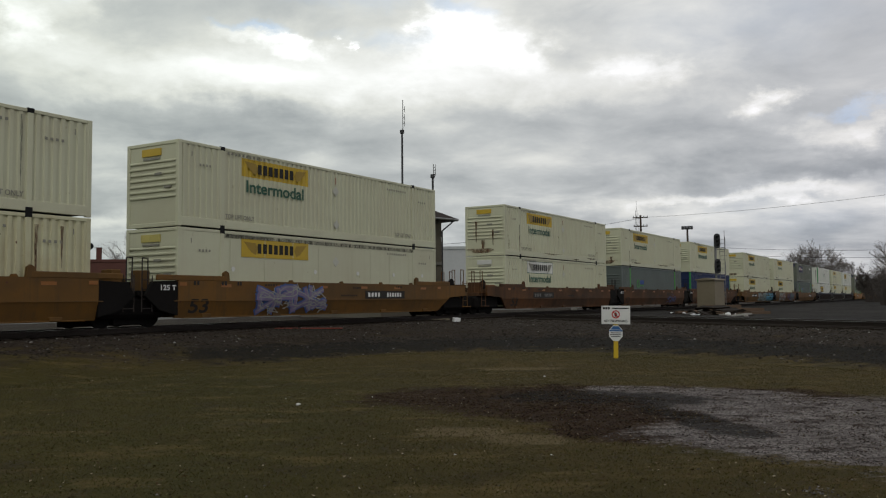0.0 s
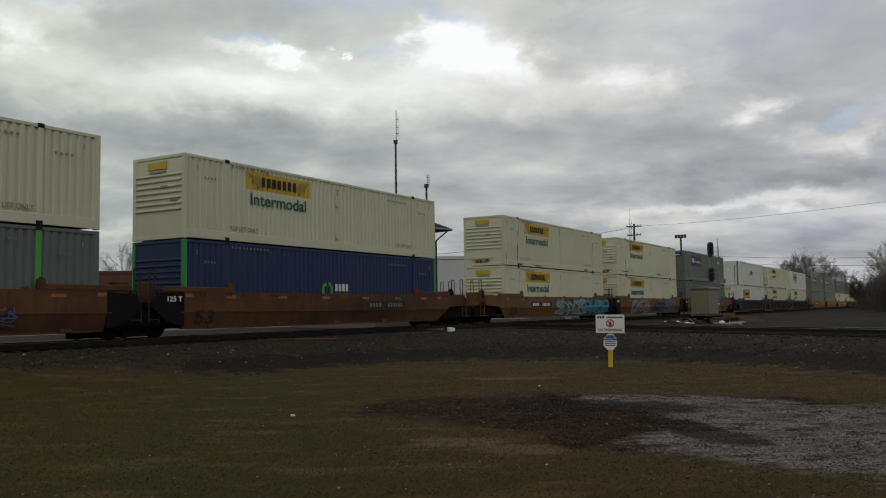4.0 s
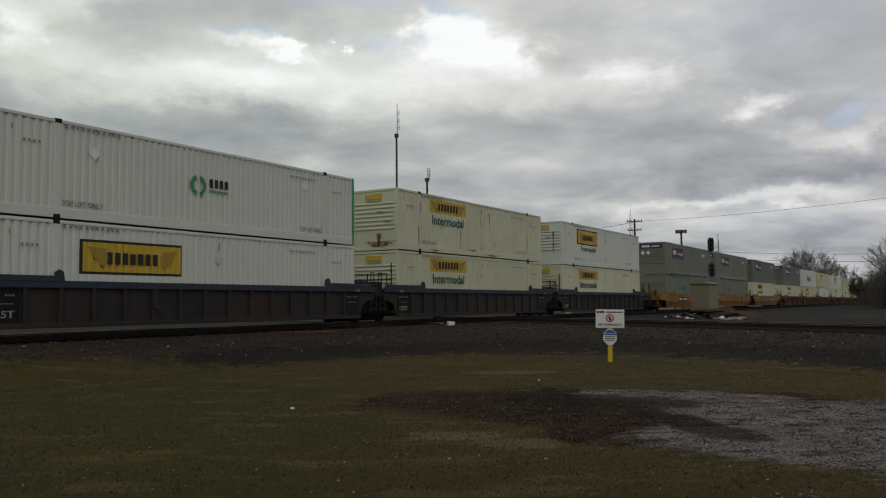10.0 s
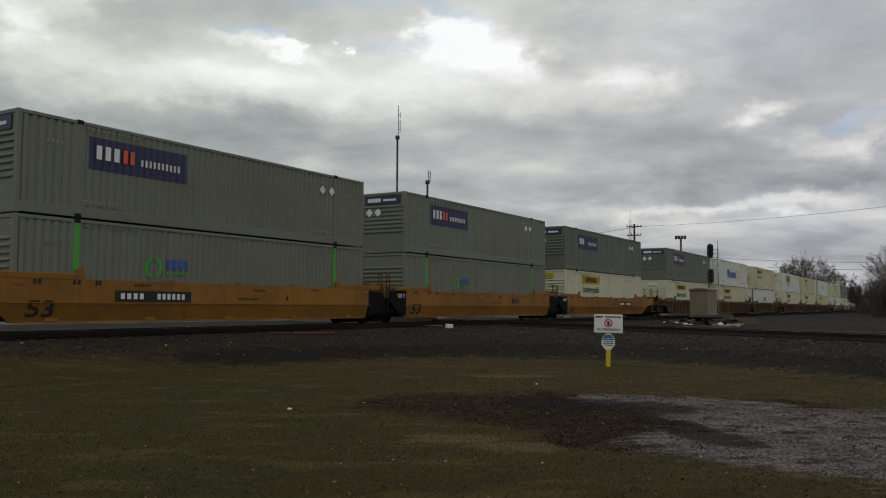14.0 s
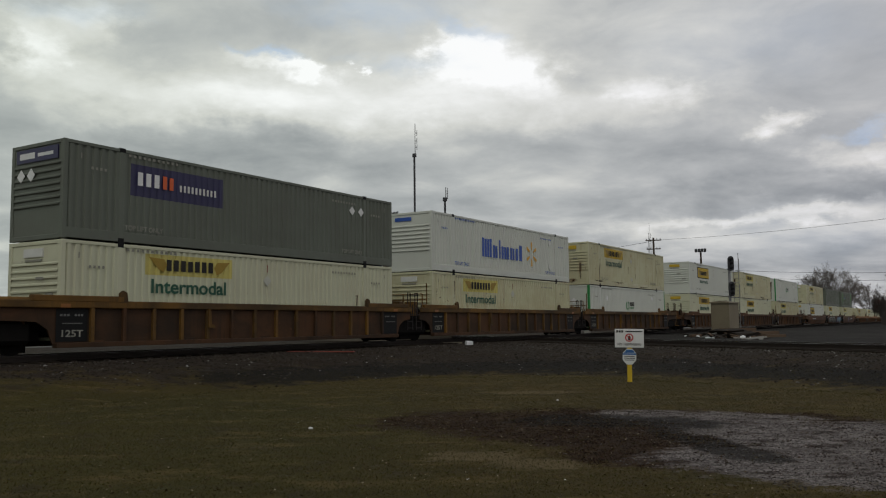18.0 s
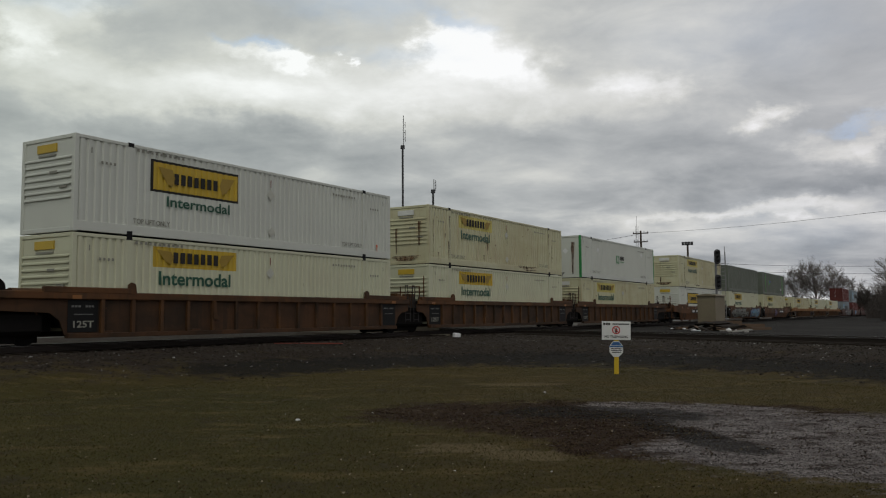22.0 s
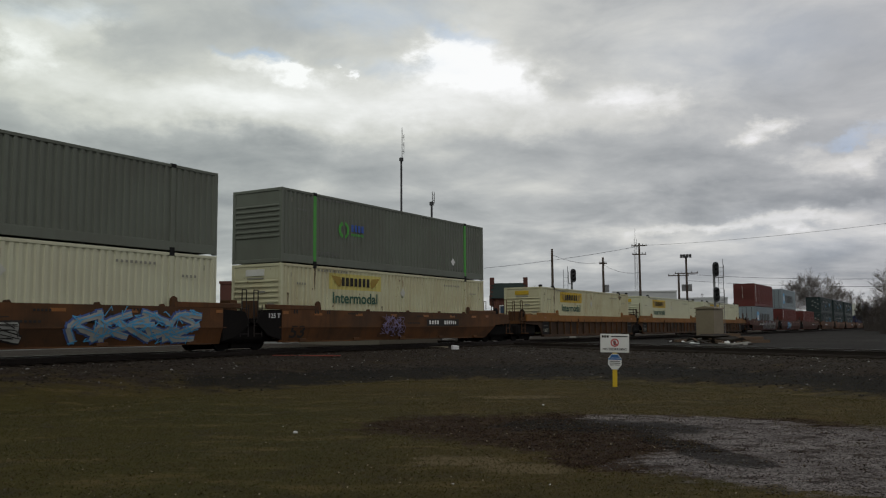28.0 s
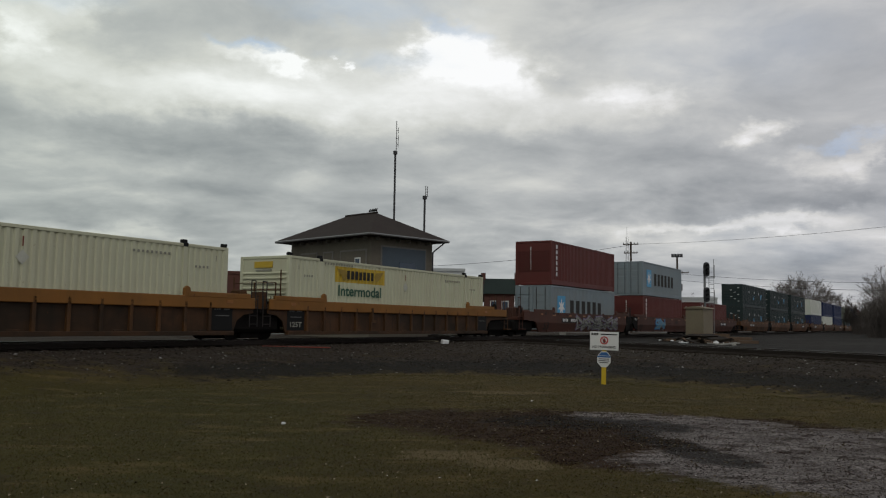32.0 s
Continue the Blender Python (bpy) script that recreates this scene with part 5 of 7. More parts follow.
CARS = {-1: ("smooth", CARORANGE, None, None, "weathered orange-brown well car"), 0: ("smooth", CARBROWN, None, None, "rust-brown smooth-sided well car"),
        1: ("smooth", CARORANGE, None, None, "orange-brown well car with sprayed sides"), 2: ("ribbed", CARDARK, CARBLUE, CARDARK, "grimy ribbed well car with blue top chord"),
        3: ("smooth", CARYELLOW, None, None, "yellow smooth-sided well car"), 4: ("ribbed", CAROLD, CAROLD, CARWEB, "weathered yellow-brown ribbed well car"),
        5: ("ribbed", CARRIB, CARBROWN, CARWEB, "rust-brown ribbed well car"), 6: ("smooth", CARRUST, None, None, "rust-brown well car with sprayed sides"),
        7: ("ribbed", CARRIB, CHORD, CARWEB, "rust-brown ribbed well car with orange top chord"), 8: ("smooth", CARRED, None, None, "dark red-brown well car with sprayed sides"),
        9: ("smooth", CARRUST, None, None, "rust-brown smooth-sided well car")}
KINDS = {
    "J": lambda: freight_hauler("std"), "j": lambda: freight_hauler("faded", CREAM, "cream weathered intermodal container with faded logo panel"),
    "C": lambda: freight_hauler("std", CREAM, "cream rust-streaked intermodal container with yellow panel"),
    "P": lambda: freight_hauler("pale", WHITE, "white intermodal container with pale worn panel"), "Q": lambda: freight_hauler("faded", WHITE, "white intermodal container with sun-faded yellow panel"), "S": lambda: freight_hauler("panel", WHITE, "white smooth-sided container with yellow logo panel"),
    "B": lambda: freight_hauler("boxed", CLEAN, "white container with black-bordered yellow panel"), "b": lambda: freight_hauler("boxed_low", CLEAN, "white container with large bordered yellow panel"),
    "F": lambda: parcel_box("grey intermodal container with dark purple panel"), "f": lambda: parcel_box("grey container with worn purple panel", True),
    "H": lambda: parcel_box("pale grey intermodal container with dark purple panel", False, PALEGREY), "I": lambda: crescent_box("pale grey container with lime green posts", PALEGREY, LIME),
    "G": lambda: crescent_box("dark grey container with lime green posts", GREY, LIME, x=3.65), "g": lambda: crescent_box("blue-grey container with lime green posts", BLUEGREY, LIME, x=3.65),
    "N": lambda: crescent_box("dark blue container with green corner posts", NAVY, LIME, False, corners=True, x=7.4, z=1.25), "W": lambda: crescent_box("white container with green corner posts", CLEAN, GREEN, False, True, x=7.1),
    "D": lambda: swoosh_box("plain dark grey intermodal container", GREY), "V": lambda: store_box("white container with royal blue bars and yellow spark"),
    "R": lambda: sea_box("maroon forty-foot sea container", MAROON, False, True), "M": lambda: sea_box("grey forty-foot container with white star", SEAGREY, True),
    "K": lambda: swoosh_box("dark green container with light blue mark", DARKGREEN, SKYBLUE), "U": lambda: swoosh_box("plain dark blue intermodal container", DARKBLUE), "E": lambda: swoosh_box("plain white intermodal container", CLEAN),
}
LOADS = {0: "JC", 1: "JS", 2: "JP", 3: "Jg", 4: "JN", 5: "JJ", 6: "JJ", 7: "Fg", 8: "Wb", 9: "JJ", 10: "BJ", 11: "HI", 12: "HI", 13: "fJ", 14: "FQ", 15: "Vj", 16: "CW", 17: "BJ",
         18: "jJ", 19: "Wj", 20: "jb", 21: "DJ", 22: "Gj", 23: " C", 24: " J", 25: " J", 26: "RM", 27: "MR", 28: " R", 29: "KK", 30: "KK", 31: "KK", 32: "EU", 33: "UE", 34: "UU", 35: "DK",
         36: "UM", 37: "RU", 38: "JJ", 39: "DJ", 40: "UU"}
FLOOR_Z = RAIL + 0.40


def build_train():
    made = {}
    for i, load in LOADS.items():
        q, r = divmod(i - 2, 3)
        style, body, top, dark, label = CARS.get(q, CARS[9])
        ck = (style, body.name, top and top.name, r)
        if ck in made:
            car = copy_thing(made[ck], Matrix())
        else:
            car = made[ck] = build_well_car(style, body, r, label, top, dark)
        ride(car, i, RAIL)
        CAR[i] = car
        for tier, c in ((1, load[0]), (0, load[1])):
            if c == " ":
                continue
            if c in made:
                ob = copy_thing(made[c], Matrix())
            else:
                ob = made[c] = KINDS[c]()
            BOX[i, tier] = ob
            ride(ob, i, FLOOR_Z + tier * (CH + 0.032))


CAR, BOX = {}, {}
build_train()
for unit, x0, x1, z0, z1, mats, seed, count in (
        (1, 3.6, 7.2, 0.36, 1.44, (BLUESPRAY, LILAC, BONE), 3, 4), (5, 7.0, 11.8, 0.32, 1.44, (INK, BONE, AQUA), 6, 5), (5, 12.0, 16.3, 0.32, 1.44, (INK, AQUA, SKYBLUE), 7, 5),
        (6, 2.7, 6.9, 0.34, 1.42, (AQUA, BONE, FADEDRED), 9, 4), (6, 8.7, 10.8, 0.5, 1.3, (FADEDRED, CARRED, BLUESPRAY), 10, 2), (6, 11.6, 14.4, 0.34, 1.42, (BLUESPRAY, AQUA, FADEDRED), 19, 3), 
        (21, 0.5, 8.6, 0.35, 1.42, (INK, BONE, INK), 13, 6), (21, 10.4, 15.0, 0.35, 1.42, (BLUESPRAY, BONE, SKYBLUE), 14, 5), (22, 6.3, 8.0, 0.4, 1.35, (CARBROWN, CARBROWN, LILAC), 15, 4),
        (26, 6.0, 14.0, 0.35, 1.45, (LILAC, BONE, INK), 16, 7), (27, 5.0, 7.5, 0.4, 1.4, (BLUESPRAY, SKYBLUE, BONE), 17, 2), (3, 11.0, 13.2, 0.35, 1.1, (CARBROWN, CARBROWN, BLUESPRAY), 18, 2)):
    spray(CAR[unit], x0, x1, z0, z1, mats, seed, count)


def side_run(root, x, z, length, width, mat, seed):
    """A rust or dirt run down the near side: ragged, thinning towards its foot."""
    rnd = random.Random(seed)
    left = [(x - width * rnd.uniform(0.3, 0.6) * (1 - 0.8 * k / 5), z - length * k / 5) for k in range(6)]
    right = [(x + width * rnd.uniform(0.3, 0.6) * (1 - 0.8 * k / 5), z - length * k / 5) for k in range(5, -1, -1)]
    part("rust_stain", prism([(px - HALF, pz) for px, pz in left + right], near(0.003), near(0.001)), mat, root, "ragged rust stain")


def end_run(root, y, z, length, width, mat, seed):
    """The same on the forward end wall."""
    rnd = random.Random(seed)
    left = [(-width * rnd.uniform(0.3, 0.6) * (1 - 0.6 * k / 5), -length * k / 5) for k in range(6)]
    right = [(width * rnd.uniform(0.3, 0.6) * (1 - 0.6 * k / 5), -length * k / 5) for k in range(5, -1, -1)]
    part("rust_stain", prism(left + right, 0, 0.006), mat, root, "ragged rust stain", at=Matrix.Translation((-HALF - 0.034, y, z)) @ pose(0, 0, 0, 0, 0, -90))


for unit, tier, x, z, ll, ww, m in ((18, 1, 6.05, 1.5, 0.75, 0.16, RUST), (18, 1, 5.6, 0.72, 0.3, 0.14, RUST), (18, 1, 0.9, 0.6, 0.4, 0.1, RUST), (18, 1, 2.0, 2.5, 2.2, 0.1, STAINSHADE), (16, 1, 9.2, 1.1, 0.5, 0.12, RUST),
                                    (16, 1, 6.2, 0.5, 0.3, 0.1, RUST), (16, 1, 11.8, 1.9, 0.2, 0.08, RUST), (2, 1, 0.5, 0.9, 0.6, 0.12, RUST), (0, 1, 13.9, 2.7, 2.3, 0.08, STAINSHADE), (0, 0, 14.4, 2.6, 1.6, 0.14, RUST),
                                    (0, 0, 15.2, 2.6, 1.2, 0.1, RUST), (14, 0, 13.6, 1.6, 1.0, 0.16, RUST), (14, 0, 15.0, 1.2, 0.8, 0.12, RUST), (13, 1, 8.1, 2.4, 0.6, 0.1, STAINSHADE),
                                    (22, 0, 1.98, 2.8, 0.9, 0.12, RUST), (23, 0, 1.98, 2.8, 1.0, 0.12, RUST), (23, 0, 14.2, 2.7, 0.3, 0.9, RUST), (5, 0, 2.1, 2.6, 0.8, 0.08, STAINSHADE),
                                    (17, 1, 15.1, 0.6, 0.3, 0.12, ORANGE), (6, 1, 10.4, 1.0, 0.35, 0.06, RUST), (20, 1, 11.0, 0.9, 0.4, 0.1, RUST), (20, 1, 14.6, 1.6, 1.0, 0.08, STAINSHADE)):
    side_run(BOX[unit, tier], x, z, ll, ww, m, int(x * 10) + unit)
for unit, tier, y, z, ll, ww, m in ((2, 1, 0.55, 2.0, 1.2, 0.16, RUST), (2, 1, -0.55, 1.5, 0.9, 0.14, RUST), (2, 1, 0.1, 0.9, 0.5, 0.3, RUST), (16, 1, 0.3, 1.9, 1.3, 0.22, RUST), (16, 1, -0.7, 1.5, 1.1, 0.2, RUST),
                                    (18, 1, -0.75, 2.1, 1.2, 0.2, RUST), (18, 1, 0.6, 1.8, 1.3, 0.14, RUST), (19, 1, -0.72, 2.45, 2.2, 0.30, RUST), (19, 1, 0.75, 1.9, 1.5, 0.16, RUST), (19, 1, 0.2, 0.4, 0.3, 0.8, STAINSHADE), (8, 1, -0.9, 2.4, 2.3, 0.14, STAINSHADE), (8, 1, 0.3, 0.7, 0.5, 0.4, STAINSHADE),
                                    (20, 1, 0.4, 0.9, 0.7, 0.16, RUST), (10, 1, -0.7, 2.2, 1.4, 0.12, RUST), (3, 1, -0.5, 0.7, 0.5, 0.2, RUST), (9, 1, -0.3, 0.8, 0.6, 0.3, RUST)):
    end_run(BOX[unit, tier], y, z, ll, ww, m, int(z * 10) + unit)

# rust lines along bottom rails and the feet of end walls
rnd_rail = random.Random(41)
for unit, tier in ((2, 1), (3, 1), (5, 1), (6, 1), (9, 1), (14, 0), (16, 1), (18, 1), (20, 1), (22, 0)):
    for j in range(3):
        side_run(BOX[unit, tier], rnd_rail.uniform(1.5, 14.5), rnd_rail.choice((0.34, 0.30, 0.16)), 0.10, rnd_rail.uniform(1.0, 3.0), RUST, 500 + unit * 10 + j)
    end_run(BOX[unit, tier], rnd_rail.uniform(-0.3, 0.3), 0.42, 0.26, 1.9, RUST, 700 + unit)
    side_run(BOX[unit, tier], 1.88, 1.2, 1.0, 0.12, RUST, 800 + unit)

# stacking locks left on the roofs of the boxes that carry nothing
for unit in (23, 24, 25):
    for x in (-HALF + 0.12, -HALF + 1.98, HALF - 1.98, HALF - 0.12):
        part("stacking_lock", lambda: slab(-0.11, 0.11, -0.09, 0.09, 0, 0.13, bevel=0.03), BLACK, BOX[unit, 0], "dark stacking lock", at=(x, -1.18, CH + 0.002), key="lock")

# thin rust and dirt runs under the posts and seams of the worn boxes
rnd_runs = random.Random(77)
for unit, tier in ((0, 0), (7, 0), (16, 1), (18, 1), (20, 1), (15, 0), (19, 0), (22, 0), (23, 0), (2, 1), (5, 1), (9, 1)):
    if (unit, tier) not in BOX:
        continue
    for j in range(9):
        x = rnd_runs.choice((1.9, 2.05, 14.1, 14.25, 14.6, 0.4, rnd_runs.uniform(0.5, 15.5), rnd_runs.uniform(0.5, 15.5)))
        z = rnd_runs.uniform(0.5, 2.6)
        side_run(BOX[unit, tier], x, z, min(z - 0.1, rnd_runs.uniform(0.15, 1.1)), rnd_runs.uniform(0.04, 0.11), RUST if rnd_runs.random() < 0.6 else STAINSHADE, 300 + unit * 10 + j)


# ---- the tower and its masts ----
STUCCO = plain("tan_stucco", (0.118, 0.103, 0.080), 0.9, 0, 5, 0.3)
TRIMWOOD = plain("grey_trim", (0.16, 0.15, 0.135), 0.8, 0, 6, 0.2)
SHINGLE = plain("dark_shingles", (0.040, 0.032, 0.029), 0.9, 0, 9, 0.5)
BOARDED = plain("slate_board", (0.045, 0.065, 0.085), 0.5, 0, 3, 0.1)
PANE = plain("dark_pane", (0.035, 0.055, 0.085), 0.12, 0, 1.5, 0.02)
BRICKRED = plain("red_brick", (0.085, 0.032, 0.023), 0.9, 0, 6, 0.3)
ROOFGREEN = plain("green_roof", (0.018, 0.027, 0.024), 0.8, 0, 4, 0.2)
PALEWALL = plain("pale_cladding", (0.42, 0.43, 0.43), 0.7, 0, 3, 0.1, 0.2)
TANBOX = plain("tan_steel", (0.175, 0.145, 0.095), 0.7, 0, 4, 0.1)
POLEWOOD = plain("pole_wood", (0.065, 0.048, 0.036), 0.9, 0, 4, 0.4)
DARKSTEEL = plain("dark_steel", (0.045, 0.045, 0.048), 0.6, 0.3, 6)
ALU = plain("galvanised", (0.22, 0.22, 0.22), 0.5, 0.5, 6, 0.1)
# twig colour lightened to hold the haze of distance
BARK = plain("hazed_twigs", (0.150, 0.130, 0.120), 0.95, 0, 6, 0.3)
BRUSH = plain("dry_brush", (0.075, 0.062, 0.055), 0.95, 0, 6, 0.3)
EVERGREEN = plain("evergreen", (0.018, 0.025, 0.014), 0.9, 0, 6, 0.4)
SIGNWHITE = plain("sign_white", (0.62, 0.62, 0.60), 0.5, 0, 5, 0.05, 0.2)
SIGNBLUE = plain("sign_blue", (0.02, 0.10, 0.27), 0.5, 0, 5, 0.05)
POSTYELLOW = plain("post_yellow", (0.55, 0.37, 0.01), 0.55, 0, 6, 0.1)
SIGNRED = plain("sign_red", (0.40, 0.02, 0.02), 0.5, 0, 5, 0.05)
LITTER = plain("white_litter", (0.66, 0.66, 0.66), 0.7, 0, 9, 0.3)
PLANK = plain("old_plank", (0.095, 0.060, 0.036), 0.9, 0, 5, 0.5)
CONCRETE = plain("concrete", (0.24, 0.23, 0.21), 0.9, 0, 5, 0.3)


def build_tower():
    U, V = 6.6, 9.6
    m = Matrix.Translation((-3.69, 49.26, 0.46)) @ pose(0, 0, 0, 0, 0, 44.6)
    root = empty("signal_tower", m, "two-storey tan railway tower with dark hipped roof", "tower")
    o, H = 0.75, 6.19
    part("wall", slab(o, U - o, o, o + 0.25, 0, H - 0.15), STUCCO, root)
    part("wall", slab(o, U - o, V - o - 0.25, V - o, 0, H - 0.15), STUCCO, root)
    part("wall", slab(o, o + 0.25, o + 0.26, V - o - 0.26, 0, H - 0.15), STUCCO, root)
    part("wall", slab(U - o - 0.25, U - o, o + 0.26, V - o - 0.26, 0, H - 0.15), STUCCO, root)
    bm = bmesh.new()
    e = [bm.verts.new(p) for p in ((0, 0, H), (U, 0, H), (U, V, H), (0, V, H))]
    lo = [bm.verts.new((p.co.x, p.co.y, H - 0.14)) for p in e]
    r0, r1 = bm.verts.new((U / 2, 3.3, H + 1.74)), bm.verts.new((U / 2, V - 3.3, H + 1.74))
    for f in ((e[0], e[1], r0), (e[1], e[2], r1, r0), (e[2], e[3], r1), (e[3], e[0], r0, r1), (lo[3], lo[2], lo[1], lo[0])):
        bm.faces.new(f)
    for i in range(4):
        bm.faces.new((lo[i], lo[(i + 1) % 4], e[(i + 1) % 4], e[i]))
    part("roof", bm, SHINGLE, root, "dark shingled hipped roof")
    part("ridge_cap", tubes(((U / 2, 3.2, H + 1.76), (U / 2, V - 3.2, H + 1.76), 0.07), n=6), SHINGLE, root)
    for a, b in (((0, 0), (U, 0)), ((0, 0), (0, V)), ((U, 0), (U, V)), ((0, V), (U, V))):
        part("gutter", tubes(((*a, H - 0.06), (*b, H - 0.06), 0.07), n=6), ALU, root, "weathered metal gutter")
    part("downpipe", tubes(((U - 0.15, 0.2, H - 0.1), (U - o, o - 0.06, H - 0.75), 0.05), ((U - o, o - 0.06, H - 0.75), (U - o, o - 0.06, 0.1), 0.05), n=6), DARKSTEEL, root)
    # faces: the short one looks along -y of the tower, the long one along -x
    w = part("window", slab(o + 0.75, U - o - 0.55, o - 0.05, o + 0.02, H - 2.55, H - 0.6), TRIMWOOD, root, "boarded upper window")
    part("board", slab(o + 0.85, U - o - 0.65, o - 0.075, o - 0.04, H - 2.45, H - 0.7), BOARDED, w, "slate-blue board")
    part("pane", slab(o + 2.2, U - o - 1.5, o - 0.10, o - 0.07, H - 2.3, H - 1.55), PANE, w)
    for y0, y1, kind in ((o + 0.35, o + 2.9, 1), (o + 3.6, o + 4.6, 0), (o + 5.2, o + 7.0, 1)):
        w = part("window", slab(o - 0.05, o + 0.02, y0, y1, H - 2.5, H - 0.85), TRIMWOOD, root, "upper window with tan boards")
        part("board", slab(o - 0.075, o - 0.04, y0 + 0.1, y1 - 0.1, H - 2.4, H - 0.95), STUCCO, w)
        if kind:
            part("sash", slab(o - 0.10, o - 0.07, y0 + 0.5, y0 + 1.05, H - 2.35, H - 1.35), SIGNWHITE, w, "white window sash")
            part("pane", slab(o - 0.12, o - 0.095, y0 + 0.58, y0 + 0.97, H - 2.27, H - 1.43), PANE, w)
    for y0 in (o + 1.4, o + 5.0):
        w = part("window", slab(o - 0.05, o + 0.02, y0, y0 + 1.1, 1.0, 2.6), TRIMWOOD, root)
        part("pane", slab(o - 0.07, o - 0.04, y0 + 0.1, y0 + 1.0, 1.1, 2.5), PANE, w)
    part("belt_course", slab(o - 0.06, U - o + 0.06, o - 0.06, o, H - 2.95, H - 2.75), TRIMWOOD, root)
    part("belt_course", slab(o - 0.06, o, o, V - o, H - 2.95, H - 2.75), TRIMWOOD, root)
    for i in range(6):
        part("eave_bracket", slab(o + 0.3 + i * 0.85, o + 0.36 + i * 0.85, 0.4, o, H - 0.34, H - 0.14), TRIMWOOD, root)
    for i in range(9):
        part("eave_bracket", slab(0.4, o, o + 0.3 + i * 0.9, o + 0.36 + i * 0.9, H - 0.34, H - 0.14), TRIMWOOD, root)
    for i, y in enumerate((3.32, 3.46, 3.62, 3.74, 3.95)):
        b = empty("bird", m @ Matrix.Translation((U / 2, y, H + 1.83)), "black bird perched on the roof ridge", "bird", "birds on the roof")
        bm = bmesh.new()
        bmesh.ops.create_icosphere(bm, subdivisions=1, radius=0.075, matrix=Matrix.Translation((0, 0, 0.08)) @ Matrix.Diagonal((0.8, 1.4, 1.1, 1)))
        part("body", bm, BLACK, b)
        bm = bmesh.new()
        bmesh.ops.create_icosphere(bm, subdivisions=1, radius=0.042, matrix=Matrix.Translation((0, -0.08, 0.17)))
        part("head", bm, BLACK, b)
        part("leg", tubes(((0.02, 0, 0.06), (0.02, 0, -0.02), 0.01), n=4), BLACK, b)


build_tower()


def antenna(az, r, top, tip, label):
    p = polar(az, r, BED - 0.02)
    root = empty("radio_mast", Matrix.Translation(p), label, "antenna mast")
    part("mast", tubes(((0, 0, 0), (0, 0, top - p.z), 0.075), n=10), DARKSTEEL, root)
    part("collar", tubes(((0, 0, top - p.z - 0.15), (0, 0, top - p.z + 0.1), 0.16), n=10), DARKSTEEL, root)
    part("whip", tubes(((0.06, 0, top - p.z), (0.06, 0, tip - p.z), 0.028), n=6), ALU, root)
    for k in (0.25, 0.45, 0.7):
        z = top - p.z + (tip - top) * k
        part("dipole", tubes(((0.06, 0, z), (0.2, 0, z), 0.02), ((0.2, 0, z - 0.22), (0.2, 0, z + 0.22), 0.025), n=5), ALU, root)


antenna(2.68, 63, 1.45 + 12.7, 1.45 + 15.1, "tall thin radio mast behind the tower")
antenna(0.62, 61, 1.45 + 9.05, 1.45 + 9.9, "shorter radio mast behind the tower")


# ---- poles, wires and signals ----
def utility_pole(az, r, top, arms, label, lamps=False, transformer=0):
    root = empty("utility_pole", Matrix.Translation(polar(az, r, BED - 0.03)) @ pose(0, 0, 0, 0, 0, az - 6), label, "utility pole")
    h = top - BED
    bm = bmesh.new()
    tube(bm, (0, 0, 0), (0, 0, h), 0.19, 0.13, 10)
    part("pole", bm, POLEWOOD, root)
    for z, w in arms:
        part("crossarm", slab(-w, w, -0.16, -0.06, h - z - 0.07, h - z + 0.07), POLEWOOD, root)
        for x in (-w + 0.1, -w * 0.45, w * 0.45, w - 0.1):
            part("insulator", tubes(((x, -0.11, h - z + 0.07), (x, -0.11, h - z + 0.25), 0.05), n=6), ALU, root)
    if lamps:
        for x in (-0.6, -0.2, 0.2, 0.6):
            part("floodlight", slab(x - 0.17, x + 0.17, -0.4, -0.05, h - 0.2, h + 0.28), DARKSTEEL, root)
    for i in range(transformer):
        part("transformer", tubes(((0.42 - 0.84 * i, 0, h * 0.55), (0.42 - 0.84 * i, 0, h * 0.55 + 0.95), 0.3), n=10), ALU, root)
    return root


utility_pole(-13.2, 120, 1.45 + 11.6, ((0.35, 1.05), (1.55, 0.95)), "wooden utility pole with two crossarms")
utility_pole(-16.15, 125, 1.45 + 10.0, ((2.4, 1.6),), "wooden pole with floodlights on top", True, 2)
utility_pole(-15.65, 123, 1.45 + 7.6, ((0.4, 1.4),), "short wooden utility pole with crossarm")
utility_pole(-7.48, 105, 1.45 + 9.7, (), "bare weathered wooden pole")
utility_pole(-10.83, 112, 1.45 + 9.1, ((0.8, 0.5),), "wooden pole with transformer", False, 1)


def lattice_mast():
    p = polar(-12.95, 260, BED - 0.03)
    root = empty("lattice_mast", Matrix.Translation(p), "distant thin lattice radio mast", "antenna mast")
    h = 30.5
    for x, y in ((-0.5, -0.3), (0.5, -0.3), (0, 0.5)):
        part("leg", tubes(((x, y, 0), (x * 0.7, y * 0.7, h - 3), 0.05), n=5), ALU, root)
    bm = bmesh.new()
    z, s = 0.5, 1
    while z < h - 4:
        tube(bm, (-0.48 * s, -0.3, z), (0.48 * s, -0.3, z + 0.9), 0.03, n=4)
        z, s = z + 0.9, -s
    part("bracing", bm, ALU, root)
    part("whip", tubes(((0, 0, h - 3.2), (0, 0, h), 0.04), n=5), ALU, root)


lattice_mast()


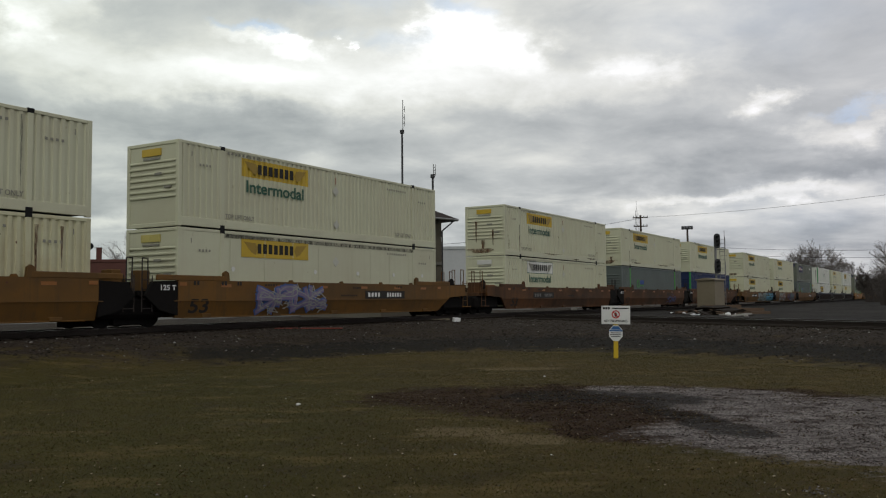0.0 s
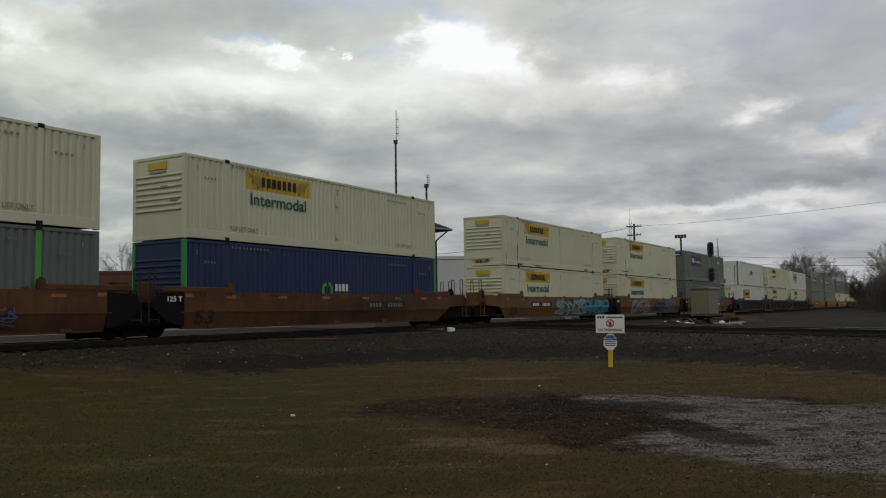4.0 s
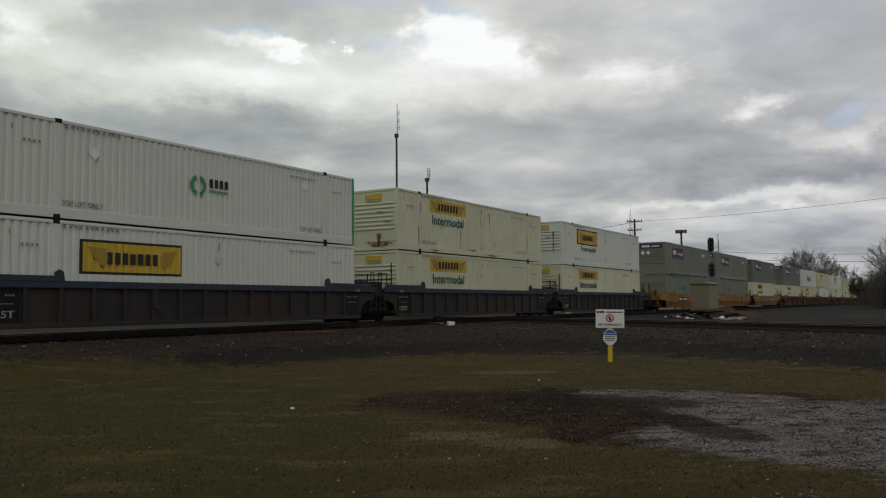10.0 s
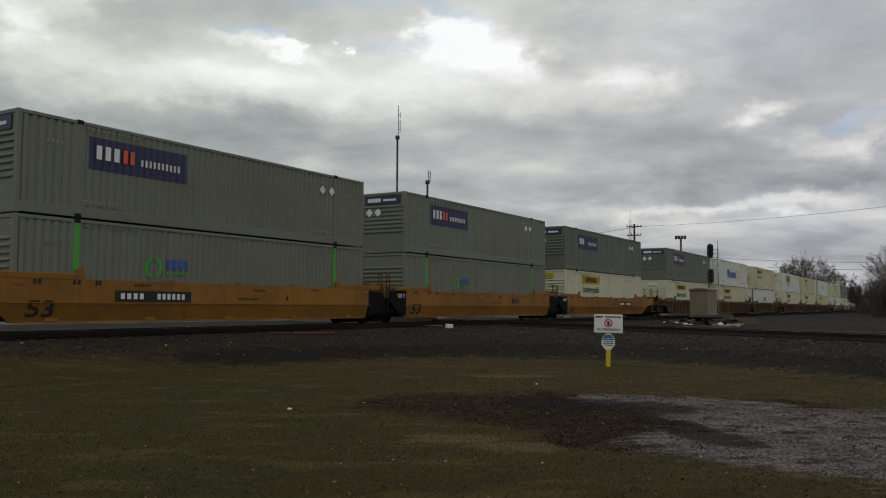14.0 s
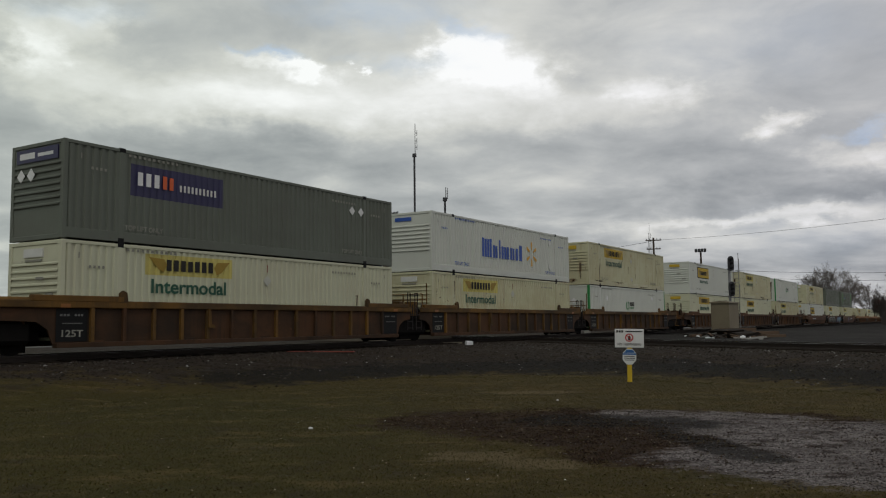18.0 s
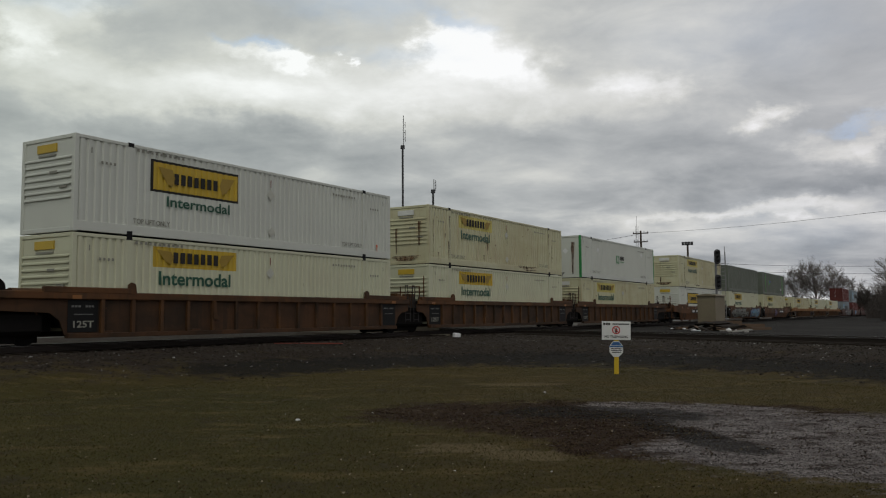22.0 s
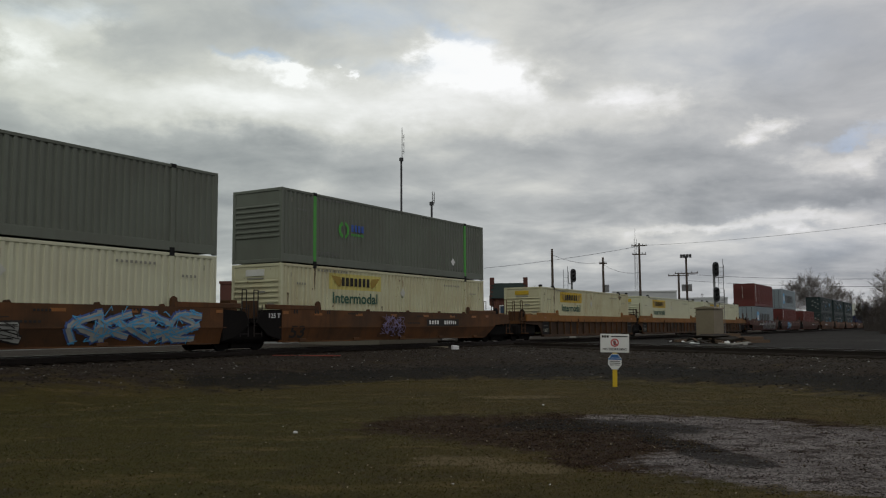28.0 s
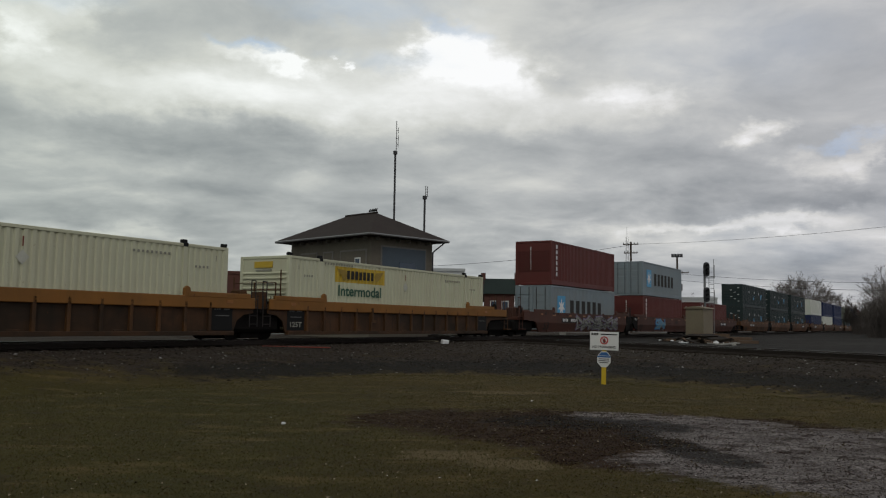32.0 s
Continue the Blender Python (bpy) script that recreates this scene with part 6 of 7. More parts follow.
def wire(name, a, b, sag, label, r=0.02):
    a, b = Vector(a), Vector(b)
    bm = bmesh.new()
    pts = [a.lerp(b, i / 20) - Vector((0, 0, sag * 4 * (i / 20) * (1 - i / 20))) for i in range(21)]
    side = (b - a).cross(Vector((0, 0, 1))).normalized()
    rings = [[bm.verts.new(p + side * (r * math.cos(q)) + Vector((0, 0, r * math.sin(q)))) for q in (0, 1.571, 3.142, 4.712)] for p in pts]
    for u, v in zip(rings, rings[1:]):
        for k in range(4):
            bm.faces.new((u[k], u[(k + 1) % 4], v[(k + 1) % 4], v[k]))
    tagged(part(name, bm, BLACK), label, "wire")


wire("overhead_wire", polar(-13.2, 120, 12.7), polar(-30, 88, 11.1), 0.35, "thin overhead wire between poles", 0.015)
wire("overhead_wire", polar(-13.2, 120, 12.6), polar(3, 118, 9.0), 0.6, "thin overhead wire between poles", 0.022)
wire("overhead_wire", polar(-16.15, 125, 8.9), polar(-32, 120, 7.3), 0.5, "thin overhead wire between poles", 0.018)
wire("overhead_wire", polar(-16.15, 125, 8.0), polar(-32, 120, 6.3), 0.5, "thin overhead wire between poles", 0.018)
wire("overhead_wire", polar(-10.83, 112, 9.6), polar(-13.2, 120, 9.0), 0.5, "thin overhead wire between poles", 0.02)
wire("overhead_wire", polar(-10.83, 112, 9.9), polar(-7.48, 105, 10.4), 0.5, "thin overhead wire between poles", 0.02)


def signal_mast(az, r, heads, top, label, ladder=1):
    root = empty("railway_signal", Matrix.Translation(polar(az, r, BED - 0.03)) @ pose(0, 0, 0, 0, 0, az), label, "railway signal")
    h = top - BED
    part("mast", tubes(((0, 0, 0), (0, 0, h - 0.5), 0.10), n=10), ALU, root)
    part("base", slab(-0.3, 0.3, -0.3, 0.3, 0, 0.5), CONCRETE, root)
    for number, z in enumerate(heads):
        def head():
            bm = tubes(((0, -0.35, 0.2), (0, -0.29, 0.2), 0.28), n=20)
            box(bm, -0.28, 0.28, -0.35, -0.29, -0.5, 0.2)
            tube(bm, (0, -0.35, -0.5), (0, -0.29, -0.5), 0.28, n=20)
            box(bm, -0.13, 0.13, -0.29, 0.0, -0.45, 0.15)
            return bm
        hd = part("signal_head", head(), DARKSTEEL, root, "black oval backing board", at=Matrix.Translation((0, 0, h - z - 0.75)) @ pose(0, 0, 0, 0, 0, 28))
        for k in (0.22, -0.15, -0.52):
            part("hood", tubes(((0, -0.55, k + 0.02), (0, -0.35, k), 0.10), n=10), BLACK, hd)
    lx = 0.55 * ladder
    part("ladder", tubes(((lx - 0.2, 0.1, 0.2), (lx - 0.2, 0.1, h - 0.3), 0.025), ((lx + 0.2, 0.1, 0.2), (lx + 0.2, 0.1, h + 0.0), 0.025), *[((lx - 0.2, 0.1, 0.4 + 0.35 * i), (lx + 0.2, 0.1, 0.4 + 0.35 * i), 0.018) for i in range(int((h - 0.8) / 0.35))], n=5), ALU, root)
    for z in heads:
        part("platform", tubes(((0, 0, h - z - 1.6), (lx + 0.25, 0.1, h - z - 1.6), 0.04), ((lx + 0.25, 0.1, h - z - 1.6), (lx + 0.25, 0.1, h - z - 0.5), 0.025), n=5), ALU, root)


signal_mast(-17.85, 76, (0.0, 2.15), 7.25, "tall railway signal with two heads and ladder")
signal_mast(-8.75, 80, (0.0, 2.15), 7.2, "railway signal with ladder beyond the train", -1)


def left_signal():
    root = empty("railway_signal", Matrix.Translation(polar(23.45, 70, BED - 0.03)) @ pose(0, 0, 0, 0, 0, 20), "bracket signal with side arm beyond the train", "railway signal")
    part("mast", tubes(((0, 0, 0), (0, 0, 6.2), 0.07), n=8), DARKSTEEL, root)
    part("arm", tubes(((-0.35, 0, 5.4), (1.2, 0, 5.4), 0.05), n=6), DARKSTEEL, root)
    for x in (-0.35, 1.05):
        part("signal_head", tubes(((x, -0.1, 5.4), (x, 0.02, 5.4), 0.26), n=16), BLACK, root)
    part("signal_head", tubes(((-0.4, -0.1, 3.1), (-0.4, 0.02, 3.1), 0.55), n=18), BLACK, root)


left_signal()


# ---- buildings beyond the line ----
def building(name, az, r, turn, length, depth, height, wall, label, roof="flat", roof_mat=None, windows=(), rise=2.0):
    root = empty(name, Matrix.Translation(polar(az, r, BED - 0.05)) @ pose(0, 0, 0, 0, 0, turn), label, "building")
    part("wall", slab(0, length, 0, depth, 0, height, bevel=0.03), wall, root)
    if roof == "flat":
        for y0, y1 in ((-0.1, 0.2), (depth - 0.2, depth + 0.1)):
            part("parapet", slab(-0.1, length + 0.1, y0, y1, height + 0.004, height + 0.35), roof_mat or wall, root)
        part("roof", slab(0.02, length - 0.02, 0.21, depth - 0.21, height + 0.004, height + 0.12), roof_mat or wall, root)
    else:
        bm = bmesh.new()
        a = [bm.verts.new(p) for p in ((-0.4, -0.4, height), (length + 0.4, -0.4, height), (length + 0.4, depth + 0.4, height), (-0.4, depth + 0.4, height))]
        b0, b1 = bm.verts.new((-0.4, depth / 2, height + rise)), bm.verts.new((length + 0.4, depth / 2, height + rise))
        for f in ((a[0], a[1], b1, b0), (a[2], a[3], b0, b1), (a[3], a[0], b0), (a[1], a[2], b1), (a[3], a[2], a[1], a[0])):
            bm.faces.new(f)
        part("roof", bm, roof_mat, root)
    for x, z, w, h in windows:
        win = part("window", slab(x, x + w, -0.04, 0.03, z, z + h), SIGNWHITE, root)
        part("pane", slab(x + 0.1, x + w - 0.1, -0.06, -0.03, z + 0.1, z + h - 0.1), PANE, win)
    return root


brick = building("brick_building", 23.2, 112, 8, 12.3, 14, 6.1, BRICKRED, "long red brick building with chimneys", windows=[(8.0 + 1.2 * i, 2.4, 0.7, 1.6) for i in range(3)])
for x, h in ((1.2, 1.9), (9.6, 1.1), (11.1, 1.1)):
    part("chimney", slab(x, x + 0.55, 3, 3.55, 6.1, 6.1 + h), BRICKRED, brick)
    part("chimney_cap", slab(x - 0.06, x + 0.61, 2.94, 3.61, 6.1 + h, 6.2 + h), BRICKRED, brick)
building("brick_building", 14.6, 104, 4, 8.2, 12, 6.4, BRICKRED, "red brick building beyond the line", windows=[(1 + 1.6 * i, 2.2, 0.8, 1.5) for i in range(4)])
building("white_building", 0.6, 96, -2, 4.6, 9, 6.8, PALEWALL, "low white building behind the tower")
house = building("house", -3.5, 112, -6, 3.9, 8, 4.9, BRICKRED, "brick house with dark green gable roof", "gable", ROOFGREEN, [(0.8, 2.6, 0.9, 1.4), (2.3, 2.6, 0.9, 1.4)], 2.2)
for x in (-0.62, 3.9 + 0.02):
    part("chimney", slab(x, x + 0.6, 3.5, 4.5, 4.9, 4.9 + 2.2 + 0.75), BRICKRED, house)
    part("stepped_gable", boxes((x + 0.1, x + 0.5, 2.4, 5.6, 4.5, 6.6), (x + 0.1, x + 0.5, 1.2, 6.8, 4.5, 5.9), (x + 0.1, x + 0.5, 0.0, 8.0, 4.0, 5.3)), BRICKRED, house, "stepped brick gable")
building("warehouse", -11.4, 175, -13, 12.5, 20, 7.9, PALEWALL, "long white warehouse with flat roof")
building("warehouse", -15.6, 180, -16, 9.5, 15, 6.6, PALEWALL, "pale low shed roofline")


# ---- the equipment cabinet, sign and litter ----
def equipment_cabinet():
    p = polar(-17.55, 71, 0)
    root = empty("equipment_cabinet", Matrix.Translation((p.x, p.y, BED - 0.03)) @ pose(0, 0, 0, 0, 0, -38), "tan steel signal equipment cabinet", "cabinet")
    part("body", slab(-0.8, 0.65, -1.05, 1.05, 0.12, 2.4, bevel=0.02), TANBOX, root)
    part("roof", prism(((-0.9, 2.4), (0.75, 2.4), (0.7, 2.49), (-0.08, 2.6), (-0.85, 2.49)), -1.15, 1.15), TANBOX, root)
    part("plinth", slab(-0.85, 0.7, -1.1, 1.1, -0.1, 0.12), CONCRETE, root)
    d = part("door", slab(-0.84, -0.79, -0.85, 0.85, 0.25, 2.25), TANBOX, root)
    part("vent", slab(-0.86, -0.83, -0.4, 0.4, 1.85, 2.02), DARKSTEEL, d)
    part("handle", slab(-0.88, -0.83, 0.5, 0.56, 1.0, 1.25), DARKSTEEL, d)


equipment_cabinet()


def warning_sign():
    x, y = 4.22, 20.9
    root = empty("warning_sign", Matrix.Translation((x, y, ground_z(x, y) - 0.02)) @ pose(0, 0, 0, 0, 1.0, -13), "white warning sign on yellow post in the grass", "sign")
    part("post", slab(-0.055, 0.055, -0.04, 0.04, 0, 1.2), POSTYELLOW, root, "yellow post")
    b = part("board", slab(-0.345, 0.345, -0.062, -0.044, 0.85, 1.30, bevel=0.006), SIGNWHITE, root, "white sign board")
    part("word", lettering("NO TRESPASSING", 0.06, 0.56), INK, b, at=(-0.28, -0.066, 0.90))
    part("logo_mark", bars(-0.31, -0.13, 1.21, 1.265, 3, -0.066, 2, 0.8), INK, b)
    part("text_mark", boxes((-0.09, 0.31, -0.066, -0.062, 1.225, 1.25)), BLACK, b)
    bm = bmesh.new()
    n = 24
    for i in range(n):
        a0, a1 = 2 * math.pi * i / n, 2 * math.pi * (i + 1) / n
        bm.faces.new([bm.verts.new((r * math.cos(a), -0.067, 1.09 + r * math.sin(a))) for r, a in ((0.10, a0), (0.10, a1), (0.072, a1), (0.072, a0))])
    part("ring", bm, SIGNRED, b)
    part("emblem", prism(((-0.02, 1.03), (0.02, 1.03), (0.035, 1.1), (0.0, 1.15), (-0.035, 1.1)), -0.066, -0.063), INK, b)
    part("slash", prism(((-0.065, 1.14), (-0.05, 1.155), (0.065, 1.04), (0.05, 1.025)), -0.070, -0.067), SIGNRED, b)
    pl = part("plate", prism([(0.175 * math.cos(2 * math.pi * (i + 0.5) / 8), 0.63 + 0.205 * math.sin(2 * math.pi * (i + 0.5) / 8)) for i in range(8)], -0.062, -0.046), SIGNWHITE, root, "small octagonal blue and white plate")
    part("band", prism(((-0.13, 0.72), (0.13, 0.72), (0.07, 0.80), (-0.07, 0.80)), -0.067, -0.062), SIGNBLUE, pl)
    part("band", boxes((-0.16, 0.16, -0.067, -0.062, 0.675, 0.71)), SIGNBLUE, pl)
    for z, w in ((0.63, 0.12), (0.585, 0.13), (0.54, 0.11)):
        part("text_mark", boxes((-w, w, -0.067, -0.062, z, z + 0.018)), INK, pl)


warning_sign()


def crumple(name, x, y, size, mat, label, category, seed, flat=0.5, z=None):
    rnd = random.Random(seed)
    bm = bmesh.new()
    bmesh.ops.create_icosphere(bm, subdivisions=2, radius=size)
    for v in bm.verts:
        v.co *= rnd.uniform(0.65, 1.15)
        v.co.z *= flat
    lo = min(v.co.z for v in bm.verts)
    ob = part(name, bm, mat, at=Matrix.Translation((x, y, (ground_z(x, y) if z is None else z) - lo - 0.01)) @ pose(0, 0, 0, 0, 0, rnd.uniform(0, 180)))
    return tagged(ob, label, category)


crumple("litter", -2.07, 12.15, 0.036, LITTER, "crumpled white paper on the grass", "litter", 1)
for i, (x, y, s) in enumerate(((1.9, 16.1, 0.025), (-1.1, 13.2, 0.018), (0.1, 8.1, 0.014), (1.0, 8.0, 0.018), (-2.4, 13.0, 0.014), (2.6, 8.4, 0.014), (-0.4, 8.2, 0.012))):
    crumple("litter", x, y, s, LITTER, "small scrap of white litter in the grass", "litter", 20 + i)
tagged(part("box", slab(-0.16, 0.16, -0.12, 0.12, 0, 0.2, bevel=0.02), LITTER, at=Matrix.Translation((0.61, 39.8, ground_z(0.61, 39.8) - 0.02)) @ pose(0, 0, 0, 6, 4, 25)), "dented white box on the ballast", "box")
tagged(part("slab", slab(-0.9, 0.9, -0.25, 0.25, 0, 0.10), TANBOX, at=Matrix.Translation((-0.6, 42.5, ground_z(-0.6, 42.5) - 0.02)) @ pose(0, 0, 0, 0, 0, 20)), "dull tan slab beside the track", "slab")
tagged(part("strip", slab(-1.3, 1.3, -0.12, 0.12, 0, 0.04), FADEDRED, at=Matrix.Translation((-5.0, 31.6, ground_z(-5.0, 31.6) - 0.01)) @ pose(0, 0, 0, 0, 0, -12)), "faded red strip on the ballast", "strip")


def scrap_heap():
    rnd = random.Random(8)
    for i, (az, r, w) in enumerate(((-17.6, 55, 1.3), (-18.6, 52, 1.0), (-16.8, 57, 0.9))):
        p = polar(az, r, 0)
        crumple("soil_mound", p.x, p.y, w, TIE, "low heap of dark soil and rubbish", "mound", 90 + i, 0.28, BED - 0.12)
    for i in range(54):
        s, d = rnd.uniform(-4.0, 4.5), rnd.uniform(-2.0, 2.0)
        p = polar(-17.2 - s * 0.55, 54 - s * 1.0 + d, 0)
        k = rnd.random()
        z = ground_z(p.x, p.y) - 0.02
        lift = rnd.uniform(0, 0.32) * (1 - abs(s) / 5)
        if k < 0.42:
            crumple("scrap", p.x, p.y, rnd.uniform(0.08, 0.22), (LITTER, PLANK, TIE, CONCRETE)[i % 4], "scrap lying by the track", "scrap", 60 + i, rnd.uniform(0.3, 0.7), z)
        else:
            ll = rnd.uniform(0.2, 0.75)
            tilt = rnd.uniform(-16, 16)
            zz_ = z + abs(math.sin(radians(tilt))) * ll * 0.95
            ob = part("plank", slab(-ll, ll, -0.09, 0.09, 0, 0.06), (PLANK, TIE, TIE, CONCRETE)[i % 4], at=Matrix.Translation((p.x, p.y, zz_)) @ pose(0, 0, 0, 0, 0, rnd.uniform(0, 180)) @ pose(0, 0, 0, 0, tilt, 0))
            tagged(ob, "old timber dumped by the track", "plank", "timbers in the scrap heap")


scrap_heap()
rnd_boards = random.Random(21)
for k in range(11):
    p = polar(rnd_boards.uniform(-18.3, -16.6), 53.5 + rnd_boards.uniform(-1.2, 1.6), 0)
    ll, tilt = rnd_boards.uniform(0.3, 0.7), rnd_boards.uniform(10, 26) * rnd_boards.choice((-1, 1))
    z = ground_z(p.x, p.y) + abs(math.sin(radians(tilt))) * ll - 0.03
    tagged(part("board", slab(-ll, ll, -0.14, 0.14, 0, 0.05), (PLANK, TIE, PLANK, TIE)[k % 4], at=Matrix.Translation((p.x, p.y, z)) @ pose(0, 0, 0, 0, 0, rnd_boards.uniform(0, 180)) @ pose(0, 0, 0, 0, tilt, 0)), "weathered board leaning on the rubbish heap", "board", "timbers in the scrap heap")
for k, (az, r, zz_, ll) in enumerate(((-18.4, 56, 0.0, 1.3), (-18.6, 56.2, 0.19, 1.25), (-18.2, 56.1, 0.38, 1.1), (-19.3, 55, 0.0, 1.4), (-19.5, 55.3, 0.19, 1.2), (-18.9, 53.6, 0.0, 1.2), (-16.2, 57, 0.0, 1.0), (-20.1, 54.4, 0.0, 1.1))):
    p = polar(az, r, 0)
    tagged(part("timber", slab(-ll, ll, -0.16, 0.16, 0, 0.18), PLANK, at=Matrix.Translation((p.x, p.y, ground_z(p.x, p.y) - 0.01 + zz_)) @ pose(0, 0, 0, 0, 0, -14 + 5 * k)), "old brown sleeper stacked by the cabinet", "timber", "timbers in the scrap heap")
for k, (az, r, w) in enumerate(((-16.4, 51, 0.2), (-16.7, 51.6, 0.12), (-18.2, 51, 0.22), (-18.5, 51.8, 0.14))):
    p = polar(az, r, 0)
    crumple("rag", p.x, p.y, w, LITTER, "crumpled pale sheeting thrown by the track", "rubbish", 140 + k, 0.3)


# ---- trees ----
def bare_tree(az, r, height, width, seed, label, mat=BARK, limbs=22, twigs=9):
    """A bare crown: limbs that rise from the stem to a ragged dome, each with twigs and finer twigs."""
    rnd = random.Random(seed)
    trunk, crown = bmesh.new(), bmesh.new()
    rad = height * 0.013
    bend = Vector((rnd.uniform(-0.3, 0.3), rnd.uniform(-0.3, 0.3), height * 0.5))
    tube(trunk, (0, 0, 0), bend * 0.5, rad, rad * 0.8, 7)
    tube(trunk, bend * 0.5, bend, rad * 0.8, rad * 0.5, 7)
    fine = 0.00007 * r
    for i in range(limbs):
        a, e = rnd.uniform(0, 2 * math.pi), math.asin(rnd.uniform(-0.15, 1.0))
        k = rnd.uniform(0.72, 1.0)
        tip = Vector((math.cos(a) * math.cos(e) * width / 2 * k, math.sin(a) * math.cos(e) * width / 2 * k, height * 0.52 + math.sin(e) * height * 0.48 * k))
        p0 = bend * rnd.uniform(0.35, 1.0)
        mid = p0.lerp(tip, 0.5) + Vector((0, 0, height * rnd.uniform(-0.04, 0.07)))
        path = [p0, p0.lerp(mid, 0.55) + Vector((rnd.uniform(-1, 1), rnd.uniform(-1, 1), 0)) * 0.02 * height, mid, mid.lerp(tip, 0.5) + Vector((rnd.uniform(-1, 1), rnd.uniform(-1, 1), rnd.uniform(-1, 1))) * 0.02 * height, tip]
        lr = rad * rnd.uniform(0.28, 0.5)
        for j in range(4):
            tube(crown, path[j], path[j + 1], max(fine, lr * (1 - 0.22 * j)), max(fine, lr * (0.78 - 0.22 * j)), 4)
        for q in range(twigs):
            j = rnd.choice((1, 2, 2, 3, 3))
            s = path[j].lerp(path[j + 1], rnd.random())
            out = (s - Vector((0, 0, height * 0.42))).normalized()
            d = (out * 0.9 + Vector((rnd.uniform(-1, 1), rnd.uniform(-1, 1), rnd.uniform(-0.4, 0.9)))).normalized()
            t1 = s + d * height * rnd.uniform(0.07, 0.15)
            tube(crown, s, t1, fine * 1.3, fine, 3)
            for _ in range(11):
                s2 = s.lerp(t1, rnd.uniform(0.2, 1.0))
                d2 = (d + Vector((rnd.uniform(-1, 1), rnd.uniform(-1, 1), rnd.uniform(-0.6, 0.9)))).normalized()
                tube(crown, s2, s2 + d2 * height * rnd.uniform(0.025, 0.075), fine * 0.9, fine * 0.5, 3)
    root = empty("tree", Matrix.Translation(polar(az, r, BED - 0.1)), label, "tree")
    part("trunk", trunk, mat, root)
    part("crown", crown, mat, root)


bare_tree(-23.7, 235, 15.2, 13.0, 3, "broad bare winter tree beyond the line", limbs=44, twigs=14)
bare_tree(-22.6, 240, 13.2, 8.5, 5, "broad bare winter tree beyond the line", limbs=30, twigs=13)
bare_tree(-24.7, 250, 13.6, 9.0, 6, "broad bare winter tree beyond the line", limbs=30, twigs=13)
bare_tree(-25.8, 295, 13.0, 8.0, 7, "bare winter tree beyond the line", limbs=26, twigs=12)
bare_tree(-16.9, 230, 9.0, 9.0, 11, "distant bare tree behind the signal", limbs=14)
bare_tree(-27.9, 120, 7.0, 4.6, 8, "bare thicket tree at the line side")
bare_tree(-29.4, 110, 8.6, 5.0, 9, "bare thicket tree at the line side", limbs=28)
bare_tree(-27.4, 130, 4.6, 4.0, 10, "low bare thicket tree at the line side", mat=BRUSH, limbs=28)
bare_tree(-26.5, 165, 5.8, 3.4, 12, "dark narrow tree in the brush", mat=BRUSH, limbs=40, twigs=12)
bare_tree(-28.4, 150, 11.0, 9.0, 21, "tall bare tree in the line-side brush", limbs=36, twigs=12)
bare_tree(24.6, 125, 8.3, 8.0, 14, "small bare tree behind the brick building")
bare_tree(20.3, 130, 12.0, 8.0, 15, "small bare tree behind the brick building", limbs=26, twigs=11)
bare_tree(-5.9, 125, 7.3, 5.0, 16, "small bare tree by the house", limbs=14)


def thicket(az0, az1, r, height, count, seed, mat, label):
    rnd = random.Random(seed)
    bm = bmesh.new()
    for i in range(count):
        p = polar(rnd.uniform(az0, az1), r + rnd.uniform(-8, 8), BED - 0.1)
        hh = height * rnd.uniform(0.45, 1.0)
        q = p + Vector((rnd.uniform(-0.5, 0.5) * hh * 0.5, rnd.uniform(-0.4, 0.4) * hh * 0.5, hh))
        tube(bm, p, q, 0.022, 0.008, 3)
        for j in range(6):
            s = p.lerp(q, rnd.uniform(0.3, 0.95))
            tube(bm, s, s + Vector((rnd.uniform(-1, 1), rnd.uniform(-1, 1), rnd.uniform(0.2, 1.2))) * hh * 0.26, 0.014, 0.006, 3)
    tagged(part("thicket", bm, mat), label, "brush", kind="stuff")


thicket(-27.2, -31, 118, 5.0, 1300, 4, BRUSH, "dense dry brush beside the line")
thicket(-26.4, -29, 175, 4.2, 700, 5, BRUSH, "dense dry brush beside the line")
thicket(-19.5, -26.5, 290, 4.5, 600, 6, BRUSH, "far brush along the horizon")
thicket(-1.5, -20, 300, 5.0, 900, 7, BRUSH, "far brush along the horizon")
thicket(2, 30, 240, 5.0, 900, 8, BRUSH, "far brush along the horizon")


# ---- grass, stones and leaf litter ----
def islands(name, shades, rough=0.95):
    """Loose small pieces, each of a shade of its own."""
    m, n, l, b = material(name)
    g = n.new("ShaderNodeNewGeometry")
    r = n.new("ShaderNodeValToRGB")
    for i, (pos, c) in enumerate(shades):
        e = r.color_ramp.elements[i] if i < 2 else r.color_ramp.elements.new(pos)
        e.position, e.color = pos, (*c, 1)
    l.new(g.outputs["Random Per Island"], r.inputs[0])
    _, raw = noise_fac(n, l, 30, 3, 0.6)
    l.new(mix(n, l, times(n, l, raw, 0.3), r.outputs[0], (0.02, 0.018, 0.014)), b.inputs["Base Color"])
    b.inputs["Roughness"].default_value = rough
    b.inputs["Specular IOR Level"].default_value = 0.15
    return m


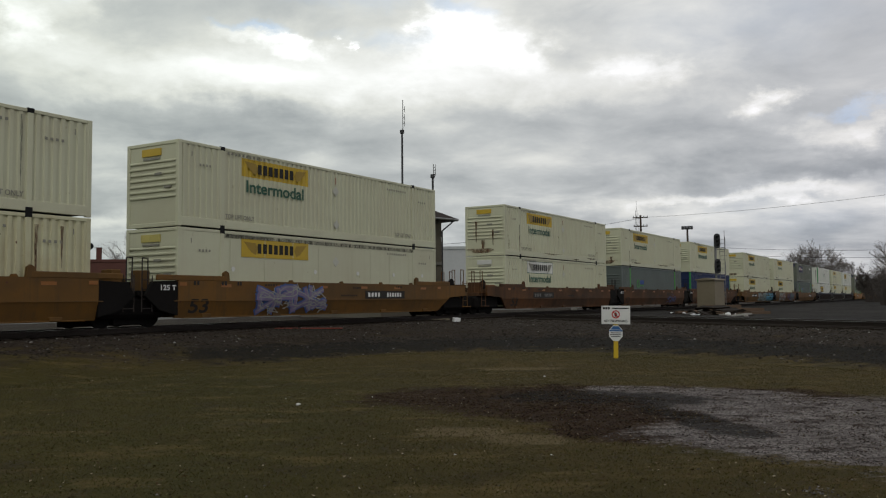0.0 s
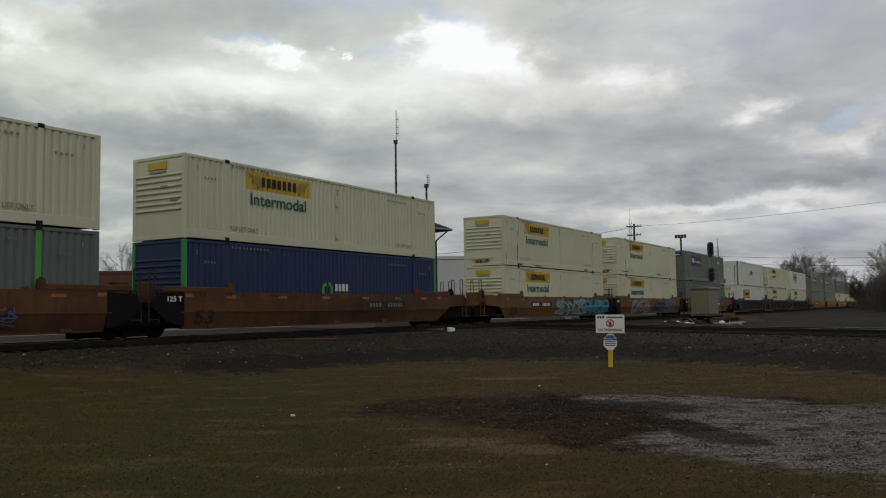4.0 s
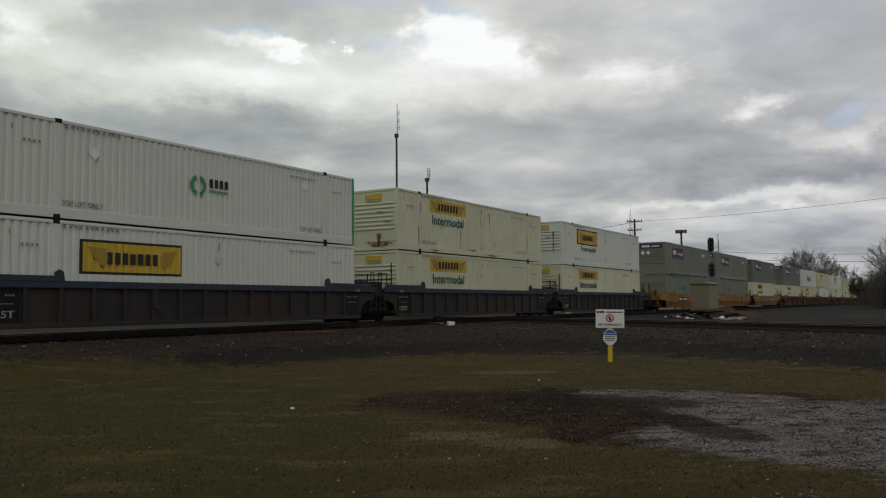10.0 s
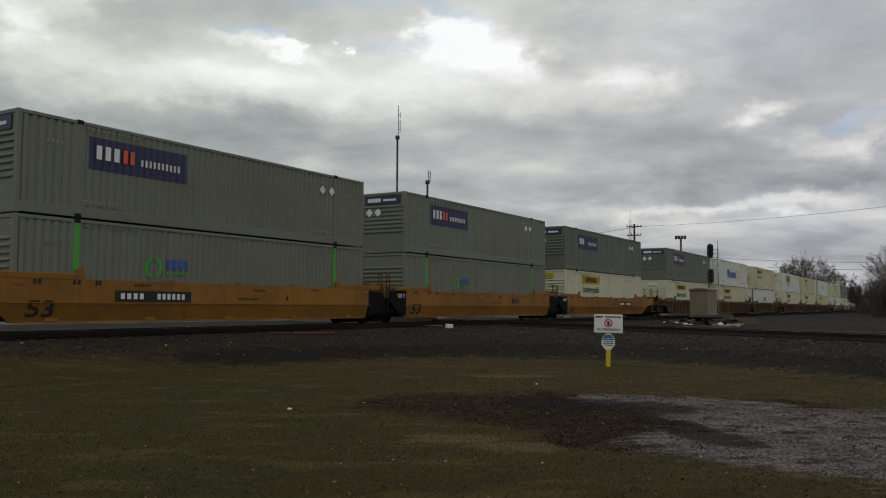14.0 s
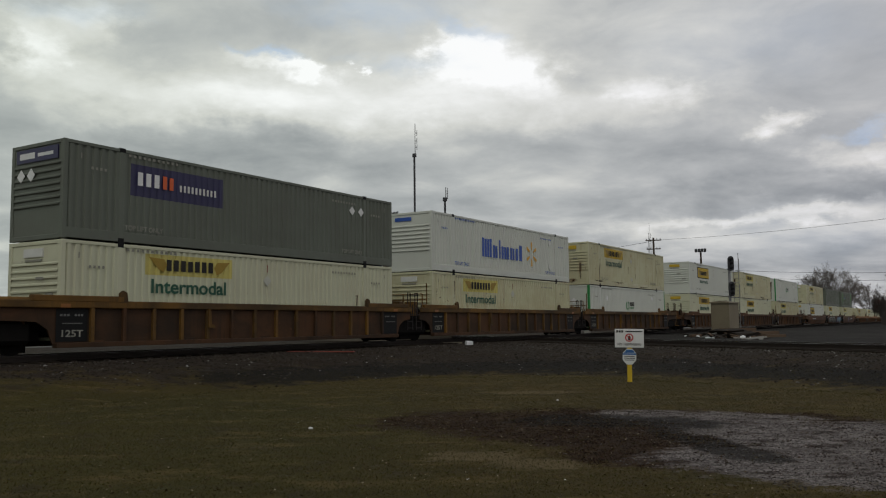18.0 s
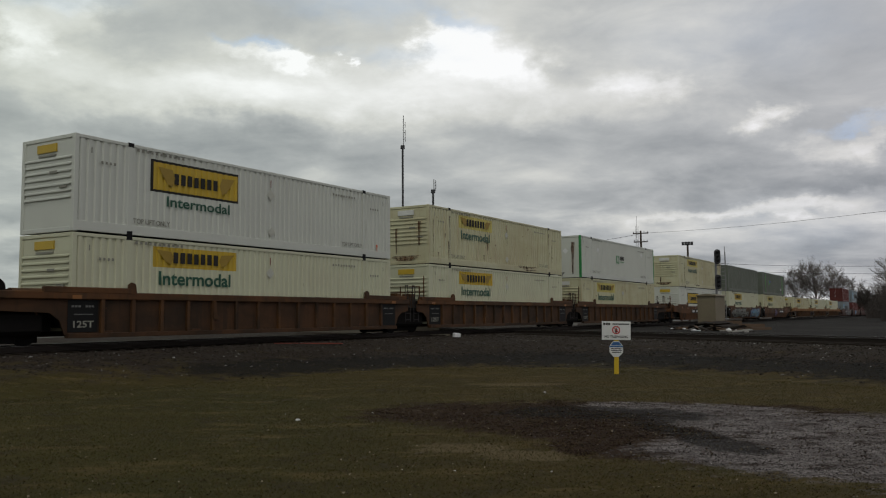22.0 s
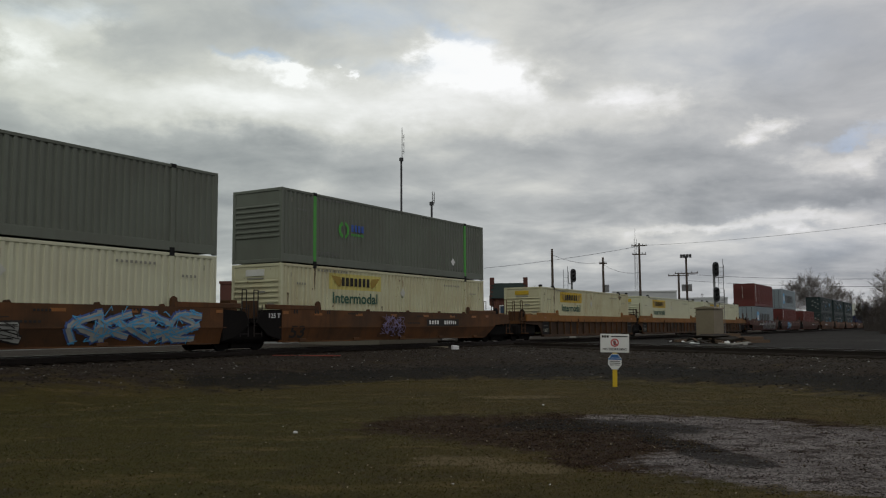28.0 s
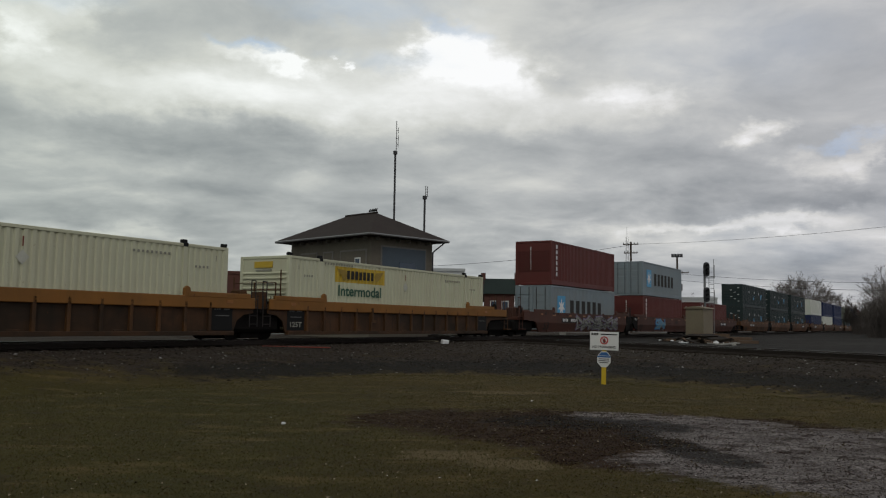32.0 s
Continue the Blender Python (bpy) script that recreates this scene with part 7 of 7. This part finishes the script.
BLADES = islands("grass_blade_shades", ((0.0, (0.024, 0.028, 0.005)), (0.4, (0.052, 0.050, 0.0095)), (0.85, (0.078, 0.060, 0.016)), (0.985, (0.12, 0.09, 0.032)), (1.0, (0.26, 0.22, 0.12))))
STONES = islands("ballast_stone_shades", ((0.0, (0.010, 0.0085, 0.0066)), (0.6, (0.032, 0.0255, 0.0195)), (0.97, (0.075, 0.063, 0.052)), (1.0, (0.28, 0.27, 0.26))))
PEBBLES = islands("pebble_shades", ((0.0, (0.03, 0.026, 0.024)), (0.45, (0.075, 0.068, 0.064)), (0.9, (0.135, 0.124, 0.118)), (1.0, (0.23, 0.215, 0.205))))
LEAVES = islands("leaf_shades", ((0.0, (0.040, 0.026, 0.012)), (0.6, (0.066, 0.042, 0.018)), (0.90, (0.12, 0.085, 0.045)), (1.0, (0.40, 0.34, 0.25))))


def zone_at(x, y):
    d1, d2 = line_gaps(x, y)
    k = noise.noise((x * 0.9, y * 0.9, 2.0)) * 0.6 + noise.noise((x * 2.7, y * 2.7, 5.0)) * 0.35
    stone = stone_at(x, y) + k * 0.6
    gravel = gravel_at(x, y) + k
    bare = bare_at(x, y) + k
    if x > -8 and abs(bank(x, y) - toe(x) + 0.1) < 1.0 + k:
        return "toe_band"
    return "stone" if stone > 0.5 else "gravel" if gravel > 0.5 else "bare" if bare > 0.55 else "lawn"


def scatter(name, wanted, count, r0, r1, power, shape, mat, label, seed, az=31.0):
    """Loose pieces over the ground that the eye overlooks."""
    rnd = random.Random(seed)
    verts, faces = [], []
    tries = 0
    while tries < count:
        tries += 1
        r = r0 + (r1 - r0) * rnd.random() ** power
        a = radians(rnd.uniform(-az, az))
        x, y = -math.sin(a) * r, math.cos(a) * r
        z = zone_at(x, y)
        if z not in wanted or rnd.random() > wanted[z]:
            continue
        d1, d2 = line_gaps(x, y)
        if min(d1, d2) < 1.45:
            continue
        shape(rnd, x, y, ground_z(x, y), r, verts, faces)
    me = bpy.data.meshes.new(name)
    me.from_pydata(verts, [], faces)
    me.materials.append(mat)
    return tagged(new(name, me), label, name.replace("_", " "), kind="stuff")


def blade(rnd, x, y, z, r, verts, faces):
    h, w = rnd.uniform(0.006, 0.022), rnd.uniform(0.003, 0.007) * (1 + r * 0.03)
    a, lean = rnd.uniform(0, math.pi), rnd.uniform(0.8, 2.6)
    b = rnd.uniform(0, 2 * math.pi)
    i = len(verts)
    verts += [(x - w * math.cos(a), y - w * math.sin(a), z - 0.01), (x + w * math.cos(a), y + w * math.sin(a), z - 0.01), (x + h * lean * math.cos(b), y + h * lean * math.sin(b), z + h)]
    faces.append((i, i + 1, i + 2))


def stone(lo, hi):
    def make(rnd, x, y, z, r, verts, faces):
        s = rnd.uniform(lo, hi) * (1 if rnd.random() < 0.9 else 1.6)
        i = len(verts)
        a = rnd.uniform(0, 1.6)
        for k in range(4):
            q = a + k * math.pi / 2 + rnd.uniform(-0.3, 0.3)
            verts.append((x + s * rnd.uniform(0.7, 1.2) * math.cos(q), y + s * rnd.uniform(0.7, 1.2) * math.sin(q), z + s * rnd.uniform(-0.1, 0.35)))
        verts.append((x + rnd.uniform(-0.3, 0.3) * s, y + rnd.uniform(-0.3, 0.3) * s, z + s * rnd.uniform(0.6, 0.95)))
        for k in range(4):
            faces.append((i + k, i + (k + 1) % 4, i + 4))
    return make


def leaf(rnd, x, y, z, r, verts, faces):
    s, a = rnd.uniform(0.005, 0.018), rnd.uniform(0, 6.3)
    i = len(verts)
    for k, q in ((1.0, 0), (0.6, 1.7), (1.0, 3.1), (0.5, 4.6)):
        verts.append((x + s * k * math.cos(a + q), y + s * k * math.sin(a + q), z + rnd.uniform(0.002, 0.02)))
    faces.append((i, i + 1, i + 2, i + 3))


scatter("grass", {"lawn": 1.0, "bare": 0.28, "gravel": 0.05, "stone": 0.12, "toe_band": 0.3}, 170000, 6.4, 26, 1.0, blade, BLADES, "short winter grass with straw", 31)
scatter("ballast", {"stone": 1.0, "toe_band": 0.4}, 46000, 15, 46, 0.9, stone(0.018, 0.042), STONES, "dark crushed stone ballast", 32)
scatter("pebbles", {"gravel": 1.0, "bare": 0.05, "lawn": 0.01}, 70000, 6.4, 17, 1.0, stone(0.004, 0.011), PEBBLES, "grey gravel pebbles on bare ground", 33)
scatter("leaf_litter", {"bare": 0.9, "lawn": 0.4, "gravel": 0.12, "stone": 0.08, "toe_band": 0.5}, 26000, 6.4, 20, 1.0, leaf, LEAVES, "brown leaf scraps on the ground", 34)


def weed(rnd, x, y, z, r, verts, faces):
    """A low clump of dead red-brown weed: a few splayed leaves."""
    for k in range(rnd.randint(5, 9)):
        a, l_, h = rnd.uniform(0, 6.28), rnd.uniform(0.008, 0.026), rnd.uniform(0.004, 0.016)
        ox, oy = x + rnd.gauss(0, 0.05), y + rnd.gauss(0, 0.03)
        i = len(verts)
        w = l_ * 0.3
        verts += [(ox, oy, z), (ox + l_ * math.cos(a) - w * math.sin(a), oy + l_ * math.sin(a) + w * math.cos(a), z + h), (ox + l_ * 1.7 * math.cos(a), oy + l_ * 1.7 * math.sin(a), z + h * 0.7), (ox + l_ * math.cos(a) + w * math.sin(a), oy + l_ * math.sin(a) - w * math.cos(a), z + h)]
        faces.append((i, i + 1, i + 2, i + 3))


WEEDS = islands("weed_shades", ((0.0, (0.006, 0.003, 0.002)), (0.6, (0.018, 0.0075, 0.0045)), (0.92, (0.045, 0.019, 0.009)), (1.0, (0.17, 0.12, 0.06))))
scatter("dead_weeds", {"bare": 0.9, "gravel": 0.22}, 18000, 6.4, 17, 1.0, weed, WEEDS, "low dead red-brown weeds in the gravel", 35)


# ---- what moves ----
def motions():
    for ob, s, z in RIDERS:
        walk(ob, [(t, train_pose(s - SPEED * t - EASE * t * t / 2, z)) for t in (0.0, 8.0, 16.0, 24.0, 32.0)])


motions()
